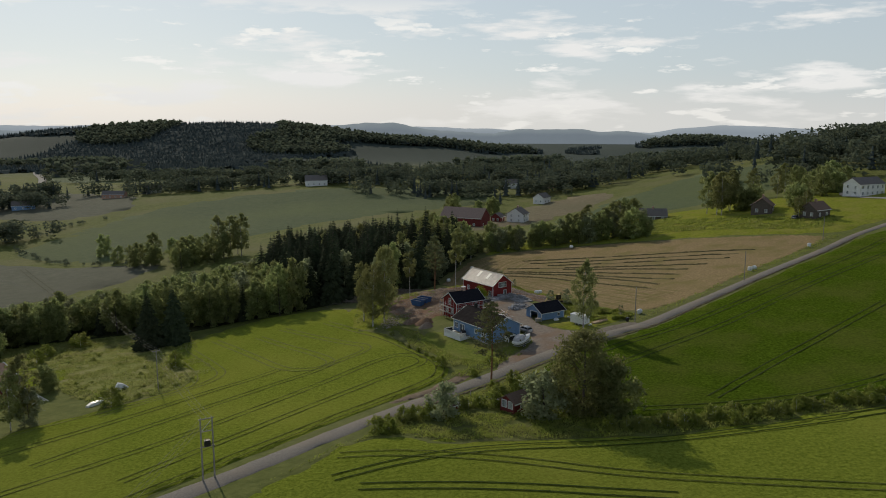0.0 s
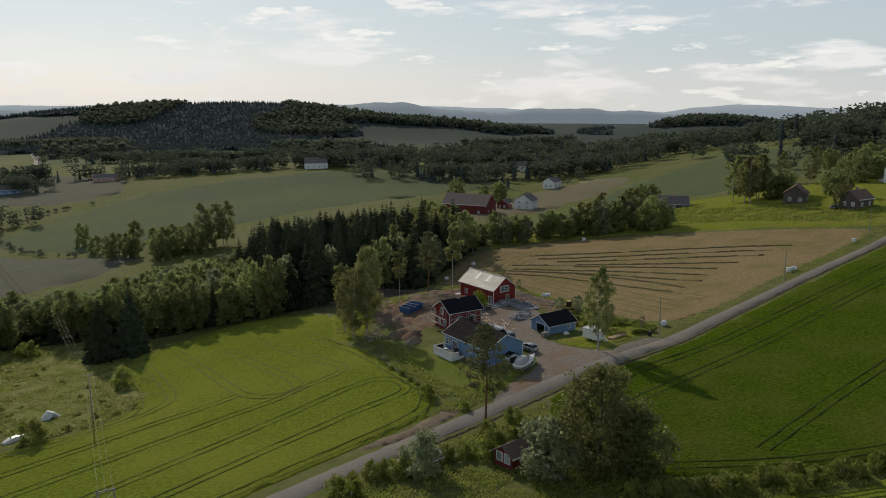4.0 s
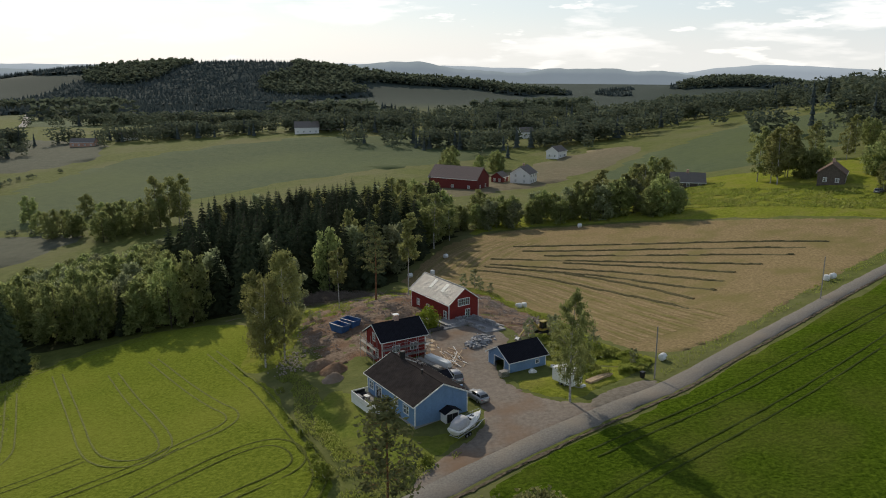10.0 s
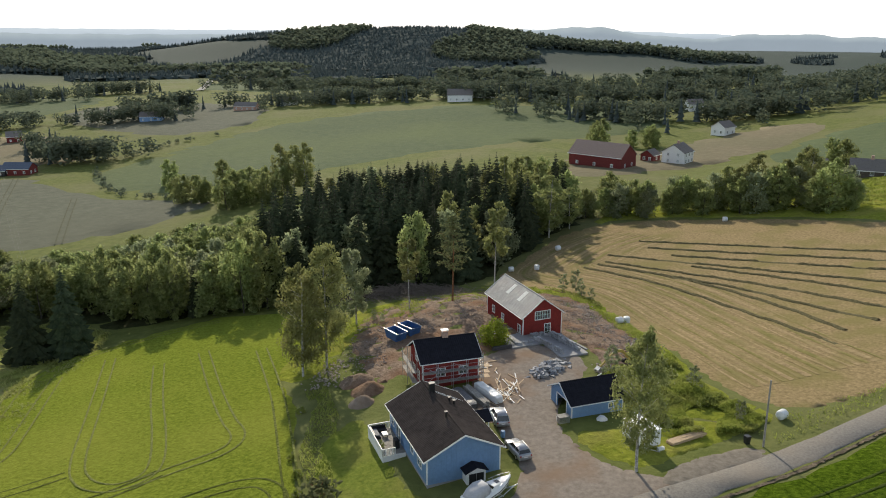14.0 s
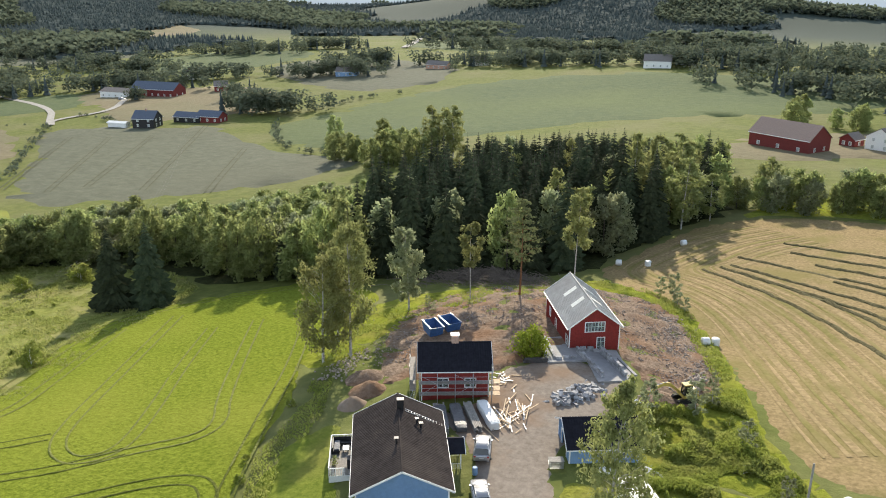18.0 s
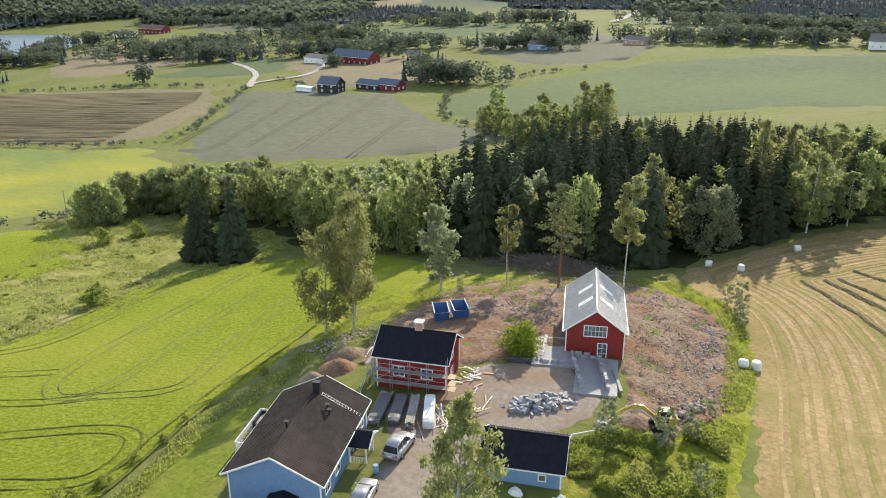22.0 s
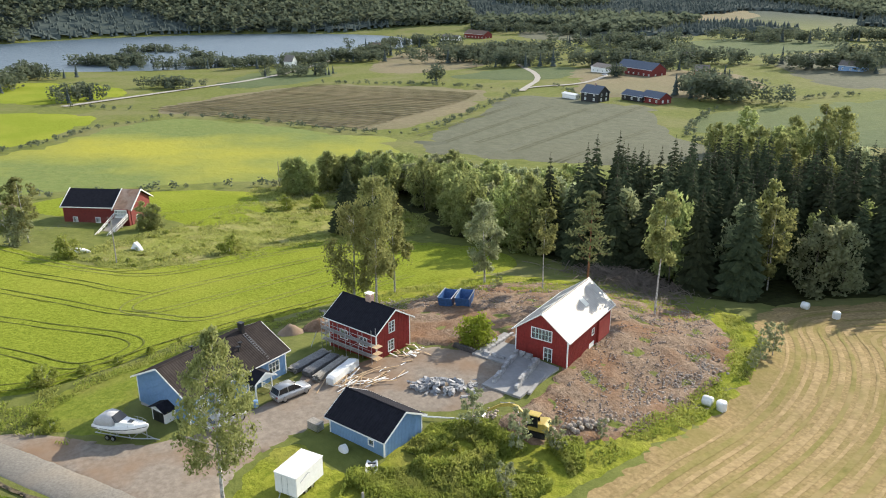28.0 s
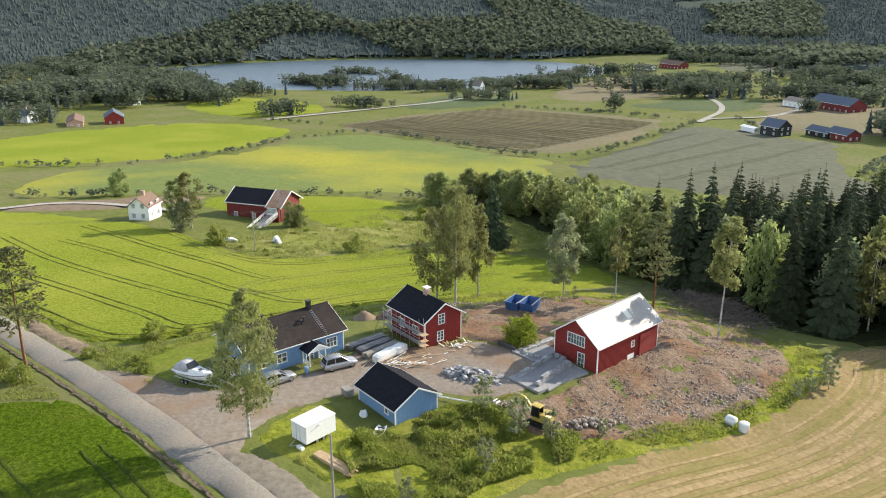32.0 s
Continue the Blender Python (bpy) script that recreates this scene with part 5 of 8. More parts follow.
def tiles(length, run, z_top, z_low, side, pitch=0.3, row=0.38, wave=0.035, thick=0.14):
    """One slope of a roof laid with tiles: steps along the fall and a wave across. The ridge runs along x at y = 0."""
    n, r = max(6, int(length / pitch)) * 3, max(3, int(math.hypot(run, z_top - z_low) / row))
    v, f = [], []
    xs = np.linspace(-length / 2, length / 2, n + 1)
    lift = wave * np.array([0.0, 0.8, 1.0][:3] * (n // 3) + [0.0])
    for i in range(r):
        for e, up in ((i / r, 0.0), ((i + 1) / r + 0.012, 0.035)):
            for x, w in zip(xs, lift):
                v.append((x, side * run * e, z_top + (z_low - z_top) * e + up + w))
    for i in range(2 * r - 1):
        for j in range(n):
            a = i * (n + 1) + j
            f.append((a, a + 1, a + n + 2, a + n + 1))
    base = len(v)
    for x in (-length / 2, length / 2):
        for y, z in ((0, z_top), (side * run, z_low)):
            v += [(x, y, z - 0.004), (x, y, z - thick)]
    b = base
    f += [(b, b + 2, b + 6, b + 4), (b + 1, b + 5, b + 7, b + 3), (b, b + 1, b + 3, b + 2), (b + 4, b + 6, b + 7, b + 5), (b + 2, b + 3, b + 7, b + 6)]
    return v, f


def sheets(length, run, z_top, z_low, side, rib=0.3, thick=0.1):
    """One slope of a ribbed metal roof."""
    v, f = [], []
    xs = []
    n = int(length / rib)
    for i in range(n):
        x = -length / 2 + i * length / n
        xs += [(x, 0.0), (x + 0.2, 0.0), (x + 0.22, 0.035), (x + 0.28, 0.035)]
    xs.append((length / 2, 0.0))
    for y, z in ((0, z_top), (side * run, z_low)):
        v += [(x, y, z + w) for x, w in xs]
    m = len(xs)
    f += [(i, i + 1, i + 1 + m, i + m) for i in range(m - 1)]
    b = len(v)
    for x in (-length / 2, length / 2):
        for y, z in ((0, z_top), (side * run, z_low)):
            v += [(x, y, z - 0.004), (x, y, z - thick)]
    f += [(b + 1, b + 5, b + 7, b + 3), (b, b + 1, b + 3, b + 2), (b + 4, b + 6, b + 7, b + 5), (b + 2, b + 3, b + 7, b + 6)]
    return v, f


def barge(length, run, z_top, z_low, end, way, wide=0.2, thick=0.05):
    """A white board along one gable edge of a roof."""
    out = []
    for x in ((length / 2) if end > 0 else (-length / 2 - thick),):
        for s in (way,):
            v = [(xx, s * run * e, z_top + (z_low - z_top) * e + o) for xx in (x, x + thick) for e, o in ((0, 0.07), (1.01, 0.07), (1.01, 0.07 - wide), (0, 0.07 - wide))]
            out.append((v, [(0, 1, 2, 3), (7, 6, 5, 4), (0, 4, 5, 1), (1, 5, 6, 2), (2, 6, 7, 3), (3, 7, 4, 0)]))
    return joined(out)


def gable_house(name, x, y, turn, z, length, width, eave, ridge, over, wall, roof, label, category, openings, roof_kind=tiles, trim=None, batten=0.3, corners=True, roof_over=None, floor=0.0, **roof_args):
    """A gabled building. openings: side -> list of (u, z, w, h, cols, rows); heights are over the base; eave and ridge are those of the roof's surface."""
    trim = trim or M_WHITE
    h = thing(name, x, y, turn, label, category, z)
    run, L = width / 2 + over, length + 2 * (roof_over or over)
    fall = (ridge - eave) / run

    def gable(u):
        return ridge - 0.16 - abs(u) * fall
    flat_top = ridge - 0.16 - width / 2 * fall
    for side in ("+x", "-x", "+y", "-y"):
        ops = openings.get(side, [])
        line = gable if side[1] == "x" else (lambda u: flat_top)
        span = length if side[1] == "x" else length - 0.34
        shape, put = wall_shape(side, length if side[1] == "x" else length - 0.32, width, floor, line, [o[:4] for o in ops])
        w = part("wall", shape, wall, h)
        if batten:
            part("batten", battens(side, length if side[1] == "x" else length - 0.32, width, floor + 0.15, line, [o[:4] for o in ops], batten), wall, w)["kind"] = "stuff"
        for o in ops:
            if len(o) == 4:
                continue
            kind = o[6] if len(o) > 6 else "window"
            fr = o[7] if len(o) > 7 else None
            window(w, put, *o[:6], name=kind, bar_mat=fr)
    if corners:
        for sx in (-1, 1):
            for sy in (-1, 1):
                a, b = sorted((sx * (length / 2 + 0.025), sx * (length / 2 - 0.12)))
                c, d = sorted((sy * (width / 2 + 0.04), sy * (width / 2 - 0.1)))
                part("corner_board", B(a, b, c, d, floor + 0.05, flat_top), trim, h)
    for s in (-1, 1):
        r = part("roof", roof_kind(L, run, ridge, eave, s, **roof_args), roof, h)
        part("gutter", B(-L / 2, L / 2, *sorted((s * (run + 0.02), s * (run + 0.12))), eave - 0.12, eave - 0.02), trim, r)
    for x in (-1, 1):
        for s in (-1, 1):
            part("bargeboard", barge(L, run, ridge, eave, x, s), trim, h)
    part("ridge_cap", tube([(-L / 2, 0, ridge + 0.03), (L / 2, 0, ridge + 0.03)], [0.11, 0.11], 6), roof, h)
    part("foundation", B(-length / 2 + 0.05, length / 2 - 0.05, -width / 2 + 0.05, width / 2 - 0.05, floor - 0.9, floor + 0.1), M_CONCRETE, h)
    part("floor", B(-length / 2 + 0.2, length / 2 - 0.2, -width / 2 + 0.2, width / 2 - 0.2, floor + 0.104, floor + 0.16), M_DARK, h)
    return h


# ---- the red barn ----
barn = gable_house("barn", 7.0, 167.85, -55.6, -0.35, 13.5, 7.2, 3.8, 6.75, 0.36, M_RED, M_SHEET, "red wooden barn with white trim and a grey sheet-metal roof", "barn",
                   {"+x": [(0.0, 3.15, 2.7, 1.35, 6, 2, "window", M_GREEN_FRAME), (0.95, 0.15, 1.0, 2.0, 2, 3, "door", M_GREEN_FRAME)],
                    "+y": [(-0.9, 1.75, 0.6, 0.75, 1, 2), (-4.4, 1.5, 0.95, 0.85, 2, 2)],
                    "-y": [(5.5, 0.1, 1.0, 2.05, 2, 3, "door"), (-0.6, 0.5, 0.85, 1.5, 2, 3), (-4.2, 1.1, 0.85, 1.2, 2, 2)]}, roof_kind=sheets, batten=0.24)
for s in (-1, 1):
    for x in (-1.9, 2.2):
        e0, e1 = 0.12, 0.56
        run, top, low_ = 3.96, 6.75, 3.8
        q = [(x + dx, s * run * e, top + (low_ - top) * e + 0.055) for e in (e0, e1) for dx in (-0.5, 0.5)] + [(x + dx, s * run * e, top + (low_ - top) * e + 0.04) for e in (e0, e1) for dx in (-0.5, 0.5)]
        part("skylight", (q, [(0, 1, 3, 2), (4, 6, 7, 5), (0, 4, 5, 1), (2, 3, 7, 6), (0, 2, 6, 4), (1, 5, 7, 3)]), M_SKYLIGHT, barn, "milky translucent roof panel")
part("hatch", B(-1.3, 0.2, 3.61, 3.66, 0.05, 0.75), M_WHITE, barn, "whitewashed low hatch")
part("vestibule", B(-5.9, -2.2, 3.6, 3.9, 0.1, 3.1), M_RED, barn)
# ---- the red house under scaffolding ----
red_house = gable_house("house", -1.8, 143.85, 29.4, -0.6, 8.4, 6.3, 4.35, 6.6, 0.5, M_RED, M_TILE_BLACK, "small red wooden house with a new black tiled roof", "house",
                        {"-y": [(-1.5, 2.0, 1.25, 1.15, 2, 2), (1.9, 2.0, 1.25, 1.15, 2, 2)], "+x": [(-0.5, 1.1, 0.95, 1.35, 2, 3), (-0.3, 3.6, 0.95, 1.35, 2, 3)],
                         "-x": [(-1.2, 1.1, 0.95, 1.35, 2, 3), (1.2, 1.1, 0.95, 1.35, 2, 3), (0.0, 3.6, 0.95, 1.35, 2, 3)], "+y": [(-1.8, 1.6, 1.0, 1.2, 2, 2), (1.8, 1.6, 1.0, 1.2, 2, 2)]}, roof_over=0.45, row=0.32)
chim = part("chimney", B(-0.35, 0.55, -0.2, 0.5, 5.4, 7.35), M_BRICK, red_house, "pale brick chimney", 0.02)
part("hood", joined([B(-0.45, 0.65, -0.3, 0.6, 7.62, 7.68)] + [rod((x, y, 7.3), (x, y, 7.64), 0.03) for x in (-0.3, 0.5) for y in (-0.15, 0.45)]), M_WHITE, chim, "white metal chimney hood")
scaff = thing("scaffolding", -1.8, 143.85, 29.4, "steel scaffolding with plank decks along the red house", "scaffolding", -0.6)
for i, x in enumerate((-4.4, -2.2, 0.0, 2.2, 4.5)):
    for y in (-3.6, -4.35):
        part("upright", rod((x, y, 0.1), (x, y, 4.4 if i < 4 else 5.3), 0.035), M_STEEL, scaff)
for z in (1.5, 3.0):
    part("deck", joined([B(-4.5, 4.7, -4.35 + 0.26 * k, -4.12 + 0.26 * k, z, z + 0.05) for k in range(3)]), M_GREY_WOOD, scaff)
    for k in (0.5, 1.0):
        part("rail", rod((-4.5, -4.4, z + k), (4.6, -4.4, z + k), 0.028), M_STEEL, scaff)
for a, b in ((-4.4, -2.2), (0.0, 2.2)):
    part("brace", rod((a, -4.38, 1.5), (b, -4.38, 3.0), 0.025), M_STEEL, scaff)
    part("brace", rod((b, -4.38, 3.0), (a, -4.38, 4.3), 0.025), M_STEEL, scaff)
for y in (-2.6, 0.0, 2.6):
    for x in (-4.85, -5.6):
        part("upright", rod((x, y, 0.0), (x, y, 4.6), 0.035), M_STEEL, scaff)
for z in (1.5, 3.0):
    part("deck", B(-5.6, -4.9, -3.2, 3.2, z, z + 0.05), M_GREY_WOOD, scaff)
    part("rail", rod((-5.62, -3.2, z + 0.9), (-5.62, 3.2, z + 0.9), 0.028), M_STEEL, scaff)
part("ladder", joined([rod((-5.9, -5.0, 0.1), (-5.2, -4.5, 2.4), 0.03), rod((-5.6, -5.3, 0.1), (-4.9, -4.8, 2.4), 0.03)] + [rod((-5.9 + 0.07 * k, -5.0 + 0.05 * k, 0.1 + 0.23 * k), (-5.6 + 0.07 * k, -5.3 + 0.05 * k, 0.1 + 0.23 * k), 0.02) for k in range(1, 10)]), M_STEEL, scaff)
for z in (2.2, 3.1, 1.5):
    part("bracket_deck", B(4.7, 5.5, -4.5, -3.4, z, z + 0.06), M_WOOD, scaff)

# ---- the blue house ----
blue = gable_house("house", 2.25, 123.65, -57.5, -0.75, 14.2, 9.0, 3.8, 6.25, 0.45, M_BLUE, M_TILE_BROWN, "long light-blue wooden house with a brown tiled roof", "house",
                   {"+y": [(-5.2, 1.75, 1.5, 1.25, 3, 2), (-1.75, 0.75, 1.0, 2.05, 1, 3, "door"), (2.4, 1.75, 1.3, 1.2, 2, 2), (5.3, 1.75, 1.3, 1.2, 2, 2)],
                    "-y": [(4.6, 1.7, 1.5, 1.2, 2, 2), (1.8, 1.9, 0.9, 0.9, 1, 1), (-3.6, 0.85, 1.7, 2.0, 2, 1, "door"), (-5.9, 1.7, 1.2, 1.2, 2, 2)], "-x": [(1.8, 1.7, 1.3, 1.2, 2, 2), (-2.2, 1.7, 1.3, 1.2, 2, 2)]}, floor=0.6, batten=0.2)
part("wall_base", B(-7.06, 7.06, -4.46, 4.46, -0.6, 0.62), M_CONCRETE, blue)
flue = part("chimney", B(-4.6, -4.1, -0.15, 0.55, 5.9, 7.25), M_BLACK, blue, "black sheet-clad chimney", 0.03)
part("cowl", B(-4.65, -4.05, -0.2, 0.6, 7.3, 7.36), M_BLACK, flue)
for x, y, z, h in ((-2.6, 1.9, 5.15, 0.75), (-2.0, 2.3, 4.95, 0.75), (2.4, -0.4, 5.95, 0.8)):
    vent = part("roof_vent", joined([rod((x, y, z - 0.1), (x, y, z + h), 0.11, 8), B(x - 0.22, x + 0.22, y - 0.22, y + 0.22, z + h - 0.02, z + h + 0.06)]), M_BLACK, blue, "black roof vent pipe")
part("roof_ladder", joined([rod((-4.55, 0.7, 6.02), (-4.55, 4.7, 3.9), 0.025), rod((-4.15, 0.7, 6.02), (-4.15, 4.7, 3.9), 0.025)] + [rod((-4.55, 0.8 + 0.3 * k, 6.0 - 0.159 * k), (-4.15, 0.8 + 0.3 * k, 6.0 - 0.159 * k), 0.025) for k in range(14)]), M_STEEL, blue)
snow = [B(-4.0, -1.4, 2.05, 2.12, 5.1, 5.22)]
part("snow_guard", joined(snow), M_STEEL, blue)
porch = part("porch", joined([B(-3.1, -0.5, 4.55, 6.5, 0.0, 0.55), B(-3.1, -2.98, 4.55, 4.62, 0.55, 2.9)]), M_GREY_WOOD, blue, "gabled entrance porch with white posts")
for x in (-3.0, -0.6):
    for y in (4.7, 6.4):
        part("post", B(x - 0.07, x + 0.07, y - 0.07, y + 0.07, 0.55, 2.95), M_WHITE, porch)
for s in (-1, 1):
    v = [(-1.8, y, 3.85 + o) for y in (3.4, 6.85) for o in (0, -0.1)] + [(-1.8 + s * 1.65, y, 2.95 + o) for y in (4.3, 6.85) for o in (0, -0.1)]
    part("porch_roof", (v, [(0, 2, 6, 4), (1, 5, 7, 3), (2, 3, 7, 6), (4, 6, 7, 5), (0, 4, 5, 1)]), M_TILE_BLACK, porch)
    vb = [(-1.8, yy, 3.9 - o) for yy in (6.85, 6.92) for o in (0, 0.22)] + [(-1.8 + s * 1.68, yy, 2.98 - o) for yy in (6.85, 6.92) for o in (0, 0.22)]
    part("porch_trim", (vb, [(0, 4, 5, 1), (2, 3, 7, 6), (0, 2, 6, 4), (1, 5, 7, 3), (4, 6, 7, 5)]), M_WHITE, porch)
part("porch_gable", ([(-3.1, 6.7, 2.9), (-0.5, 6.7, 2.9), (-1.8, 6.7, 3.72), (-3.1, 6.76, 2.9), (-0.5, 6.76, 2.9), (-1.8, 6.76, 3.72)], [(0, 1, 2), (5, 4, 3), (0, 3, 4, 1), (1, 4, 5, 2), (2, 5, 3, 0)]), M_WHITE, porch)
for x0, x1, y0, y1 in ((-3.0, -3.0, 4.7, 6.4), (-0.6, -0.6, 4.7, 6.4)):
    rail = part("railing", rod((x0, y0, 1.45), (x1, y1, 1.45), 0.04), M_WHITE, porch)
    for k in range(11):
        part("baluster", rod((x0, y0 + k * 0.17, 0.55), (x1, y0 + k * 0.17, 1.45), 0.025), M_WHITE, rail)
part("step", joined([B(-2.6, -1.0, 6.5 + 0.3 * k, 6.8 + 0.3 * k, 0.0, 0.4 - 0.18 * k) for k in range(2)]), M_WHITE, porch)
hut = part("shed", joined([B(7.12, 8.5, -0.2, 2.1, 0.0, 2.05)]), M_WHITE, blue, "small white lean-to shed with dark doors")
part("shed_door", joined([B(8.5, 8.54, 0.05, 0.93, 0.1, 1.8), B(8.5, 8.54, 0.97, 1.85, 0.1, 1.8)]), M_BLACK, hut)
for s in (-1, 1):
    v = [(x, 0.95, 2.65 + o) for x in (7.12, 8.75) for o in (0, -0.08)] + [(x, 0.95 + s * 1.45, 2.05 + o) for x in (7.12, 8.75) for o in (0, -0.08)]
    part("shed_roof", (v, [(0, 2, 6, 4), (1, 5, 7, 3), (2, 3, 7, 6), (4, 6, 7, 5)]), M_TILE_BLACK, hut)
part("shed_gable", ([(x, y, z) for x in (8.42, 8.5) for y, z in ((-0.2, 2.05), (2.1, 2.05), (0.95, 2.55))], [(0, 1, 2), (5, 4, 3), (0, 3, 4, 1), (1, 4, 5, 2), (2, 5, 3, 0)]), M_WHITE, hut)

deck = thing("terrace", 2.25, 123.65, -57.5, "raised wooden terrace with white railing against the blue house", "terrace", -0.75)
for k in range(20):
    part("floor_board", B(-6.9, -0.4, -7.5 + 0.15 * k, -7.365 + 0.15 * k, 0.72, 0.76), M_GREY_WOOD, deck)
part("skirt", joined([B(-6.9, -0.4, -7.52, -7.46, -0.5, 0.75), B(-6.96, -6.9, -7.5, -4.55, -0.5, 0.75), B(-0.4, -0.34, -7.5, -4.55, -0.5, 0.75)]), M_WHITE, deck)
for a, b, c, d in ((-6.9, -0.4, -7.5, -7.5), (-6.9, -6.9, -7.5, -4.6), (-0.4, -0.4, -7.5, -5.9)):
    n = int(max(b - a, d - c) / 0.16)
    rail = part("railing", B(min(a, b) - 0.05, max(a, b) + 0.05, min(c, d) - 0.05, max(c, d) + 0.05, 1.6, 1.68), M_WHITE, deck)
    for k in range(n + 1):
        part("baluster", B(a + (b - a) * k / n - 0.05, a + (b - a) * k / n + 0.05, c + (d - c) * k / n - 0.03, c + (d - c) * k / n + 0.03, 0.75, 1.6), M_WHITE, rail)
sofa = thing("garden_sofa", 2.25, 123.65, -57.5, "dark rattan corner sofa on the terrace", "sofa", 0.01)
part("seat", joined([B(-6.6, -4.4, -7.2, -6.5, 0.05, 0.42), B(-6.6, -5.9, -6.5, -5.3, 0.05, 0.42)]), M_BLACK, sofa, "", 0.04)
part("backrest", joined([B(-6.75, -4.4, -7.38, -7.2, 0.05, 0.8), B(-6.75, -6.58, -7.2, -5.3, 0.05, 0.8)]), M_BLACK, sofa, "", 0.03)
part("cushion", joined([B(-6.4, -4.6, -7.15, -6.55, 0.424, 0.52)]), M_STONE, sofa, "grey seat cushion", 0.03)
table = thing("garden_table", 2.25, 123.65, -57.5, "low table with pale top beside the sofa", "table", 0.01)
part("tabletop", B(-5.5, -4.5, -6.2, -5.5, 0.38, 0.43), M_WHITE, table, "", 0.01)
for x in (-5.4, -4.6):
    for y in (-6.1, -5.6):
        part("leg", B(x - 0.03, x + 0.03, y - 0.03, y + 0.03, 0.0, 0.38), M_BLACK, table)
grill = thing("grill", 2.25, 123.65, -57.5, "covered dark gas grill on the terrace", "grill", 0.01)
part("cover", B(-2.4, -1.4, -5.6, -5.0, 0.0, 1.15), M_BLACK, grill, "", 0.08)
for x in (-2.8, -1.9):
    pot = thing("plant_pot", 2.25, 123.65, -57.5, "dark pot with a small shrub on the terrace", "pot", 0.01)
    part("pot", tube([(x, -7.0, 0), (x, -7.0, 0.35)], [0.16, 0.22], 10), M_BLACK, pot)
    part("shrub", cards(np.random.default_rng(3).normal(size=(90, 3)) * 0.16 + [x, -7.0, 0.55], 0.12, np.random.default_rng(4)), M_LEAF, pot)

# ---- the garage ----
garage = gable_house("garage", 19.0, 138.15, 30.8, 0.0, 7.6, 6.0, 2.15, 4.05, 0.38, M_BLUE, M_TILE_BLACK, "light-blue board garage with white trim and black tiled roof", "garage",
                     {"-x": [(-0.2, 0.15, 2.7, 1.95)], "-y": [(2.0, 0.9, 0.6, 0.6, 1, 1)]}, batten=0.22)
part("door_frame", joined([B(-3.86, -3.7, -1.68, -1.56, 0.05, 2.2), B(-3.86, -3.7, 1.16, 1.28, 0.05, 2.2), B(-3.86, -3.7, -1.56, 1.16, 2.1, 2.22)]), M_WHITE, garage)

# ---- neighbouring farms ----
M_DARK_RED = flat("dark_red_boards", (0.16, 0.028, 0.024), 0.85, wear=0.2)
M_RUST = flat("rusty_sheet", (0.33, 0.20, 0.13), 0.7, wear=0.3, scale=0.8, patch=(0.42, 0.33, 0.26), patch_scale=0.4)
M_GREY_ROOF = flat("grey_tile", (0.20, 0.18, 0.165), 0.9, wear=0.2, spec=0.05)
M_BROWN_ROOF = flat("brown_roof", (0.20, 0.14, 0.11), 0.9, wear=0.2, spec=0.05)
M_BLUE_ROOF = flat("slate_blue_roof", (0.12, 0.14, 0.18), 0.8, wear=0.2, spec=0.05)
M_OLD_WOOD = flat("old_timber", (0.12, 0.10, 0.085), 0.9, wear=0.3, spec=0.05)
M_PINK_ROOF = flat("faded_roof", (0.30, 0.225, 0.19), 0.9, wear=0.2, spec=0.03)
M_PINK = flat("salmon_wall", (0.50, 0.30, 0.22), 0.8)


def plain_slope(length, run, z_top, z_low, side, thick=0.2):
    v = [(x, y, z + o) for x in (-length / 2, length / 2) for y, z in ((0, z_top), (side * run, z_low)) for o in (0, -thick)]
    return v, [(0, 2, 6, 4), (1, 5, 7, 3), (0, 1, 3, 2), (4, 6, 7, 5), (2, 3, 7, 6), (0, 4, 5, 1)]


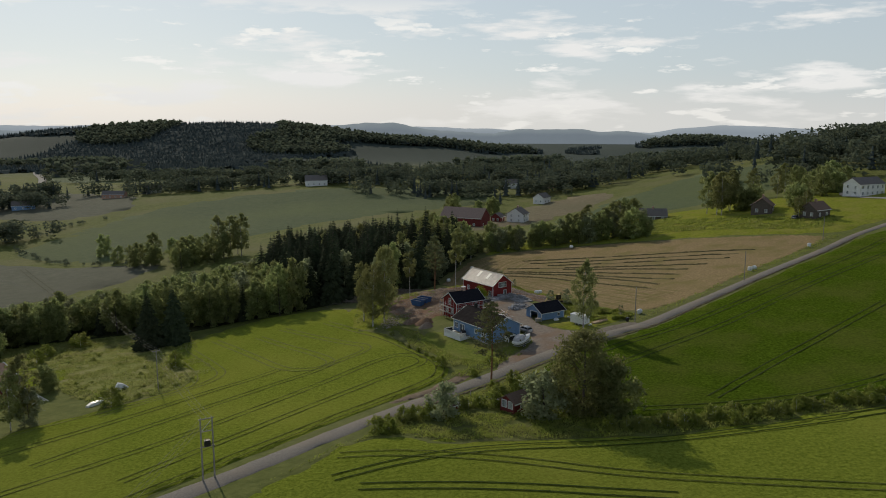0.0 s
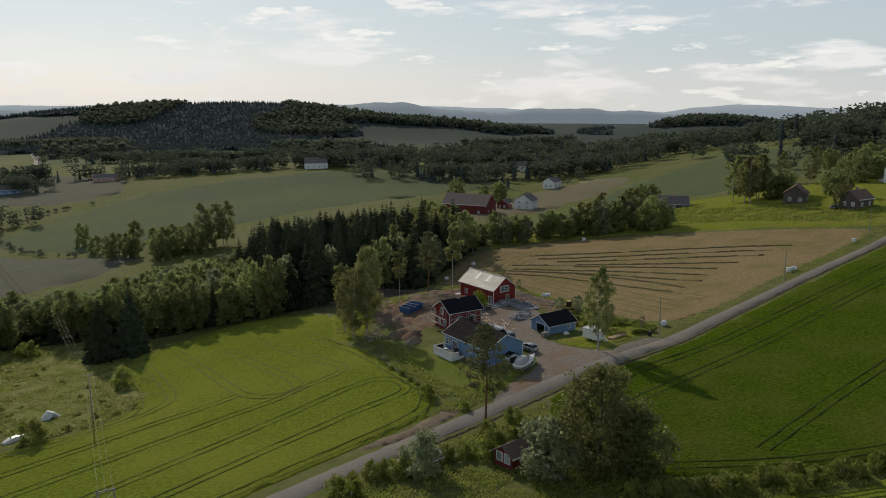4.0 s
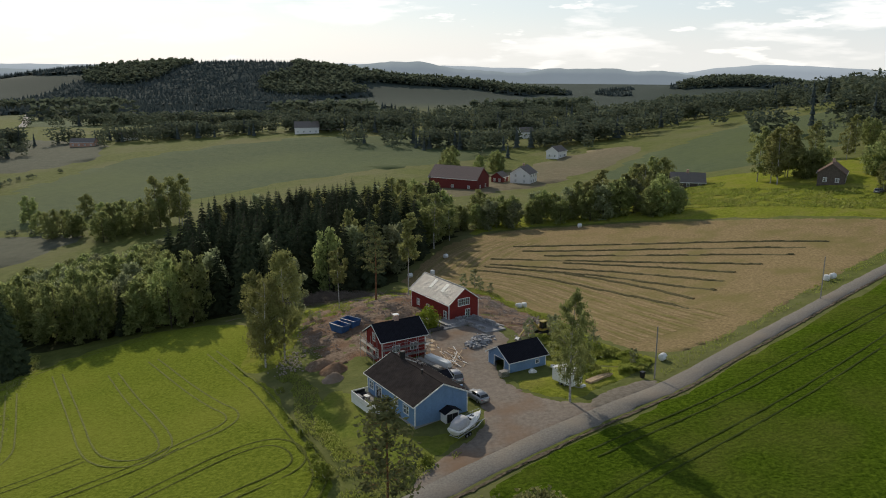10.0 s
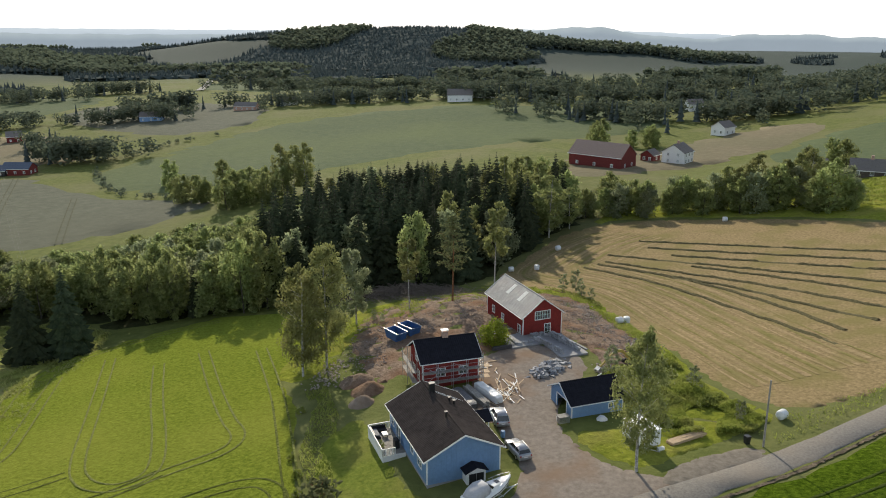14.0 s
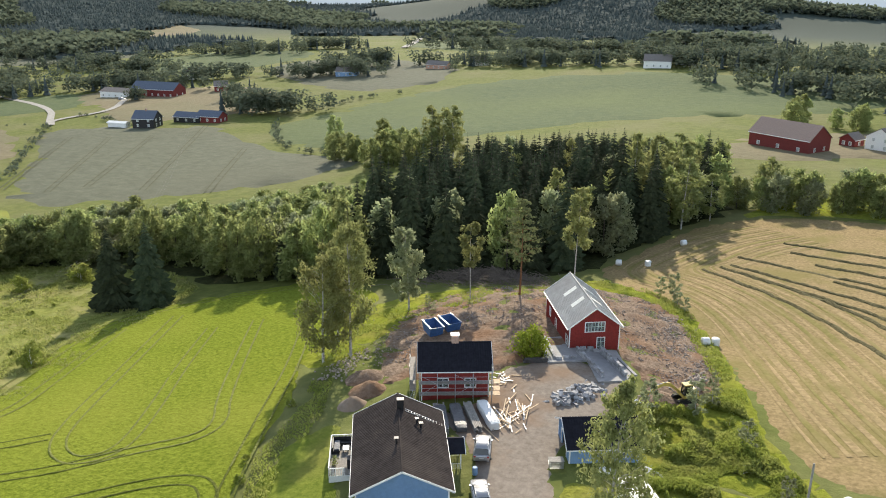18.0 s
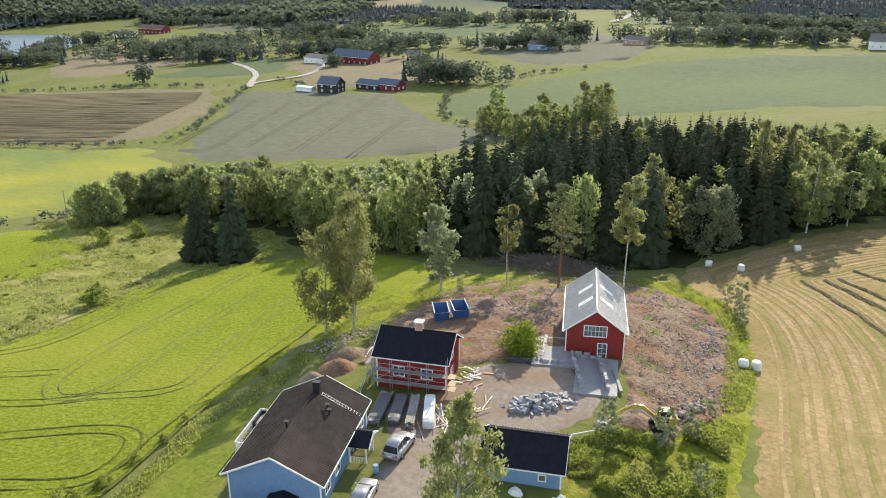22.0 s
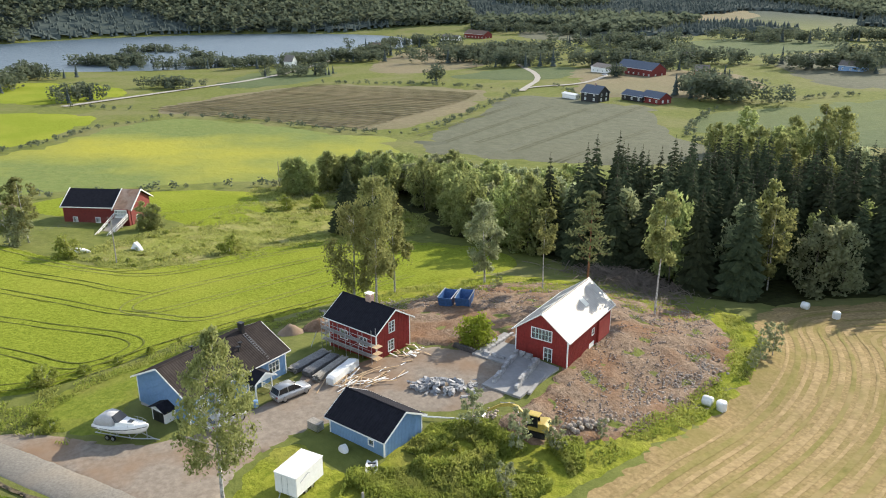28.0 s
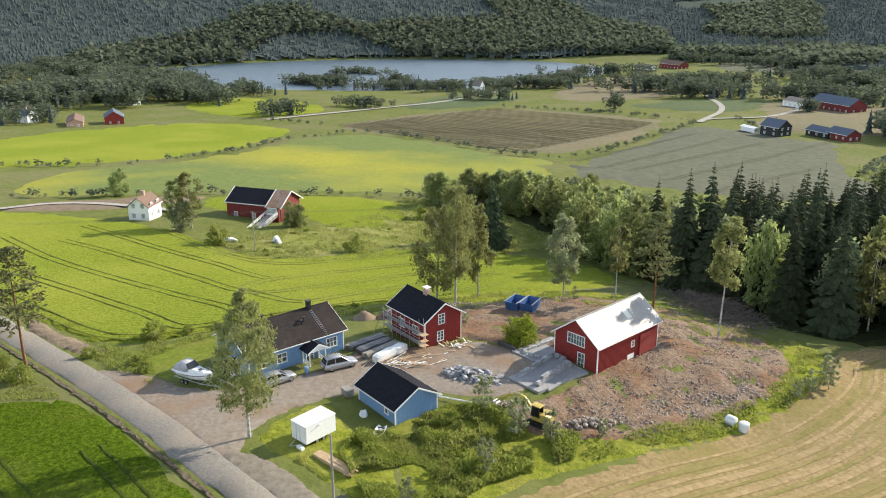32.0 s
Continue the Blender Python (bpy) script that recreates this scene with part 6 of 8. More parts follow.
def farm_house(name, x, y, turn, length, width, eave, rise, wall, roof, label, category, wins=3, rows=1, chimney=False, trim=None, sink=0.6):
    """A building some way off: walls, two roof slopes, trim and windows."""
    h = thing(name, x, y, turn, label, category)
    ridge, run = eave + rise, width / 2 + 0.4
    fall = rise / (width / 2)
    n = 10
    body = ([(sx * length / 2, sy * width / 2, z) for sx in (-1, 1) for sy in (-1, 1) for z in (-sink, eave)] + [(-length / 2, 0, ridge), (length / 2, 0, ridge)],
            [(0, 4, 5, 1), (2, 3, 7, 6), (0, 1, 8, 3, 2), (4, 6, 7, 9, 5), (0, 2, 6, 4)])
    w = part("wall", body, wall, h)
    for s in (-1, 1):
        r = part("roof", plain_slope(length + 0.8, run, ridge + 0.22, eave + 0.22 - 0.4 * fall, s), roof, h)
        part("fascia", B(-length / 2 - 0.4, length / 2 + 0.4, *sorted((s * (run + 0.01), s * (run + 0.08))), eave - 0.4 * fall - 0.02, eave - 0.4 * fall + 0.2), trim or M_WHITE, r)
    for z in [0.9 + 2.6 * k for k in range(rows)]:
        for s in (-1, 1):
            for i in range(wins):
                u = length * ((i + 0.5) / wins - 0.5)
                p, q = sorted((s * (width / 2), s * (width / 2 + 0.06)))
                win = part("window", B(u - 0.62, u + 0.62, p, q, z - 0.1, z + 1.35), M_WHITE, w)
                p, q = sorted((s * (width / 2 + 0.06), s * (width / 2 + 0.08)))
                part("pane", B(u - 0.48, u + 0.48, p, q, z + 0.03, z + 1.22), M_GLASS, win)
            for u in (-width * 0.22, width * 0.22):
                p, q = sorted((s * (length / 2), s * (length / 2 + 0.06)))
                win = part("window", B(p, q, u - 0.6, u + 0.6, z - 0.1, z + 1.35), M_WHITE, w)
                p, q = sorted((s * (length / 2 + 0.06), s * (length / 2 + 0.08)))
                part("pane", B(p, q, u - 0.46, u + 0.46, z + 0.03, z + 1.22), M_GLASS, win)
    if chimney:
        part("chimney", B(-0.5, 0.3, -0.4, 0.4, ridge - 0.6, ridge + 1.2), M_BRICK, h)
    return h


# the red barn with a ramp, and the white farmhouse beside it
lb = farm_house("barn", -113.5, 111.7, 63, 16.7, 10.0, 4.8, 2.8, M_DARK_RED, M_TILE_BLACK, "old red farm barn with a dark roof and a raised ramp", "barn", 3, 1)
lb.location.z = -12.2
for s in (-1, 1):
    part("rusty_roof", plain_slope(4.6, 6.0, 7.92, 4.52, s, 0.08), M_RUST, lb, "rusty sheet roof over the ramp end").location.x = 6.6
    part("gable_board", joined([plain_slope(0.2, 6.1, 8.02, 4.55, s, 0.3)]), M_WHITE, lb).location.x = 8.95
    part("gable_board", joined([plain_slope(0.2, 6.1, 8.02, 4.55, s, 0.3)]), M_WHITE, lb).location.x = 4.25
    part("gable_board", joined([plain_slope(0.2, 5.5, 7.95, 4.75, s, 0.3)]), M_WHITE, lb).location.x = -8.7
part("ramp_wall", B(4.4, 8.2, -6.0, -5.0, 0.0, 4.6), M_DARK_RED, lb)
door_w = part("ramp_door", B(4.8, 7.8, -6.1, -6.0, 2.5, 4.5), M_WHITE, lb, "white glazed barn doors")
for k in range(4):
    for z in (3.0, 3.7):
        part("pane", B(4.95 + 0.72 * k, 5.5 + 0.72 * k, -6.13, -6.1, z, z + 0.55), M_GLASS, door_w)
ramp = part("ramp", ([(4.6, -6.1, 2.5), (8.0, -6.1, 2.5), (7.4, -15.5, 0.5), (4.6, -15.5, 0.5), (4.6, -6.1, 2.2), (8.0, -6.1, 2.2), (7.4, -15.5, 0.2), (4.6, -15.5, 0.2)], [(0, 1, 2, 3), (7, 6, 5, 4), (0, 4, 5, 1), (1, 5, 6, 2), (2, 6, 7, 3), (3, 7, 4, 0)]), M_GREY_WOOD, lb, "plank ramp up to the barn")
for a, b in (((4.6, -6.1, 2.5), (4.6, -15.5, 0.5)), ((8.0, -6.1, 2.5), (7.4, -15.5, 0.5))):
    A, C = Vector(a), Vector(b)
    part("ramp_rail", joined([rod(A + Vector((0, 0, h)), C + Vector((0, 0, h)), 0.08) for h in (0.6, 1.05)] + [rod(A.lerp(C, k / 6), A.lerp(C, k / 6) + Vector((0, 0, 1.1)), 0.07) for k in range(7)]), M_WHITE, ramp)
for k in (0.25, 0.6, 0.97):
    p = Vector((6.2, -6.1, 2.3)).lerp(Vector((6.0, -15.5, 0.3)), k)
    for s in (-1.3, 1.3):
        part("ramp_post", B(p.x + s - 0.1, p.x + s + 0.1, p.y - 0.1, p.y + 0.1, -0.6, p.z), M_GREY_WOOD, ramp)
farm_house("farmhouse", -109.0, 81.5, 165, 7.0, 5.6, 3.9, 2.3, M_WHITE, M_BROWN_ROOF, "white wooden farmhouse with a brown tiled roof", "house", 2, 2, True)

for args in (("barn", 16, 374, -28, 24, 13, 5.0, 4.6, M_DARK_RED, M_PINK_ROOF, "large red barn with a faded brown roof", "barn", 3, 1, False),
             ("farmhouse", 47, 388, 62, 9, 10, 5.0, 3.2, M_WHITE, M_GREY_ROOF, "white two-storey farmhouse beyond the trees", "house", 3, 2, True),
             ("shed", 36, 392, 60, 6, 6, 3.0, 2.0, M_DARK_RED, M_GREY_ROOF, "small red shed by the white farmhouse", "shed", 1, 1, False),
             ("cabin", 132, 264, 60, 9, 8, 3.6, 3.0, M_OLD_WOOD, M_BROWN_ROOF, "dark timber cabin on the slope", "cabin", 2, 1, True),
             ("cabin", 143, 242, 30, 9, 7, 3.4, 2.6, M_OLD_WOOD, M_BROWN_ROOF, "brown-roofed timber cabin among trees", "cabin", 2, 1, True),
             ("house", 187, 285, 20, 15, 9, 5.4, 2.6, M_WHITE, M_GREY_ROOF, "large pale two-storey house on the hillside", "house", 5, 2, False),
             ("house", 190, 320, 30, 9, 8, 4.0, 3.0, M_DARK_RED, M_GREY_ROOF, "red house higher up the hillside", "house", 3, 1, False),
             ("cottage", 99, 306, -12, 12, 8, 2.4, 2.9, M_OLD_WOOD, M_GREY_ROOF, "low weathered cottage with a grey roof", "cottage", 3, 1, True),
             ("shed", 76, 283, 30, 6, 5, 2.2, 1.3, M_OLD_WOOD, M_GREY_ROOF, "small grey-roofed shed by the pasture", "shed", 1, 1, False),
             ("house", 85, 315, 40, 9, 8, 3.4, 2.8, M_OLD_WOOD, M_GREY_ROOF, "small dark timber house behind trees", "house", 2, 1, False),
             ("house", 74, 466, 50, 9, 8, 4.0, 2.6, M_WHITE, M_GREY_ROOF, "pale house by the pale field", "house", 2, 1, False),
             ("house", -92, 624, 10, 18, 12, 4.5, 4.0, M_WHITE, M_GREY_ROOF, "white house with a grey roof above the field", "house", 4, 1, False),
             ("house", -78, 650, -20, 14, 9, 4.0, 3.0, M_WHITE, M_GREY_ROOF, "pale house behind another house", "house", 3, 1, False),
             ("house", -300, 367, 20, 12, 10, 5.0, 3.6, M_BLACK, M_BLUE_ROOF, "dark two-storey farmhouse in the valley", "house", 2, 2, True),
             ("shed", -290, 388, 10, 16, 8, 3.0, 2.2, M_BLACK, M_BLUE_ROOF, "low dark farm shed", "shed", 3, 1, False),
             ("shed", -278, 392, 10, 14, 9, 3.4, 2.6, M_DARK_RED, M_BLUE_ROOF, "long dark red farm shed", "shed", 3, 1, False),
             ("greenhouse", -314, 360, 12, 11, 4, 2.6, 0.6, M_WHITE, M_WHITE, "long white container shed by the track", "shed", 0, 1, False),
             ("barn", -393, 463, 10, 34, 14, 5.0, 4.2, M_DARK_RED, M_BLUE_ROOF, "long red barn with a slate-blue roof", "barn", 7, 1, False),
             ("barn", -420, 452, 10, 20, 12, 3.8, 2.2, M_WHITE, M_GREY_ROOF, "low white farm building", "barn", 4, 1, False),
             ("barn", -362, 491, 40, 9, 8, 4.0, 3.0, M_DARK_RED, M_GREY_ROOF, "small red barn in the valley", "barn", 2, 1, False),
             ("house", -440, 540, 20, 10, 8, 4.6, 3.0, M_WHITE, M_GREY_ROOF, "white house among valley trees", "house", 3, 1, True),
             ("house", -314, 576, 20, 16, 9, 3.6, 3.0, M_BLUE, M_GREY_ROOF, "blue-grey house on the far slope", "house", 3, 1, False),
             ("house", -260, 622, 0, 18, 9, 3.4, 2.6, M_PINK, M_GREY_ROOF, "long low house on the far slope", "house", 4, 1, False),
             ("house", -236, 648, 10, 14, 9, 3.6, 2.6, M_WHITE, M_GREY_ROOF, "white house on the far slope", "house", 3, 1, False),
             ("barn", -418, -4, 15, 17, 11, 4.5, 3.6, M_RED, M_BLUE_ROOF, "red barn with a dark roof in the green fields", "barn", 3, 1, False),
             ("barn", -408, -24, 15, 28, 9, 3.2, 2.0, M_PINK, M_BROWN_ROOF, "long pale barn with a salmon roof", "barn", 4, 1, False),
             ("house", -422, -56, 60, 9, 8, 4.8, 3.2, M_WHITE, M_BLUE_ROOF, "white farmhouse with a dark roof", "house", 2, 2, True),
             ("house", -544, -21, 30, 10, 8, 4.6, 3.0, M_WHITE, M_BLUE_ROOF, "white house at the edge of the grove", "house", 3, 1, True),
             ("house", -630, -7, 60, 9, 8, 5.0, 4.0, M_WHITE, M_GREY_ROOF, "tall white house among lakeside trees", "house", 2, 2, False),
             ("church", -640, 265, 40, 9, 7, 5.5, 5.0, M_WHITE, M_GREY_ROOF, "small white building by the lake", "house", 2, 1, False),
             ("house", -786, 391, 20, 16, 10, 5.0, 3.4, M_PINK, M_BROWN_ROOF, "salmon-coloured house above the lake", "house", 3, 1, False),
             ("barn", -831, 535, 20, 34, 14, 5.0, 4.0, M_DARK_RED, M_BROWN_ROOF, "red farm building on the far ridge", "barn", 6, 1, False),
             ("barn", -826, 498, 30, 24, 10, 4.0, 2.6, M_WHITE, M_GREY_ROOF, "white farm hall on the far ridge", "barn", 4, 1, False),
             ("barn", -911, 821, 20, 26, 12, 6.0, 4.0, M_DARK_RED, M_GREY_ROOF, "distant red and white farm", "barn", 4, 1, False),
             ("house", -700, 300, 20, 10, 8, 4.5, 3.0, M_DARK_RED, M_GREY_ROOF, "red house near the lake road", "house", 2, 1, False),
             ("house", 70, 590, 20, 10, 8, 4.5, 3.0, M_WHITE, M_GREY_ROOF, "white roadside house beyond the far field", "house", 2, 1, False),
             ("house", 100, 570, 40, 10, 8, 4.5, 3.0, M_PINK, M_BROWN_ROOF, "yellowish house beyond the far field", "house", 2, 1, False)):
    farm_house(*args)

# ---- vehicles ----
M_SILVER = flat("silver_paint", (0.42, 0.42, 0.43), 0.3, 0.6, wear=0.04)
M_GREY_CAR = flat("grey_paint", (0.20, 0.20, 0.205), 0.3, 0.6, wear=0.04)
M_CAR_GLASS = flat("tinted_glass", (0.02, 0.022, 0.025), 0.08, spec=0.6, wear=0.02)
M_GELCOAT = flat("white_gelcoat", (0.80, 0.80, 0.78), 0.25, wear=0.04)
M_CANVAS = flat("grey_canvas", (0.46, 0.46, 0.47), 0.8, wear=0.1, bump=0.3)
M_YELLOW = flat("yellow_paint", (0.48, 0.36, 0.09), 0.45, wear=0.15)
M_DARK_BLOCK = flat("dark_concrete_block", (0.075, 0.07, 0.068), 0.85, wear=0.25, bump=0.3)
M_SKIP = flat("blue_skip_paint", (0.04, 0.11, 0.27), 0.5, wear=0.25)
M_FOIL = flat("white_foil", (0.70, 0.71, 0.70), 0.3, wear=0.06, bump=0.5, scale=5)
M_TARP = flat("dark_tarp", (0.10, 0.10, 0.105), 0.45, wear=0.25, bump=0.5)
M_RED_LAMP = flat("red_lamp", (0.35, 0.02, 0.02), 0.3)


def loft(sections, caps=True):
    """A skin over cross-sections that have equal numbers of points."""
    v = [p for s in sections for p in s]
    n = len(sections[0])
    f = [(i * n + k, i * n + (k + 1) % n, (i + 1) * n + (k + 1) % n, (i + 1) * n + k) for i in range(len(sections) - 1) for k in range(n)]
    if caps:
        f += [tuple(range(n))[::-1], tuple(range((len(sections) - 1) * n, len(sections) * n))]
    return v, f


def wheel(parent, x, y, r=0.34, w=0.22, name="wheel"):
    t = part(name, tube([(x, y - w / 2, r), (x, y + w / 2, r)], [r, r], 16), M_RUBBER, parent)
    side = 1 if y > 0 else -1
    part("rim", tube([(x, y + side * (w / 2 - 0.02), r), (x, y + side * (w / 2 + 0.012), r)], [r * 0.62, r * 0.62], 12), M_STEEL, t)
    return t


def car(x, y, turn, paint, label, long=4.6, wide=1.84, tall=1.5, suv=True):
    c = thing("car", x, y, turn, label, "car", float(height(x, y)) + 0.12)
    L, W = long / 2, wide / 2
    body = []
    for u, z0, z1, w in ((-1, 0.45, 0.85, 0.80), (-0.97, 0.28, 0.98, 0.93), (-0.6, 0.22, 1.0, 1.0), (0.0, 0.22, 0.97, 1.0), (0.45, 0.22, 0.95, 1.0), (0.85, 0.25, 0.82, 0.95), (0.99, 0.38, 0.66, 0.78)):
        w *= W
        body.append([(u * L, -w * 0.94, z0), (u * L, w * 0.94, z0), (u * L, w, z0 + 0.3 * (z1 - z0)), (u * L, w * 0.96, z1 - 0.06), (u * L, w * 0.86, z1), (u * L, -w * 0.86, z1), (u * L, -w * 0.96, z1 - 0.06), (u * L, -w, z0 + 0.3 * (z1 - z0))])
    part("body", loft(body), paint, c, "", 0.0, True)
    back = -0.93 if suv else -0.86
    cab = []
    for u, z, w in ((back, 0.97, 0.86), (back + 0.12, tall - 0.08, 0.70), (-0.3, tall - 0.02, 0.72), (0.08, tall - 0.06, 0.70), (0.46, 0.95, 0.84)):
        cab.append([(u * L, -W * (w + 0.02), 0.93), (u * L, W * (w + 0.02), 0.93), (u * L, W * w, z), (u * L, -W * w, z)])
    part("cabin_glass", loft(cab), M_CAR_GLASS, c)
    roof = [[(u * L, -W * w, z), (u * L, W * w, z), (u * L, W * w * 0.9, z + 0.04), (u * L, -W * w * 0.9, z + 0.04)] for u, z, w in ((back + 0.1, tall - 0.09, 0.71), (-0.3, tall - 0.02, 0.735), (0.09, tall - 0.06, 0.71))]
    part("roof", loft(roof), paint, c, "", 0.0, True)
    for s in (-1, 1):
        for a, b, z in ((back, back + 0.12, tall - 0.08), (0.46, 0.08, tall - 0.06), (-0.36, -0.36, tall - 0.03), (-0.02, -0.02, tall - 0.05)):
            part("pillar", rod((a * L, s * W * 0.875, 0.95), (b * L, s * W * 0.725, z), 0.035, 5), paint if a != -0.02 else M_BLACK, c)
        part("roof_rail", rod((-0.7 * L, s * W * 0.68, tall + 0.06), (0.02 * L, s * W * 0.68, tall + 0.05), 0.02, 5), M_STEEL, c)
        part("mirror", B(0.3 * L, 0.36 * L, *sorted((s * W * 0.95, s * (W + 0.16))), 0.95, 1.1), paint, c, "", 0.02)
        part("headlight", B(0.9 * L, 0.96 * L, *sorted((s * W * 0.5, s * W * 0.8)), 0.6, 0.74), M_GLASS, c, "clear headlight", 0.02)
        part("tail_light", B(-1.0 * L, -0.955 * L, *sorted((s * W * 0.62, s * W * 0.86)), 0.72, 0.92), M_RED_LAMP, c, "red tail light", 0.02)
        for u in (-0.6, 0.62):
            wheel(c, u * L, s * (W - 0.1))
    part("number_plate", B(-1.015 * L, -1.0 * L, -0.26, 0.26, 0.62, 0.73), M_WHITE, c)
    return c


car(11.5, 123.7, 122, M_SILVER, "dark silver estate car parked by the blue house", 4.6, 1.82, 1.46, False)
car(8.1, 131.4, 112, M_SILVER, "silver-grey off-road car parked by the porch", 4.7, 1.9, 1.7)

boat = thing("boat", 9.5, 113.3, 51, "white cabin boat with a grey canvas hood on a trailer", "boat", float(height(9.5, 113.3)) + 0.1)
hull = []
for u, w, keel, deck_z in ((-3.0, 1.05, 0.75, 1.55), (-2.0, 1.16, 0.62, 1.58), (-0.6, 1.18, 0.58, 1.66), (0.9, 1.05, 0.62, 1.80), (2.2, 0.66, 0.80, 1.98), (3.0, 0.22, 1.25, 2.10), (3.35, 0.03, 1.85, 2.16)):
    hull.append([(u, 0, keel), (u, w * 0.75, keel + 0.3 * (deck_z - keel)), (u, w, deck_z - 0.25), (u, w * 0.97, deck_z), (u, w * 0.5, deck_z + 0.04), (u, -w * 0.5, deck_z + 0.04), (u, -w * 0.97, deck_z), (u, -w, deck_z - 0.25), (u, -w * 0.75, keel + 0.3 * (deck_z - keel))])
h_ = part("hull", loft(hull), M_GELCOAT, boat, "", 0.0, True)
part("rub_rail", joined([tube([(u, s * (w + 0.02), z - 0.24) for u, w, z in ((-3.0, 1.05, 1.55), (-0.6, 1.18, 1.66), (0.9, 1.05, 1.80), (2.2, 0.66, 1.98), (3.2, 0.12, 2.13))], [0.035] * 5, 5) for s in (-1, 1)]), M_BLACK, h_)
part("cabin", loft([[(u, -w, 1.75), (u, w, 1.75), (u, w * 0.8, z), (u, -w * 0.8, z)] for u, w, z in ((-0.2, 0.85, 2.2), (0.8, 0.75, 2.15), (1.9, 0.45, 2.06))]), M_GELCOAT, boat, "", 0.03)
part("hatch", B(1.0, 1.5, -0.25, 0.25, 2.14, 2.19), M_CAR_GLASS, boat, "tinted deck hatch")
part("windscreen", loft([[(-0.1, -0.86, 2.15), (-0.1, 0.86, 2.15), (-0.55, 0.72, 2.75), (-0.55, -0.72, 2.75)], [(0.28, -0.72, 2.2), (0.28, 0.72, 2.2), (-0.45, 0.66, 2.76), (-0.45, -0.66, 2.76)]]), M_CAR_GLASS, boat)
part("canvas_hood", loft([[(u, -w, 1.6), (u, w, 1.6), (u, w * 0.93, z - 0.25), (u, w * 0.6, z), (u, -w * 0.6, z), (u, -w * 0.93, z - 0.25)] for u, w, z in ((-2.9, 0.85, 2.0), (-2.3, 1.0, 2.45), (-1.4, 1.0, 2.85), (-0.5, 0.9, 2.82))]), M_CANVAS, boat, "grey canvas hood", 0.0, True)
part("bow_rail", joined([tube([(0.9, s * 0.95, 2.15), (2.2, s * 0.58, 2.35), (3.2, s * 0.1, 2.5)], [0.018] * 3, 5) for s in (-1, 1)] + [rod((u, s * w, z - 0.35), (u, s * w, z), 0.016) for s in (-1, 1) for u, w, z in ((1.4, 0.82, 2.2), (2.2, 0.58, 2.33))]), M_STEEL, boat)
trailer_f = part("trailer", joined([rod((-2.9, s * 0.75, 0.5), (1.8, s * 0.6, 0.5), 0.06) for s in (-1, 1)] + [rod((1.8, s * 0.6, 0.5), (3.9, 0, 0.5), 0.06) for s in (-1, 1)] + [rod((u, -0.8, 0.5), (u, 0.8, 0.5), 0.05) for u in (-2.8, -1.2, -0.3, 1.6)] + [rod((3.9, 0, 0.5), (4.5, 0, 0.5), 0.06), rod((3.0, 0, 0.5), (3.0, 0, 1.25), 0.05)] + [rod((u, s * 0.45, 0.5), (u, s * 0.55, 0.75), 0.05) for u in (-2.4, -0.4, 1.2) for s in (-1, 1)]), M_STEEL, boat, "galvanised boat trailer")
for u in (-1.2, -0.5):
    for s in (-1, 1):
        wheel(trailer_f, u, s * 0.98, 0.3, 0.18)
part("jockey_wheel", tube([(3.9, -0.06, 0.12), (3.9, 0.06, 0.12)], [0.12, 0.12], 10), M_RUBBER, boat)

box_tr = thing("box_trailer", 25.95, 128.5, 130, "white box trailer standing on the grass", "trailer", float(height(25.9, 128.5)))
part("body", B(-2.05, 2.05, -1.25, 1.25, 0.55, 2.62), M_WHITE, box_tr, "", 0.05)
part("roof", B(-2.1, 2.1, -1.3, 1.3, 2.624, 2.68), M_WHITE, box_tr, "", 0.02)
for s in (-0.62, 0.62):
    d = part("door", B(-2.09, -2.05, s - 0.56, s + 0.56, 0.62, 2.52), M_WHITE, box_tr, "", 0.01)
    part("lock_bar", rod((-2.13, s - 0.3 * (1 if s > 0 else -1), 0.65), (-2.13, s - 0.3 * (1 if s > 0 else -1), 2.5), 0.02), M_STEEL, d)
part("chassis", joined([B(-2.0, 2.0, -0.9, -0.78, 0.42, 0.55), B(-2.0, 2.0, 0.78, 0.9, 0.42, 0.55), rod((-2.0, -0.7, 0.48), (-3.3, 0, 0.48), 0.05), rod((-2.0, 0.7, 0.48), (-3.3, 0, 0.48), 0.05)]), M_STEEL, box_tr)
for u in (-0.45, 0.45):
    for s in (-1, 1):
        wheel(box_tr, u, s * 1.0, 0.32, 0.18)
part("awning_bar", joined([rod((-1.5, -1.3, 1.9), (-0.3, -1.3, 2.3), 0.03), rod((-0.3, -1.3, 2.3), (-0.05, -1.3, 2.15), 0.03)]), M_STEEL, box_tr)
part("step", B(-2.75, -2.35, -1.3, -0.4, 0.1, 0.5), M_WHITE, box_tr)

ex = thing("excavator", 25.2, 154.0, 222, "small yellow tracked excavator with a long boom", "excavator", float(height(25.6, 154.3)) + 0.3)
for s in (-1, 1):
    tr = part("track", loft([[(u, s * 0.75 - 0.2, 0.28 - h), (u, s * 0.75 + 0.2, 0.28 - h), (u, s * 0.75 + 0.2, 0.32 + h), (u, s * 0.75 - 0.2, 0.32 + h)] for u, h in ((-1.35, 0.1), (-1.15, 0.28), (1.15, 0.28), (1.35, 0.1))]), M_RUBBER, ex)
    for u in (-1.0, 0.0, 1.0):
        part("roller", tube([(u, s * 0.75 - 0.21, 0.3), (u, s * 0.75 + 0.21, 0.3)], [0.2, 0.2], 10), M_BLACK, tr)
part("turntable", tube([(0, 0, 0.5), (0, 0, 0.75)], [0.5, 0.5], 14), M_BLACK, ex)
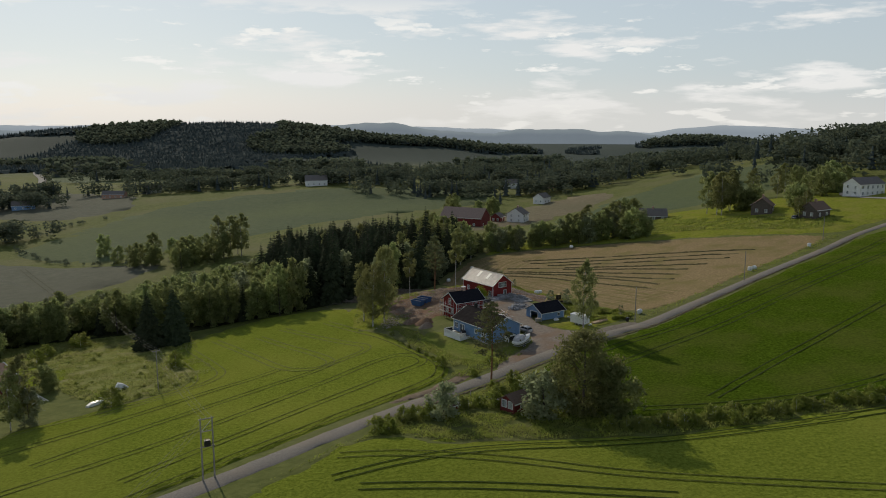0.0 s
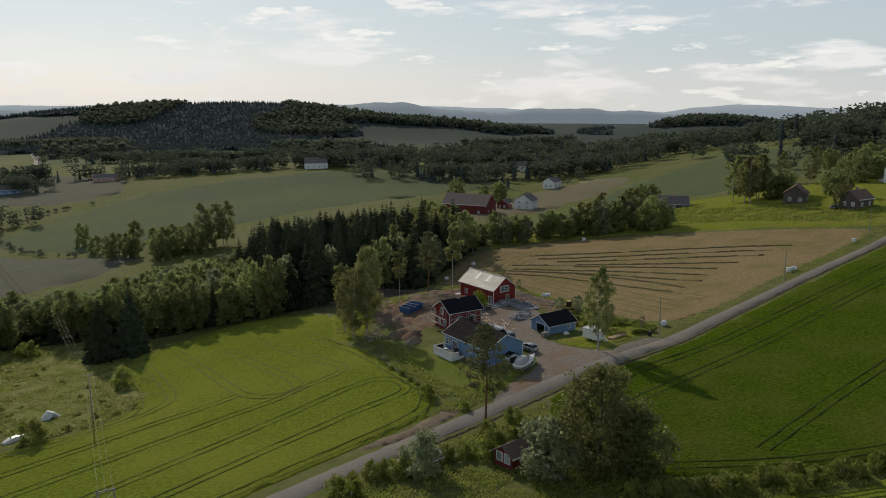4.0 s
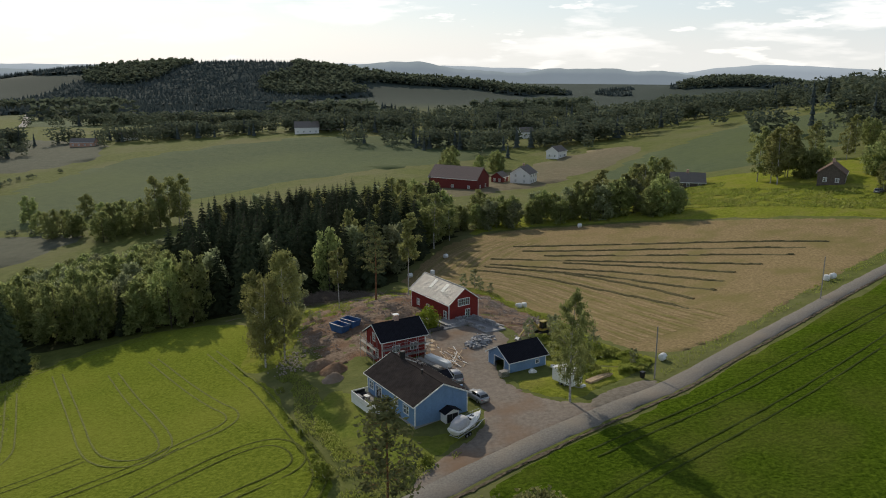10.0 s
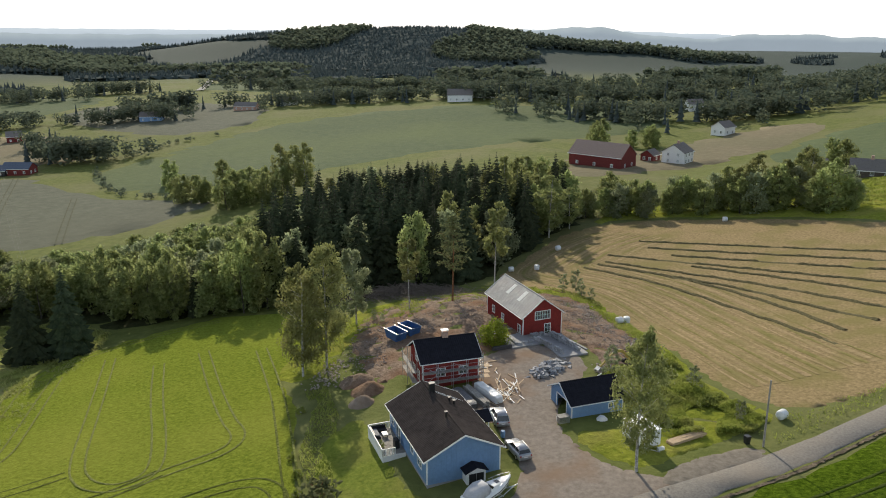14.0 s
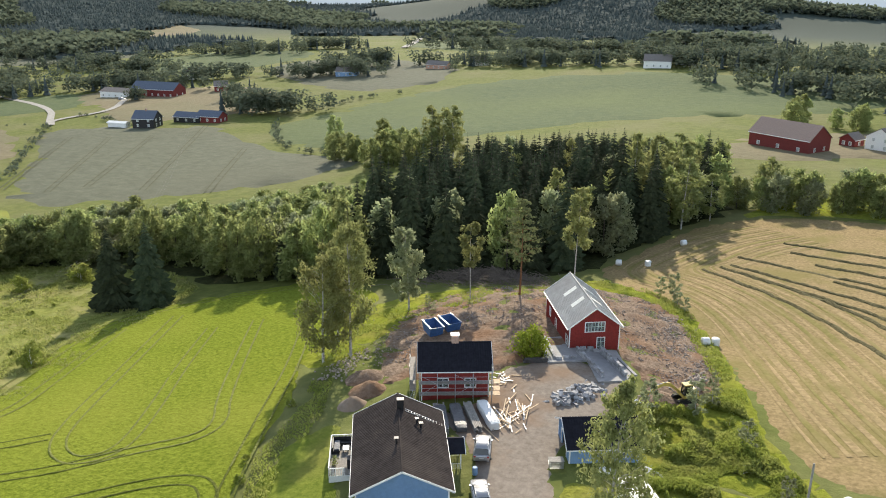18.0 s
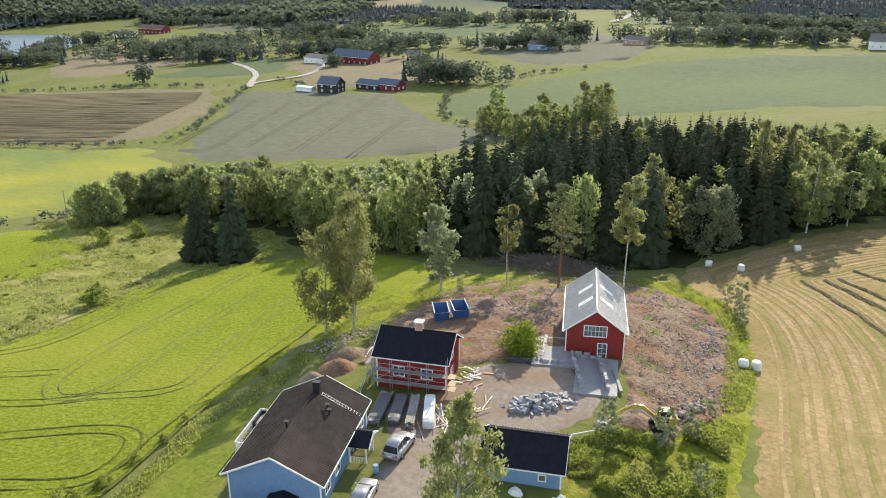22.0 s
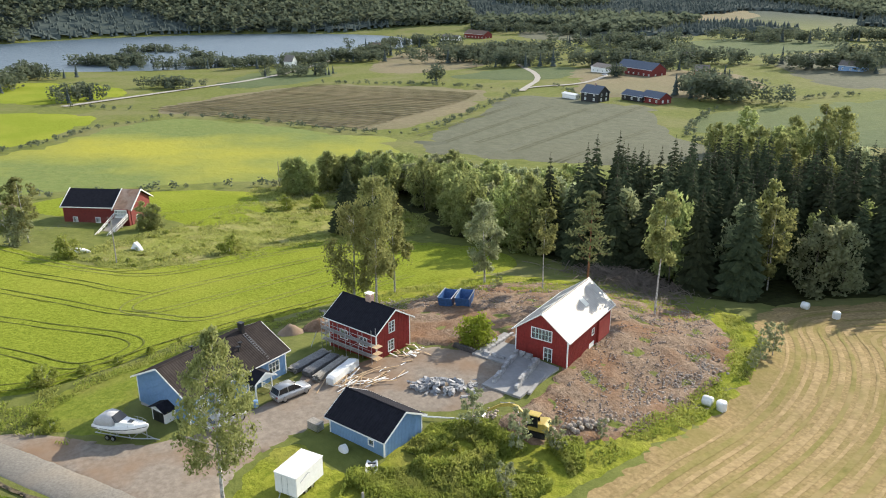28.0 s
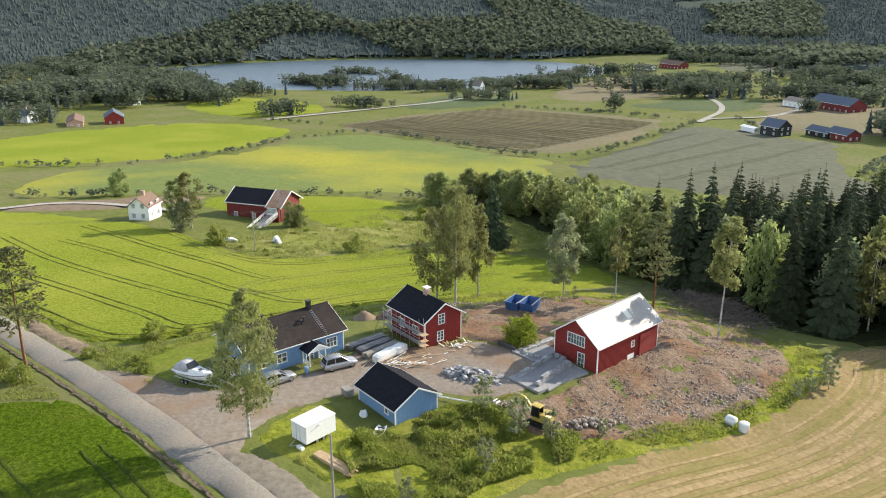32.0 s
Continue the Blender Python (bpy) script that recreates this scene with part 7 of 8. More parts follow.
part("house", loft([[(u, -w, 0.75), (u, w, 0.75), (u, w * 0.95, z), (u, -w * 0.95, z)] for u, w, z in ((-1.45, 0.75, 1.45), (-1.1, 0.92, 1.75), (0.2, 0.92, 1.55), (0.75, 0.9, 1.2))]), M_YELLOW, ex, "", 0.05)
cab2 = part("cab", joined([B(-0.35, 0.75, 0.05, 0.95, 1.25, 1.35)] + [rod((u, y, 1.2), (u * 0.85, y, 2.55), 0.05) for u in (-0.35, 0.75) for y in (0.1, 0.92)]), M_BLACK, ex)
part("cab_roof", B(-0.5, 0.8, 0.0, 1.0, 2.52, 2.64), M_YELLOW, cab2, "", 0.04)
part("cab_glass", joined([B(-0.3, 0.68, 0.1, 0.12, 1.35, 2.5), B(-0.3, 0.68, 0.9, 0.92, 1.35, 2.5), B(0.68, 0.7, 0.12, 0.9, 1.35, 2.5)]), M_CAR_GLASS, cab2)
part("boom", loft([[(u, -0.13, z - h), (u, 0.13, z - h), (u, 0.13, z + h), (u, -0.13, z + h)] for u, z, h in ((0.7, 1.2, 0.18), (2.2, 2.5, 0.24), (3.2, 2.7, 0.2), (4.4, 2.2, 0.14))]), M_YELLOW, ex)
part("arm", loft([[(u, -0.11, z - h), (u, 0.11, z - h), (u, 0.11, z + h), (u, -0.11, z + h)] for u, z, h in ((4.1, 2.4, 0.16), (5.2, 1.6, 0.16), (6.3, 0.8, 0.09))]), M_YELLOW, ex)
part("bucket", loft([[(6.0, y, 0.0), (6.9, y, 0.0), (7.0, y, 0.5), (6.5, y, 0.85), (6.0, y, 0.6)] for y in (-0.45, 0.45)]), M_STEEL, ex, "worn steel bucket", 0.03)
part("ram", joined([rod((1.0, 0.0, 0.95), (2.4, 0.0, 2.1), 0.06), rod((2.6, 0, 2.95), (4.2, 0, 2.65), 0.05)]), M_STEEL, ex)

# ---- yard clutter ----
for x, y, a in ((-13.6, 159.8, 140), (-11.7, 161.7, 143)):
    sk = thing("skip", x, y, a, "open blue steel waste skip on the bare yard", "skip", float(height(x, y)) + 0.3, "waste skips")
    sk.scale = (1.12, 1.12, 1.2)
    for s in (-1, 1):
        part("side_panel", loft([[(-1.3, s * 0.9, 0.15), (1.1, s * 0.9, 0.15), (1.6, s * 0.98, 1.35), (-1.75, s * 0.98, 1.35)], [(-1.3, s * 0.84, 0.15), (1.1, s * 0.84, 0.15), (1.6, s * 0.92, 1.35), (-1.75, s * 0.92, 1.35)]]), M_SKIP, sk)
    part("end_panel", loft([[(-1.3, -0.84, 0.15), (-1.3, 0.84, 0.15), (-1.75, 0.92, 1.35), (-1.75, -0.92, 1.35)], [(-1.24, -0.84, 0.15), (-1.24, 0.84, 0.15), (-1.69, 0.92, 1.35), (-1.69, -0.92, 1.35)]]), M_SKIP, sk)
    part("end_panel", loft([[(1.1, -0.84, 0.15), (1.1, 0.84, 0.15), (1.6, 0.92, 1.35), (1.6, -0.92, 1.35)], [(1.04, -0.84, 0.15), (1.04, 0.84, 0.15), (1.54, 0.92, 1.35), (1.54, -0.92, 1.35)]]), M_SKIP, sk)
    part("base", B(-1.3, 1.1, -0.84, 0.84, 0.1, 0.16), M_SKIP, sk)
    part("rim", joined([B(-1.8, 1.65, s * 0.95 - 0.06, s * 0.95 + 0.06, 1.35, 1.43) for s in (-1, 1)]), M_STEEL, sk)
    part("skid", joined([B(-1.2, 1.0, s * 0.6 - 0.06, s * 0.6 + 0.06, 0.0, 0.1) for s in (-1, 1)]), M_BLACK, sk)
    part("label_plate", B(1.62, 1.66, -0.3, 0.3, 0.85, 1.15), M_WHITE, sk)

rp = np.random.default_rng(21)
pile = thing("stone_block_pile", 13.1, 148.0, 62, "heap of cut grey stone blocks on the yard", "stone pile", -0.02)
block_me = None
for i in range(110):
    u, w = rp.normal(0, 2.4), rp.normal(0, 1.1)
    if abs(u) > 4.8 or abs(w) > 2.2:
        continue
    lift = max(0.0, 0.75 * (1 - (u / 4.5) ** 2) * (1 - (w / 2.2) ** 2)) * rp.uniform(0, 1.2)
    if block_me is None:
        first = part("block", B(-0.42, 0.42, -0.2, 0.2, -0.18, 0.18), M_STONE, pile, "", 0.025)
        block_me = first.data
        ob = first
    else:
        ob = new("block", block_me)
        ob.parent = pile
    ob.location = (u, w, 0.16 + lift)
    ob.rotation_euler = (rp.normal(0, 0.35), rp.normal(0, 0.3), rp.uniform(0, 3.14))
    ob.scale = (rp.uniform(0.7, 1.35), rp.uniform(0.7, 1.2), rp.uniform(0.8, 1.2))
slab_line = [(2.6, 161.2), (6.9, 154.6), (11.4, 157.6), (14.6, 152.4), (18.6, 155.4), (13.8, 163.2), (10.0, 160.9), (7.2, 165.0)]
slab_z = [float(height(x, y)) + 0.3 for x, y in slab_line]
n_ = len(slab_line)
slab = mesh_object("patio", [(x, y, z) for (x, y), z in zip(slab_line, slab_z)] + [(x, y, z - 0.5) for (x, y), z in zip(slab_line, slab_z)],
                   [tuple(range(n_))] + [(k, k + n_, (k + 1) % n_ + n_, (k + 1) % n_) for k in range(n_)], M_CONCRETE)
tagged(slab, "grey concrete slab in front of the barn", "slab", kind="structure")
ring = thing("stone_wall", 0, 0, 0, "low half-built walls of cut grey stone blocks", "stone wall", 0.0)
for (ax, ay), (bx, by), rows_ in (((14.8, 153.9), (9.3, 159.7), 2), ((9.3, 159.7), (11.9, 161.4), 2), ((11.9, 161.4), (17.2, 155.6), 3), ((7.4, 156.0), (3.6, 162.0), 1), ((7.4, 156.0), (9.9, 157.8), 1)):
    d = Vector((bx - ax, by - ay))
    k = int(d.length / 0.85)
    for r in range(rows_):
        for i in range(k):
            if r == rows_ - 1 and rows_ > 1 and rp.uniform() < 0.3:
                continue
            p = Vector((ax, ay)) + d * ((i + 0.5 + 0.25 * (r % 2)) / k)
            ob = new("block", block_me)
            ob.parent = ring
            ob.location = (p.x, p.y, float(height(p.x, p.y)) + 0.42 + 0.36 * r)
            ob.rotation_euler = (0, rp.normal(0, 0.02), math.atan2(d.y, d.x) + rp.normal(0, 0.05))
            ob.scale = (rp.uniform(0.92, 1.02), 1.0, 1.0)
kerb = thing("kerb_beam", 16.6, 158.6, -48, "pale concrete beam lying beside the slab", "beam", float(height(16.6, 158.6)) + 0.2)
part("beam", B(-2.6, 2.6, -0.2, 0.2, 0.0, 0.25), M_CONCRETE, kerb, "", 0.03)
bed = thing("planter_wall", 5.2, 154.2, 30, "low dark block wall in front of the green bush", "garden wall", float(height(5.2, 154.2)) + 0.1)
for r in range(2):
    for i in range(4):
        part("wall_block", B(-1.6 + 0.8 * i + 0.15 * r, -0.82 + 0.8 * i + 0.15 * r, -0.22, 0.22, 0.31 * r, 0.3 + 0.31 * r), M_DARK_BLOCK, bed, "", 0.02)

for i, (x, y, w, hgt, mat, lab) in enumerate(((0.9, 135.3, 1.5, 0.7, M_TARP, "stack of boards under a dark tarpaulin"), (2.6, 136.3, 1.4, 0.8, M_TARP, "low stack of boards under a dark tarpaulin"), (4.2, 137.2, 1.2, 0.9, M_GREY_WOOD, "stack of weathered grey boards"), (5.6, 138.2, 1.25, 1.1, M_FOIL, "timber pack wrapped in white foil"))):
    pk = thing("timber_pack", x, y, -57 + 3 * i, lab, "timber pack", float(height(x, y)) + 0.1)
    if mat is M_GREY_WOOD or i == 0:
        for r in range(5):
            part("board_layer", joined([B(-3.0 + rp.uniform(-0.3, 0.3), 3.0 + rp.uniform(-0.3, 0.3), -w / 2 + 0.2 * k, -w / 2 + 0.2 * k + 0.17, 0.12 + r * hgt / 6, 0.12 + r * hgt / 6 + 0.05) for k in range(int(w / 0.2))]), M_GREY_WOOD, pk)["kind"] = "stuff"
    if mat is not M_GREY_WOOD:
        part("wrapping", loft([[(u, -w / 2 * s, 0.1), (u, w / 2 * s, 0.1), (u, w / 2 * s * 0.95, hgt * t), (u, 0.1, hgt * t * 1.06), (u, -w / 2 * s * 0.93, hgt * t)] for u, s, t in ((-2.9, 0.85, 0.8), (-2.2, 1.0, 1.02), (-1.0, 1.02, 0.95), (0.2, 0.97, 1.05), (1.4, 1.03, 0.96), (2.4, 1.0, 1.0), (2.9, 0.85, 0.85))]), mat, pk, "", 0.04)
    for u in (-2.2, 0.0, 2.2):
        part("bearer", B(u - 0.06, u + 0.06, -w / 2, w / 2, -0.02, 0.1), M_WOOD, pk)
scrap = thing("scrap_wood", 8.0, 140.6, 0, "loose heap of pale off-cut boards", "scrap wood", float(height(8, 140.6)) + 0.12)
for i in range(46):
    l = rp.uniform(0.5, 2.2)
    part("off_cut", B(-l, l, -0.06, 0.06, 0, 0.04), M_WOOD if i % 3 else M_WHITE, scrap)
    o = scrap.children[-1]
    o.location, o.rotation_euler = (rp.normal(0, 1.3), rp.normal(0, 1.8), rp.uniform(0.02, 0.35)), (0, rp.normal(0, 0.06), radians(120) + rp.normal(0, 0.5))
scrap2 = thing("scrap_wood", 3.2, 147.6, 0, "pale splinters and rubble beside the red house", "scrap wood", float(height(3.2, 147.6)) + 0.1)
for i in range(30):
    l = rp.uniform(0.15, 0.8)
    part("off_cut", B(-l, l, -0.08, 0.08, 0, 0.05), M_WOOD if i % 2 else M_WHITE, scrap2)
    o = scrap2.children[-1]
    o.location, o.rotation_euler = (rp.normal(0, 1.2), rp.normal(0, 1.2), rp.uniform(0.02, 0.2)), (0, 0, rp.uniform(0, 3))
planks = thing("plank_stack", 31.5, 130.7, 40.5, "stack of fresh yellow planks on bearers", "plank stack", float(height(31.5, 130.7)) + 0.05)
for r in range(4):
    for k in range(5):
        part("plank", B(-2.9 + rp.uniform(-0.15, 0.2), 2.7 + rp.uniform(-0.3, 0.3), -0.55 + 0.22 * k, -0.345 + 0.22 * k, 0.12 + 0.09 * r, 0.2 + 0.09 * r), M_WOOD, planks)
for u in (-2, 0, 2):
    part("bearer", B(u - 0.06, u + 0.06, -0.6, 0.6, 0.0, 0.12), M_WOOD, planks)
part("loose_plank", B(-0.9, 1.0, -0.1, 0.06, 0.484, 0.53), M_WOOD, planks)
crate = thing("crate", 16.3, 132.3, 31, "grey slatted metal crate beside the garage", "crate", float(height(16.3, 132.3)) + 0.08)
for k in range(6):
    part("slat", joined([B(-0.75, 0.75, y - 0.02, y + 0.02, 0.05 + 0.14 * k, 0.14 + 0.14 * k) for y in (-0.45, 0.45)] + [B(x - 0.02, x + 0.02, -0.43, 0.43, 0.05 + 0.14 * k, 0.14 + 0.14 * k) for x in (-0.73, 0.73)]), M_STEEL, crate)
part("lid", B(-0.8, 0.8, -0.5, 0.5, 0.9, 0.95), M_GREY_WOOD, crate)
ding = thing("dinghy", 25.6, 135.6, -20, "small grey rowing dinghy lying in the weeds", "dinghy", float(height(25.6, 135.6)))
part("hull", loft([[(u, -w, 0.45), (u, 0, 0.08), (u, w, 0.45), (u, w * 0.88, 0.46), (u, 0, 0.16), (u, -w * 0.88, 0.46)] for u, w in ((-1.3, 0.5), (-0.5, 0.62), (0.5, 0.58), (1.5, 0.08))]), M_FOIL, ding)
part("thwart", joined([B(u - 0.12, u + 0.12, -0.5, 0.5, 0.36, 0.4) for u in (-0.8, 0.2)]), M_BLACK, ding)
bag = thing("covered_load", 21.2, 134.0, 10, "crumpled white tarpaulin bundle by the garage wall", "bundle", float(height(21.2, 134)))
part("tarpaulin", loft([[(u, -w, 0), (u, w, 0), (u, w * 0.7, z), (u, -w * 0.6, z * 0.9)] for u, w, z in ((-0.7, 0.3, 0.25), (-0.2, 0.5, 0.6), (0.3, 0.45, 0.5), (0.7, 0.2, 0.2))]), M_FOIL, bag, "", 0.04)
barrel = thing("barrel", 9.2, 127.2, 0, "blue plastic barrels by the porch", "barrel", float(height(9.2, 127.2)) + 0.08)
part("barrel_body", tube([(0, 0, 0), (0, 0, 0.1), (0, 0, 0.8), (0, 0, 0.9)], [0.24, 0.29, 0.29, 0.24], 12), M_BLUE, barrel)
pipe = thing("white_pipe", 19.6, 145.3, 0, "long white pipe lying in the grass", "pipe", 0.0)
part("pipe", rod((-1.6, -2.6, float(height(18, 142.7)) + 0.35), (1.2, 2.8, float(height(20.8, 148.1)) + 0.35), 0.09, 8), M_WHITE, pipe)


def heap(name, x, y, r, tall, material, label, category, seed):
    rng2 = np.random.default_rng(seed)
    v, f = [(0, 0, tall)], []
    for i in range(1, 6):
        for k in range(14):
            a, q = 2 * math.pi * k / 14, r * i / 5
            v.append((q * math.cos(a) * rng2.uniform(0.9, 1.1), q * math.sin(a) * rng2.uniform(0.9, 1.1), tall * (0.5 + 0.5 * math.cos(math.pi * i / 5)) * rng2.uniform(0.85, 1.1) - (0.4 if i == 5 else 0)))
    f += [(0, 1 + k, 1 + (k + 1) % 14) for k in range(14)]
    f += [(1 + i * 14 + k, 1 + (i + 1) * 14 + k, 1 + (i + 1) * 14 + (k + 1) % 14, 1 + i * 14 + (k + 1) % 14) for i in range(4) for k in range(14)]
    ob = mesh_object(name, v, f, material, smooth=True)
    ob.location = (x, y, float(height(x, y)))
    return tagged(ob, label, category)


heap("gravel_mound", -11.6, 135.4, 2.2, 1.3, M_YARD, "pale heap of gravel beside the house", "heap", 1)
heap("dirt_mound", -11.8, 139.6, 2.9, 1.5, M_DIRT, "brown heap of dug earth", "heap", 2)
heap("dirt_mound", -14.5, 143.5, 3.2, 1.2, M_DIRT, "low brown heap of dug earth", "heap", 3)
heap("dirt_mound", 22.5, 153.0, 2.4, 0.7, M_DIRT, "reddish heap of earth by the excavator", "heap", 4)

rock_shape = None


def rock_template(seed=3):
    rng2 = np.random.default_rng(seed)
    bm = bmesh.new()
    bmesh.ops.create_icosphere(bm, subdivisions=1, radius=0.5)
    for q in bm.verts:
        q.co *= rng2.uniform(0.75, 1.15)
        q.co.z *= 0.7
    v = [tuple(q.co) for q in bm.verts]
    f = [tuple(q.index for q in p.verts) for p in bm.faces]
    bm.free()
    return v, f


ROCK = rock_template()
# rocks heaped by the excavator and along the bank: single parts of one heap
rocks = thing("rock_heap", 25.2, 159.6, 0, "heap of rounded grey field stones", "rock heap")
rock_me = None
for i in range(70):
    if rock_me is None:
        ob = part("rock", ROCK, M_ROCK, rocks, "", 0.0, True)
        rock_me = ob.data
    else:
        ob = new("rock", rock_me)
        ob.parent = rocks
    u, w = rp.normal(0, 0.45), rp.normal(0, 1.7)
    ob.location = (u, w, 0.3 + max(0, 0.6 - 0.3 * abs(u) - 0.2 * abs(w)) * rp.uniform(0.2, 1.2))
    ob.rotation_euler, s = (rp.uniform(0, 3), rp.uniform(0, 3), rp.uniform(0, 3)), rp.uniform(0.35, 0.8)
    ob.scale = (s, s, s)
bank = []
while len(bank) < 9000:
    x, y = rp.uniform(-24, 29), rp.uniform(146, 200)
    if inside([(13, 168), (20, 159), (27, 156), (28, 164), (24, 176), (19, 185), (10, 193), (0, 198), (-10, 196), (-18, 187), (-23, 176), (-23, 165), (-22, 156), (-16, 147), (-12, 148), (-14, 158), (-4, 166), (3, 174), (8, 172)], [x], [y])[0] and noise.noise((x * 0.25, y * 0.25, 4.0)) > rp.uniform(-0.6, 0.3):
        bank.append((x, y))
scatter("rubble", ROCK, bank, rp.uniform(0.08, 1, len(bank)) ** 2.6 * 0.3 + 0.06, M_ROCK, "grey rubble and stones over the bare earth", "rubble", 6, 0.25)
edge_rocks = [(24.5 - 9.5 * u + rp.normal(0, 1.2), 166 + 20 * u + rp.normal(0, 1.6)) for u in rp.uniform(0, 1, 420)] + [(-21 + rp.normal(0, 1.4), 142 + rp.uniform(0, 12)) for _ in range(220)] + [(20.5 + rp.normal(0, 0.5), 148.5 + rp.uniform(0, 3.5)) for _ in range(50)]
scatter("boulders", ROCK, edge_rocks, rp.uniform(0.12, 0.46, len(edge_rocks)), M_ROCK, "dark grey boulders along the edge of the bank", "boulders", 7, 0.2)

# felled branches at the edge of the wood
M_BRUSH = surf("dead_branch", (0.10, 0.08, 0.065), (0.25, 0.21, 0.175), 3.0, bump=0.5)
sticks = []
for i in range(1300):
    x, y = -24 + rp.normal(0, 7.0), 199 + rp.normal(0, 3.6)
    z = float(height(x, y)) + rp.uniform(0.05, 1.7) * max(0.12, 1 - ((x + 24) / 13) ** 2 - ((y - 199) / 7) ** 2)
    a, l, dip = radians(-35) + rp.normal(0, 0.5), rp.uniform(0.8, 3.4), rp.normal(0, 0.10)
    d = Vector((math.cos(a) * l, math.sin(a) * l, dip * l))
    bend = Vector((rp.normal(0, 0.15), rp.normal(0, 0.15), 0.1)) * l
    r = rp.uniform(0.02, 0.08)
    mid = Vector((x, y, z))
    sticks.append(tube([tuple(mid - d), tuple(mid + bend), tuple(mid + d)], [r, r * 0.75, r * 0.35], 4))
tagged(mesh_object("brushwood", *joined(sticks), M_BRUSH), "brown heap of felled branches at the edge of the wood", "brushwood", kind="stuff")

# ---- bales, windrows and tractor lines ----
def bale(x, y, turn, standing=False):
    b = thing("hay_bale", x, y, turn, "white foil-wrapped hay bale on the stubble", "hay bale", group="wrapped bales")
    prof = [(0.0, 0.52), (0.06, 0.6), (0.2, 0.64), (1.0, 0.64), (1.14, 0.6), (1.2, 0.52)]
    v, f = [], []
    for h, r in prof:
        for k in range(18):
            a = 2 * math.pi * k / 18
            rr = r * (1 + 0.015 * math.sin(3 * a + h * 5))
            v.append((rr * math.cos(a), rr * math.sin(a), h) if standing else (h - 0.6, rr * math.cos(a), 0.63 + rr * math.sin(a)))
    f = [(i * 18 + k, i * 18 + (k + 1) % 18, (i + 1) * 18 + (k + 1) % 18, (i + 1) * 18 + k) for i in range(5) for k in range(18)] + [tuple(range(18))[::-1], tuple(range(90, 108))]
    part("foil", (v, f), M_FOIL, b, "", 0.0, True)
    return b


for x, y, a, st in ((-1.6, 219.3, 20, False), (4.4, 219.7, 70, True), (8.2, 235.6, 40, False), (50.9, 258.7, 10, False), (23.4, 178.2, 30, False), (24.7, 179.2, 60, True), (43.9, 138.6, 50, False), (87.3, 171.9, 30, True), (88.9, 172.6, 30, False), (118.5, 197.5, 20, True)):
    bale(x, y, a, st)


def windrow(line, seed):
    rng2 = np.random.default_rng(seed)
    pts = [p.xy for p in smoothed([(*p, 0) for p in line], 0.7, closed=False)]
    v, f = [], []
    for i, p in enumerate(pts):
        d = (pts[min(i + 1, len(pts) - 1)] - pts[max(i - 1, 0)]).normalized()
        s = Vector((d.y, -d.x))
        gap = 0.25 if noise.noise((p.x * 0.12, p.y * 0.12, seed)) < -0.28 else 1.0
        for k, h in ((-0.55, -0.05), (-0.3, 0.2), (0.0, 0.3), (0.3, 0.18), (0.55, -0.05)):
            q = p + s * (k * rng2.uniform(0.75, 1.2) + 0.15 * math.sin(i * 0.5))
            v.append((q.x, q.y, float(height(q.x, q.y)) + 0.06 + h * gap * rng2.uniform(0.6, 1.3)))
        if i:
            f += [((i - 1) * 5 + k, (i - 1) * 5 + k + 1, i * 5 + k + 1, i * 5 + k) for k in range(4)]
    return tagged(mesh_object("windrow", v, f, M_WINDROW), "long ridge of raked hay across the stubble", "windrow", "windrows")


for i, line in enumerate(([(28.2, 240.3), (50, 232), (80, 216), (102.5, 202.7)], [(30.2, 233.6), (54.7, 222.6), (76, 210.8), (95.5, 199.9)], [(35.3, 225.7), (54, 216.5), (74.4, 204.4), (90.4, 194.8)], [(20.7, 228.4), (43, 216.6), (57.5, 207), (81, 190.2)],
                          [(39.1, 216.1), (58.2, 202), (73.5, 186.5)], [(20.2, 222.7), (36, 212), (51.3, 200.6), (69, 181)], [(23.9, 216.8), (46.5, 200), (56, 186.6), (65.4, 175.4)], [(18.6, 221.1), (41, 203.5), (53.8, 184.3), (59.3, 171.5)], [(15.5, 219), (35.4, 200.8), (48.7, 180.2), (56.7, 165.3)])):
    windrow(line, i)

# pale swaths where the hay lay, following the field's edge
M_SWATH = surf("pale_swath", (0.215, 0.158, 0.08), (0.40, 0.30, 0.16), 1.1, bump=0.06, patch=(0.22, 0.18, 0.075), patch_scale=0.2, patch_amount=0.8)
M_REGROWTH = surf("green_regrowth", (0.155, 0.14, 0.045), (0.25, 0.21, 0.08), 1.1, bump=0.06, patch=(0.28, 0.215, 0.105), patch_scale=0.15, patch_amount=0.9)
rim = [Vector(p) for p in ((41, 148), (35.5, 159), (28.5, 177), (22, 190), (13, 201), (2, 209), (-1, 218), (3, 230), (9, 244), (20, 256))]
for i in range(17):
    ln = []
    for k_, p in enumerate(rim):
        d = (rim[min(k_ + 1, len(rim) - 1)] - rim[max(k_ - 1, 0)]).normalized()
        q = p + Vector((d.y, -d.x)) * (0.4 + 1.4 * i)
        if not ln or (q - Vector(ln[-1])).dot(d) > 1.0:
            ln.append((q.x, q.y))
    tagged(ribbon("swath", ln, (0.45, 0.8, 0.6, 1.0)[i % 4], (M_SWATH, M_REGROWTH, M_SWATH, M_SWATH, M_REGROWTH)[i % 5], 0.09, 0.9, 0.025, 0.012, i + 3), "strip of paler stubble left by the mower", "swath", "mown swaths", "structure")

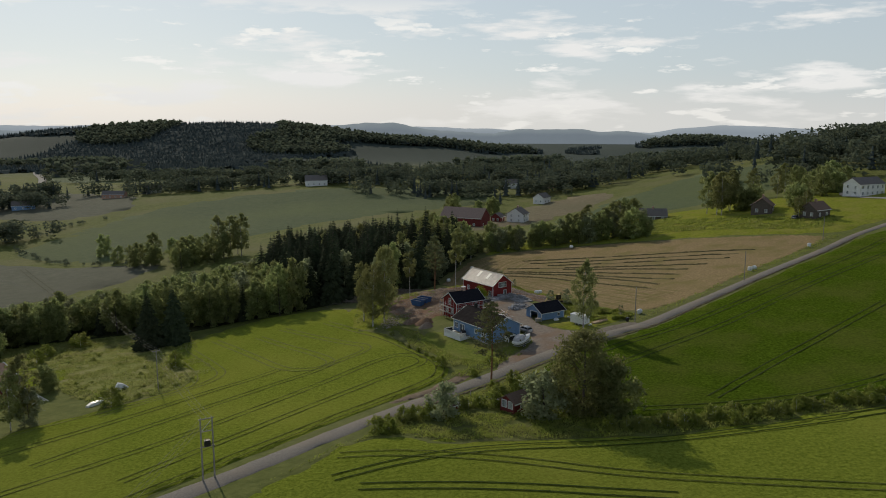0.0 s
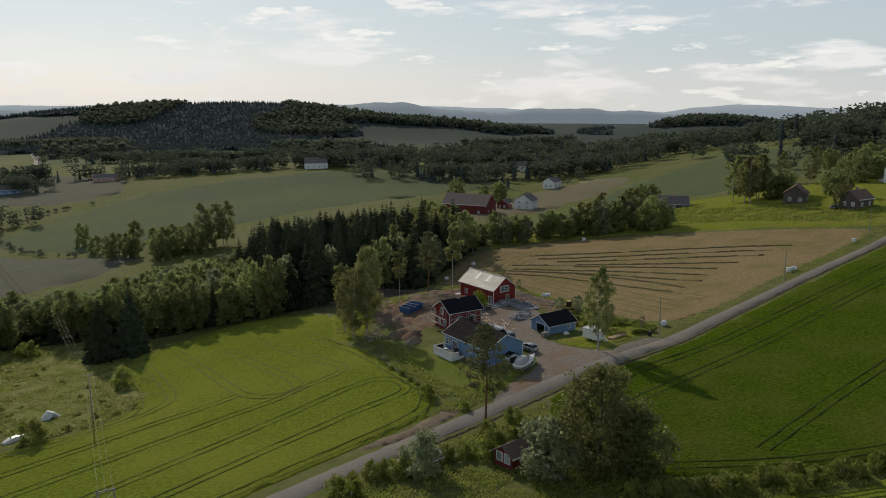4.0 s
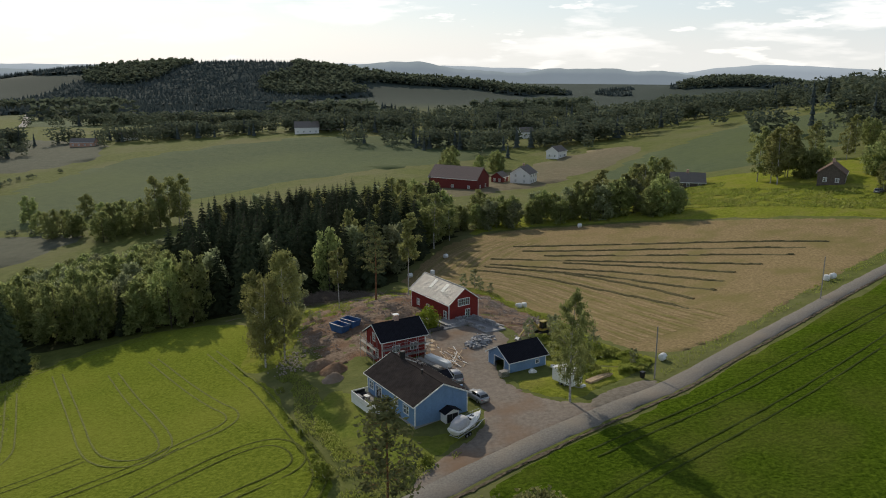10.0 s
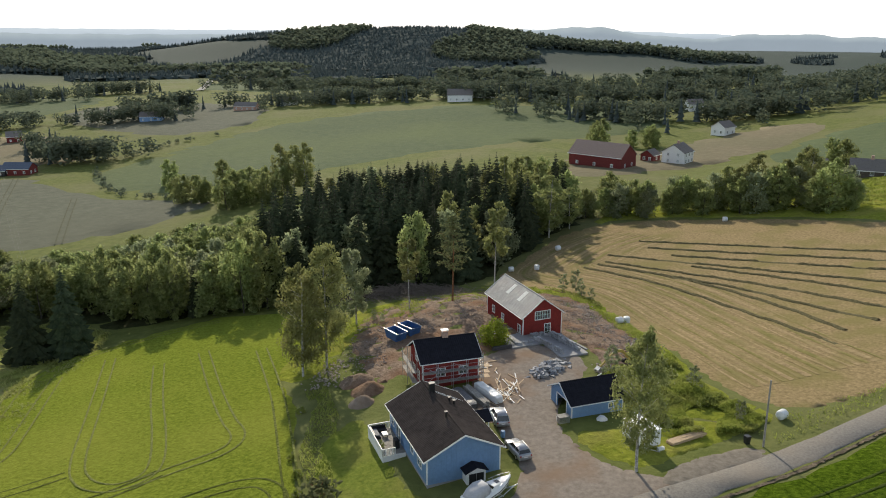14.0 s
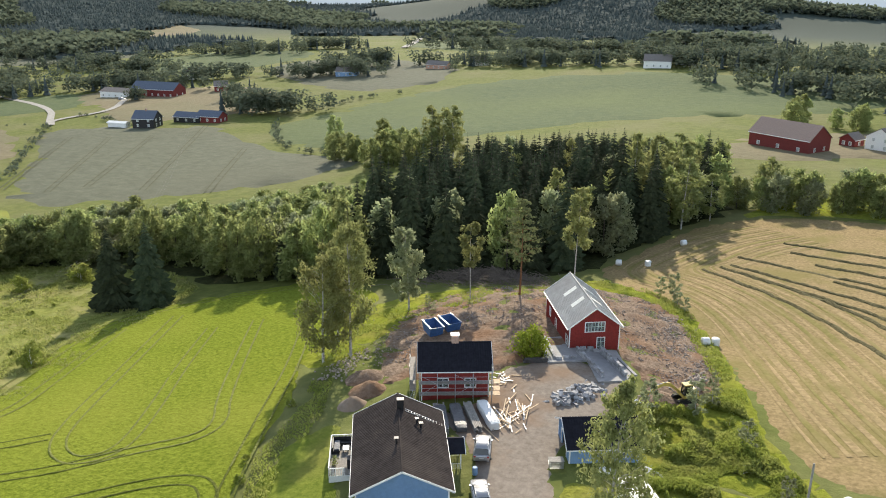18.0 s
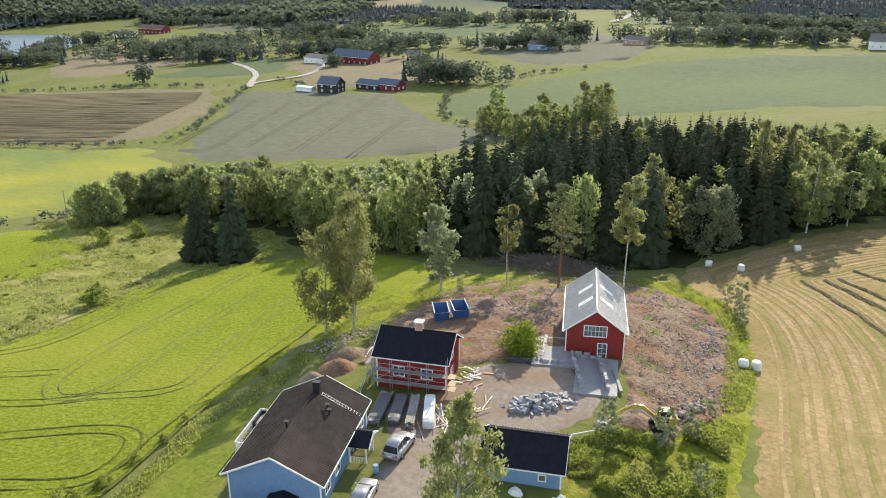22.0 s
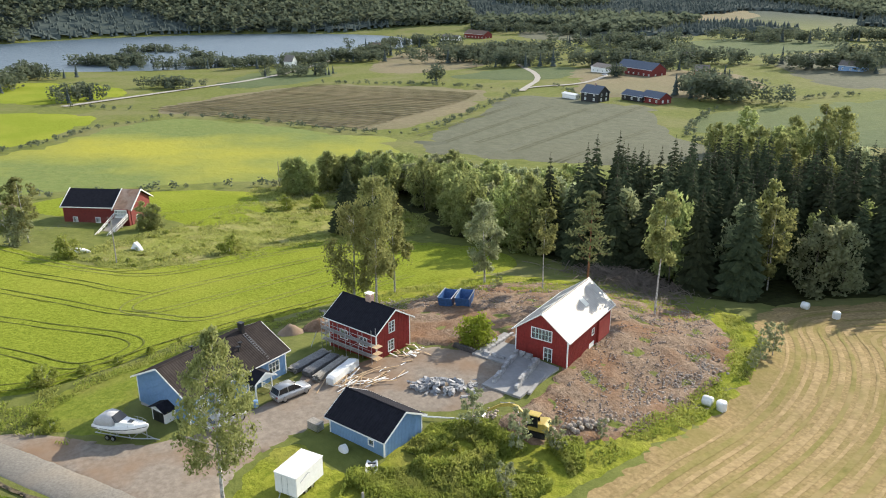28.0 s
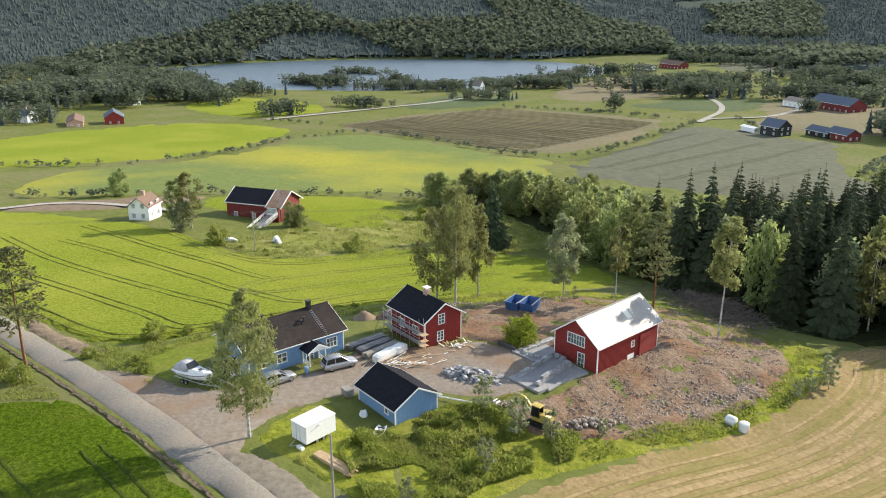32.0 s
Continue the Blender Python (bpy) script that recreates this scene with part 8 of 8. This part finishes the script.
M_TRAM = surf("tractor_line", (0.055, 0.07, 0.014), (0.15, 0.165, 0.034), 2.5, bump=0.9)
M_TRAM_DEEP = surf("deep_track", (0.03, 0.046, 0.007), (0.06, 0.082, 0.013), 1.5, bump=0.5)
M_TRAM_GRAIN = surf("grain_track", (0.085, 0.09, 0.055), (0.125, 0.125, 0.08), 0.5, bump=0.3)
M_TRAM_PALE = surf("flattened_line", (0.11, 0.125, 0.035), (0.24, 0.25, 0.075), 2.5, bump=0.9)


def tramline(line, pale=False, gap=1.9, w=0.26):
    base = [p.xy for p in smoothed([(*p, 0) for p in line], 2.0, closed=False)]
    for s in (-1, 1):
        pts = []
        for i, p in enumerate(base):
            d = (base[min(i + 1, len(base) - 1)] - base[max(i - 1, 0)]).normalized()
            pts.append(p + Vector((d.y, -d.x)) * s * gap / 2)
        tagged(ribbon("tractor_line", [tuple(p) for p in pts], w, M_TRAM_GRAIN if pale == "grain" else M_TRAM_DEEP if pale == "deep" else M_TRAM_PALE if pale else M_TRAM, 0.40, 0.8, 0.02, 0.015, int(abs(line[0][0]) * 10)), "wheel track pressed through the standing grain", "wheel track", kind="structure")


for line, pale in (([(-76.4, 154.5), (-63.8, 129.9), (-60, 121.5), (-61.5, 115.5), (-66, 110), (-80, 96)], True), ([(-72.1, 164.4), (-55.5, 135.5), (-47.2, 120.4), (-42.7, 115.5), (-37.5, 113.8), (-34.4, 116.4), (-34.8, 120.5), (-41.1, 131), (-48.5, 142.2), (-58.6, 159.5)], True),
                   ([(-52.5, 164.9), (-40.4, 146.2), (-31.3, 132.9), (-26.7, 127.9), (-26.2, 123.5), (-32.1, 118.6), (-36.5, 113.2)], True), ([(-39.9, 163.1), (-28.7, 144.1), (-22.3, 131.7), (-16.3, 119.5)], True),
                   ([(-97.4, 69.5), (-73.8, 92), (-59.4, 107.2), (-52.6, 111.8), (-46.6, 117.7)], False), ([(-81, 69.2), (-69, 83.3), (-49.5, 102.2), (-43.4, 107.4), (-37, 112.3), (-33.1, 118)], False),
                   ([(-84.4, 55.9), (-63.6, 71.3), (-51.4, 83.6), (-39.3, 96.8), (-31.8, 105), (-25.4, 112.5), (-19.3, 116.1), (-15.1, 113.9), (-12.9, 109.5), (-14.4, 106), (-20.8, 101.5), (-33.9, 87.6), (-45.1, 75.4), (-62, 58)], False),
                   ([(-62, 48), (-33, 74.5), (-20.5, 86.4), (-11, 96.2), (-9.3, 103.1), (-10.8, 109.1), (-14.5, 115.8), (-20, 127), (-26, 139)], False), ([(-98, 84), (-87.6, 93.5), (-74, 104), (-66, 112), (-66, 120), (-74, 137), (-81, 150), (-82, 162), (-72, 178), (-60, 186)], True),
                   ([(25.5, 105), (44.4, 118), (67, 135.4), (103, 161.5), (143, 194)], False), ([(22.5, 92), (38.2, 104), (62, 122), (90, 144), (140, 181)], False), ([(38, 73), (47.3, 81), (62.3, 93.8), (99, 122)], False), ([(24, 70), (40, 68.6), (62, 71), (100, 88), (150, 130)], False),
                   ([(-28, 58.5), (-18.8, 57.6), (-1.5, 52.5), (14, 45.7), (29, 41.4), (48, 36)], False), ([(-28.1, 50.5), (-18.8, 54), (-5.4, 57), (20, 55.6), (44, 58.2), (80, 63)], False), ([(-24, 47), (-18.7, 46.4), (-2.4, 44), (20, 38.2)], False)):
    deep = line[0][0] > 14 or (line[0][1] < 56 and line[0][0] > -40)
    tramline(line, "deep" if deep else pale, 1.9, 0.36 if deep else 0.3)
for line in ([(-182, 255), (-219, 306), (-270, 379)], [(-207, 252), (-237, 293), (-275, 347)], [(-157, 261), (-178, 293), (-205, 335)], [(-233, 236), (-268, 275), (-312, 328)], [(-213, 240), (-247, 280), (-292, 335)]):
    tramline(line, "grain", 2.2, 0.5)
for j in range(27):
    i = j / 3
    a = Vector((-395 - 10 * i, 135 + 13 * i))
    b = Vector((-262 - 12 * i, 218 + 14 * i)) if i < 6 else Vector((-334 - 9 * (i - 6), 302 + 7 * (i - 6)))
    tagged(ribbon("hay_row", [tuple(a), tuple((a + b) / 2), tuple(b)], 1.4, M_WINDROW, 0.75, 8.0, 0.3, 0.15, j), "distant row of raked hay", "hay row", "far hay rows", "structure")

# bare edges and grass round the road and yard

M_RUT = surf("worn_track", (0.15, 0.13, 0.105), (0.25, 0.22, 0.18), 1.5, bump=0.03)
M_EDGE = surf("ditch_earth", (0.06, 0.05, 0.035), (0.19, 0.155, 0.11), 1.8, bump=0.3)
way = smoothed([(*p, 0) for p in ROAD if -30 < p[0] < 140], 2.0, closed=False)
edge = []
for i, p in enumerate(way):
    d = (way[min(i + 1, len(way) - 1)] - way[max(i - 1, 0)]).normalized()
    off = 3.0 - 1.0 * min(1.0, max(0.0, (p.x - 20) / 60))
    edge.append((p.x + d.y * off, p.y - d.x * off))
tagged(ribbon("road_edge", edge, 0.5, M_EDGE, 0.12, 1.0, 0.12, 0.0, 7), "bare brown earth edge between road and grain", "road edge", kind="structure")
drape("field_entrance", [(-20, 82), (-12, 87), (-6, 93), (-3, 97), (-5, 100), (-8, 96), (-14, 89), (-21, 84)], M_PLOUGH, 0.16, 1.2, 0.2, 0.04, "bare brown field entrance beside the road", "bare ground")
drape("field_entrance", [(27, 118.5), (31, 119.5), (37, 124.8), (41.5, 129), (39.5, 130.8), (33, 127), (28.5, 122.5)], M_RUT, 0.11, 1.0, 0.2, 0.03, "gravel pull-in by the box trailer", "bare ground")
drape("lawn", [(-7, 106), (-1, 103), (3, 104), (7, 109), (10, 113), (7.5, 114.5), (3, 112.8), (-1.5, 117), (-6, 124), (-9.5, 131), (-13, 130), (-14, 121), (-10, 112)], M_LAWN, 0.055, 1.5, 0.2, 0.04, "dry green lawn beside the blue house", "lawn")
drape("lawn", [(22.5, 123.5), (27, 122), (31, 127), (37, 132), (39, 135), (33, 138), (27, 134), (22, 131.5), (18, 130.5), (18.5, 127)], M_VERGE, 0.09, 1.2, 0.2, 0.05, "green grass round the box trailer", "lawn")
drape("rough_grass", [(20.5, 143.5), (25, 134), (33, 138), (40, 135), (44, 139), (38, 146), (33, 157), (27, 176), (20, 189), (11, 199), (-2, 207), (-8, 202), (-1, 199), (10, 194), (18, 185), (23, 174), (27, 164), (28, 154), (23, 150)], M_VERGE, 0.11, 1.5, 0.3, 0.25, "tall rough grass between yard and hay field", "rough grass")
drape("rough_grass", [(-22, 163), (-9, 177), (1, 190), (0, 197), (-10, 196), (-20, 190), (-32, 180), (-36, 168), (-33, 150), (-26, 145), (-22, 150)], M_VERGE, 0.09, 1.5, 0.4, 0.15, "patchy green slope below the birches", "rough grass")

# ---- poles and wires ----
def pole(x, y, tall, label, arms=1, r=0.13):
    p = thing("utility_pole", x, y, 35, label, "utility pole")
    part("post", tube([(0, 0, -0.3), (0, 0, tall)], [r, r * 0.75], 8), M_GREY_WOOD, p)
    for k in range(arms):
        a = part("crossarm", B(-0.9, 0.9, -0.05, 0.05, tall - 0.35 - 0.5 * k, tall - 0.23 - 0.5 * k), M_GREY_WOOD, p)
        for u in (-0.8, 0.0, 0.8):
            part("insulator", tube([(u, 0, tall - 0.23 - 0.5 * k), (u, 0, tall - 0.05 - 0.5 * k)], [0.05, 0.04], 6), M_CONCRETE, a)
    return p


pole(40.4, 130.6, 8.8, "grey wooden utility pole beside the road", 0)
pole(80.9, 160.8, 8.6, "wooden utility pole at the edge of the hay field", 0)
pole(126, 203, 8.6, "wooden utility pole farther up the road", 0)
pole(-72.7, 113.0, 9.6, "wooden power pole at the field edge", 1)
pole(-115, 196, 10.0, "wooden power pole before the wood", 1)
pole(-119, 200, 10.0, "wooden power pole beside its pair", 1)
pole(-150, 160, 8.0, "thin pole at the far edge of the meadow", 0)
hp = thing("transformer_pole", -47.6, 55.4, 28, "twin-legged wooden power pole with a small transformer", "utility pole")
for s in (-0.9, 0.9):
    part("post", tube([(s, 0, -0.3), (s, 0, 10.0)], [0.14, 0.11], 8), M_GREY_WOOD, hp)
for z, l in ((9.9, 1.15), (7.9, 1.0), (5.4, 1.15)):
    a = part("crossarm", B(-l, l, -0.06, 0.06, z, z + 0.14), M_GREY_WOOD, hp)
    for u in (-0.8, 0.0, 0.8):
        part("insulator", tube([(u, 0, z + 0.14), (u, 0, z + 0.38)], [0.05, 0.035], 6), M_CONCRETE, a)
tf = part("transformer", B(-0.45, 0.45, -0.35, 0.35, 5.56, 6.5), M_BLACK, hp, "dark transformer box", 0.05)
for u in (-0.25, 0, 0.25):
    part("bushing", tube([(u, 0, 6.5), (u, 0, 6.8)], [0.05, 0.04], 6), M_BRICK, tf)
part("brace", rod((-0.9, 0, 7.9), (0.9, 0, 9.8), 0.03), M_STEEL, hp)
M_WIRE = flat("wire", (0.12, 0.12, 0.12), 0.6, 0.3)


def wire(a, b, sag, label):
    A, C = Vector(a), Vector(b)
    pts = [tuple(A.lerp(C, k / 14) - Vector((0, 0, sag * 4 * (k / 14) * (1 - k / 14)))) for k in range(15)]
    w = tagged(mesh_object("power_line", *tube(pts, [0.011] * 15, 4), M_WIRE), label, "power line", "power lines")
    return w


za, zb, zc, zd = float(height(-47.6, 55.4)), float(height(-72.7, 113.0)), float(height(-115, 196)), float(height(-280, 380))
for u in (-0.8, 0.0, 0.8):
    wire((-47.6 + u * 0.88, 55.4 + u * 0.47, za + 10.2), (-72.7 + u * 0.8, 113.0 + u * 0.5, zb + 9.5), 0.9, "power line between the wooden poles")
    wire((-72.7 + u * 0.8, 113.0 + u * 0.5, zb + 9.5), (-117 + u, 198 + u * 0.5, zc + 9.8), 1.8, "power line running to the wood")
    wire((-117 + u, 198 + u * 0.5, zc + 9.8), (-280 + u * 2, 380, zd + 8), 4.0, "power line over the valley fields")
    wire((-47.6 + u * 0.88, 55.4 + u * 0.47, za + 10.2), (-60 + u, -20, float(height(-60, -20)) + 10), 1.2, "power line towards the road")
# small things by the road and farms
shed = farm_house("shed", 2.6, 74.5, 40, 4.4, 3.4, 2.1, 1.1, M_DARK_RED, M_BROWN_ROOF, "small old red shed hidden by the willow", "shed", 1, 1, False)
hut2 = farm_house("shed", -9.0, 75.0, 40, 1.8, 1.4, 1.5, 0.4, M_DARK_RED, M_BROWN_ROOF, "little red roadside hut", "shed", 0, 1, False)
tent = thing("tarpaulin_heap", -82.5, 117.2, 30, "heap under a white tarpaulin in the meadow", "heap")
part("tarpaulin", loft([[(u, -w, 0), (u, w, 0), (u, w * 0.4, z), (u, -w * 0.4, z)] for u, w, z in ((-1.6, 0.8, 0.5), (-0.5, 1.2, 1.7), (0.6, 1.0, 1.3), (1.7, 0.6, 0.4))]), M_FOIL, tent)
upt = thing("rowing_boat", -84.0, 106.0, 60, "upturned pale rowing boat in the grass", "rowing boat")
part("hull", loft([[(u, -w, 0), (u, w, 0), (u, w * 0.6, z), (u, -w * 0.6, z)] for u, w, z in ((-2.2, 0.5, 0.4), (-0.8, 0.85, 0.7), (0.8, 0.8, 0.65), (2.3, 0.1, 0.35))]), M_GELCOAT, upt)
for x, y, a, m, lab in ((136, 243, 40, M_GREY_CAR, "dark car parked by the red cabin"), (-112, 88, 30, M_SILVER, "pale car parked by the white farmhouse"), (-403, 440, 20, M_SILVER, "pale car on the far farmyard")):
    car(x, y, a, m, lab)
for i in range(4):
    x, y = -9.0 + 3.0 * i, 83.0 + 2.7 * i
    fp = thing("fence_post", x + 1.2, y - 2.2, 0, "short weathered wooden fence post by the road", "fence post", group="roadside posts")
    part("post", tube([(0, 0, -0.2), (0, 0, 1.1)], [0.07, 0.06], 6), M_GREY_WOOD, fp)
bin_ = thing("waste_bin", 38.6, 131.2, 30, "dark wheeled waste bin beside the pole", "waste bin")
part("bin_body", loft([[(-w, -w, z), (w, -w, z), (w, w, z), (-w, w, z)] for w, z in ((0.26, 0.05), (0.33, 1.0))]), M_BLACK, bin_)
part("bin_lid", B(-0.36, 0.36, -0.36, 0.36, 1.0, 1.07), M_BLACK, bin_, "", 0.02)
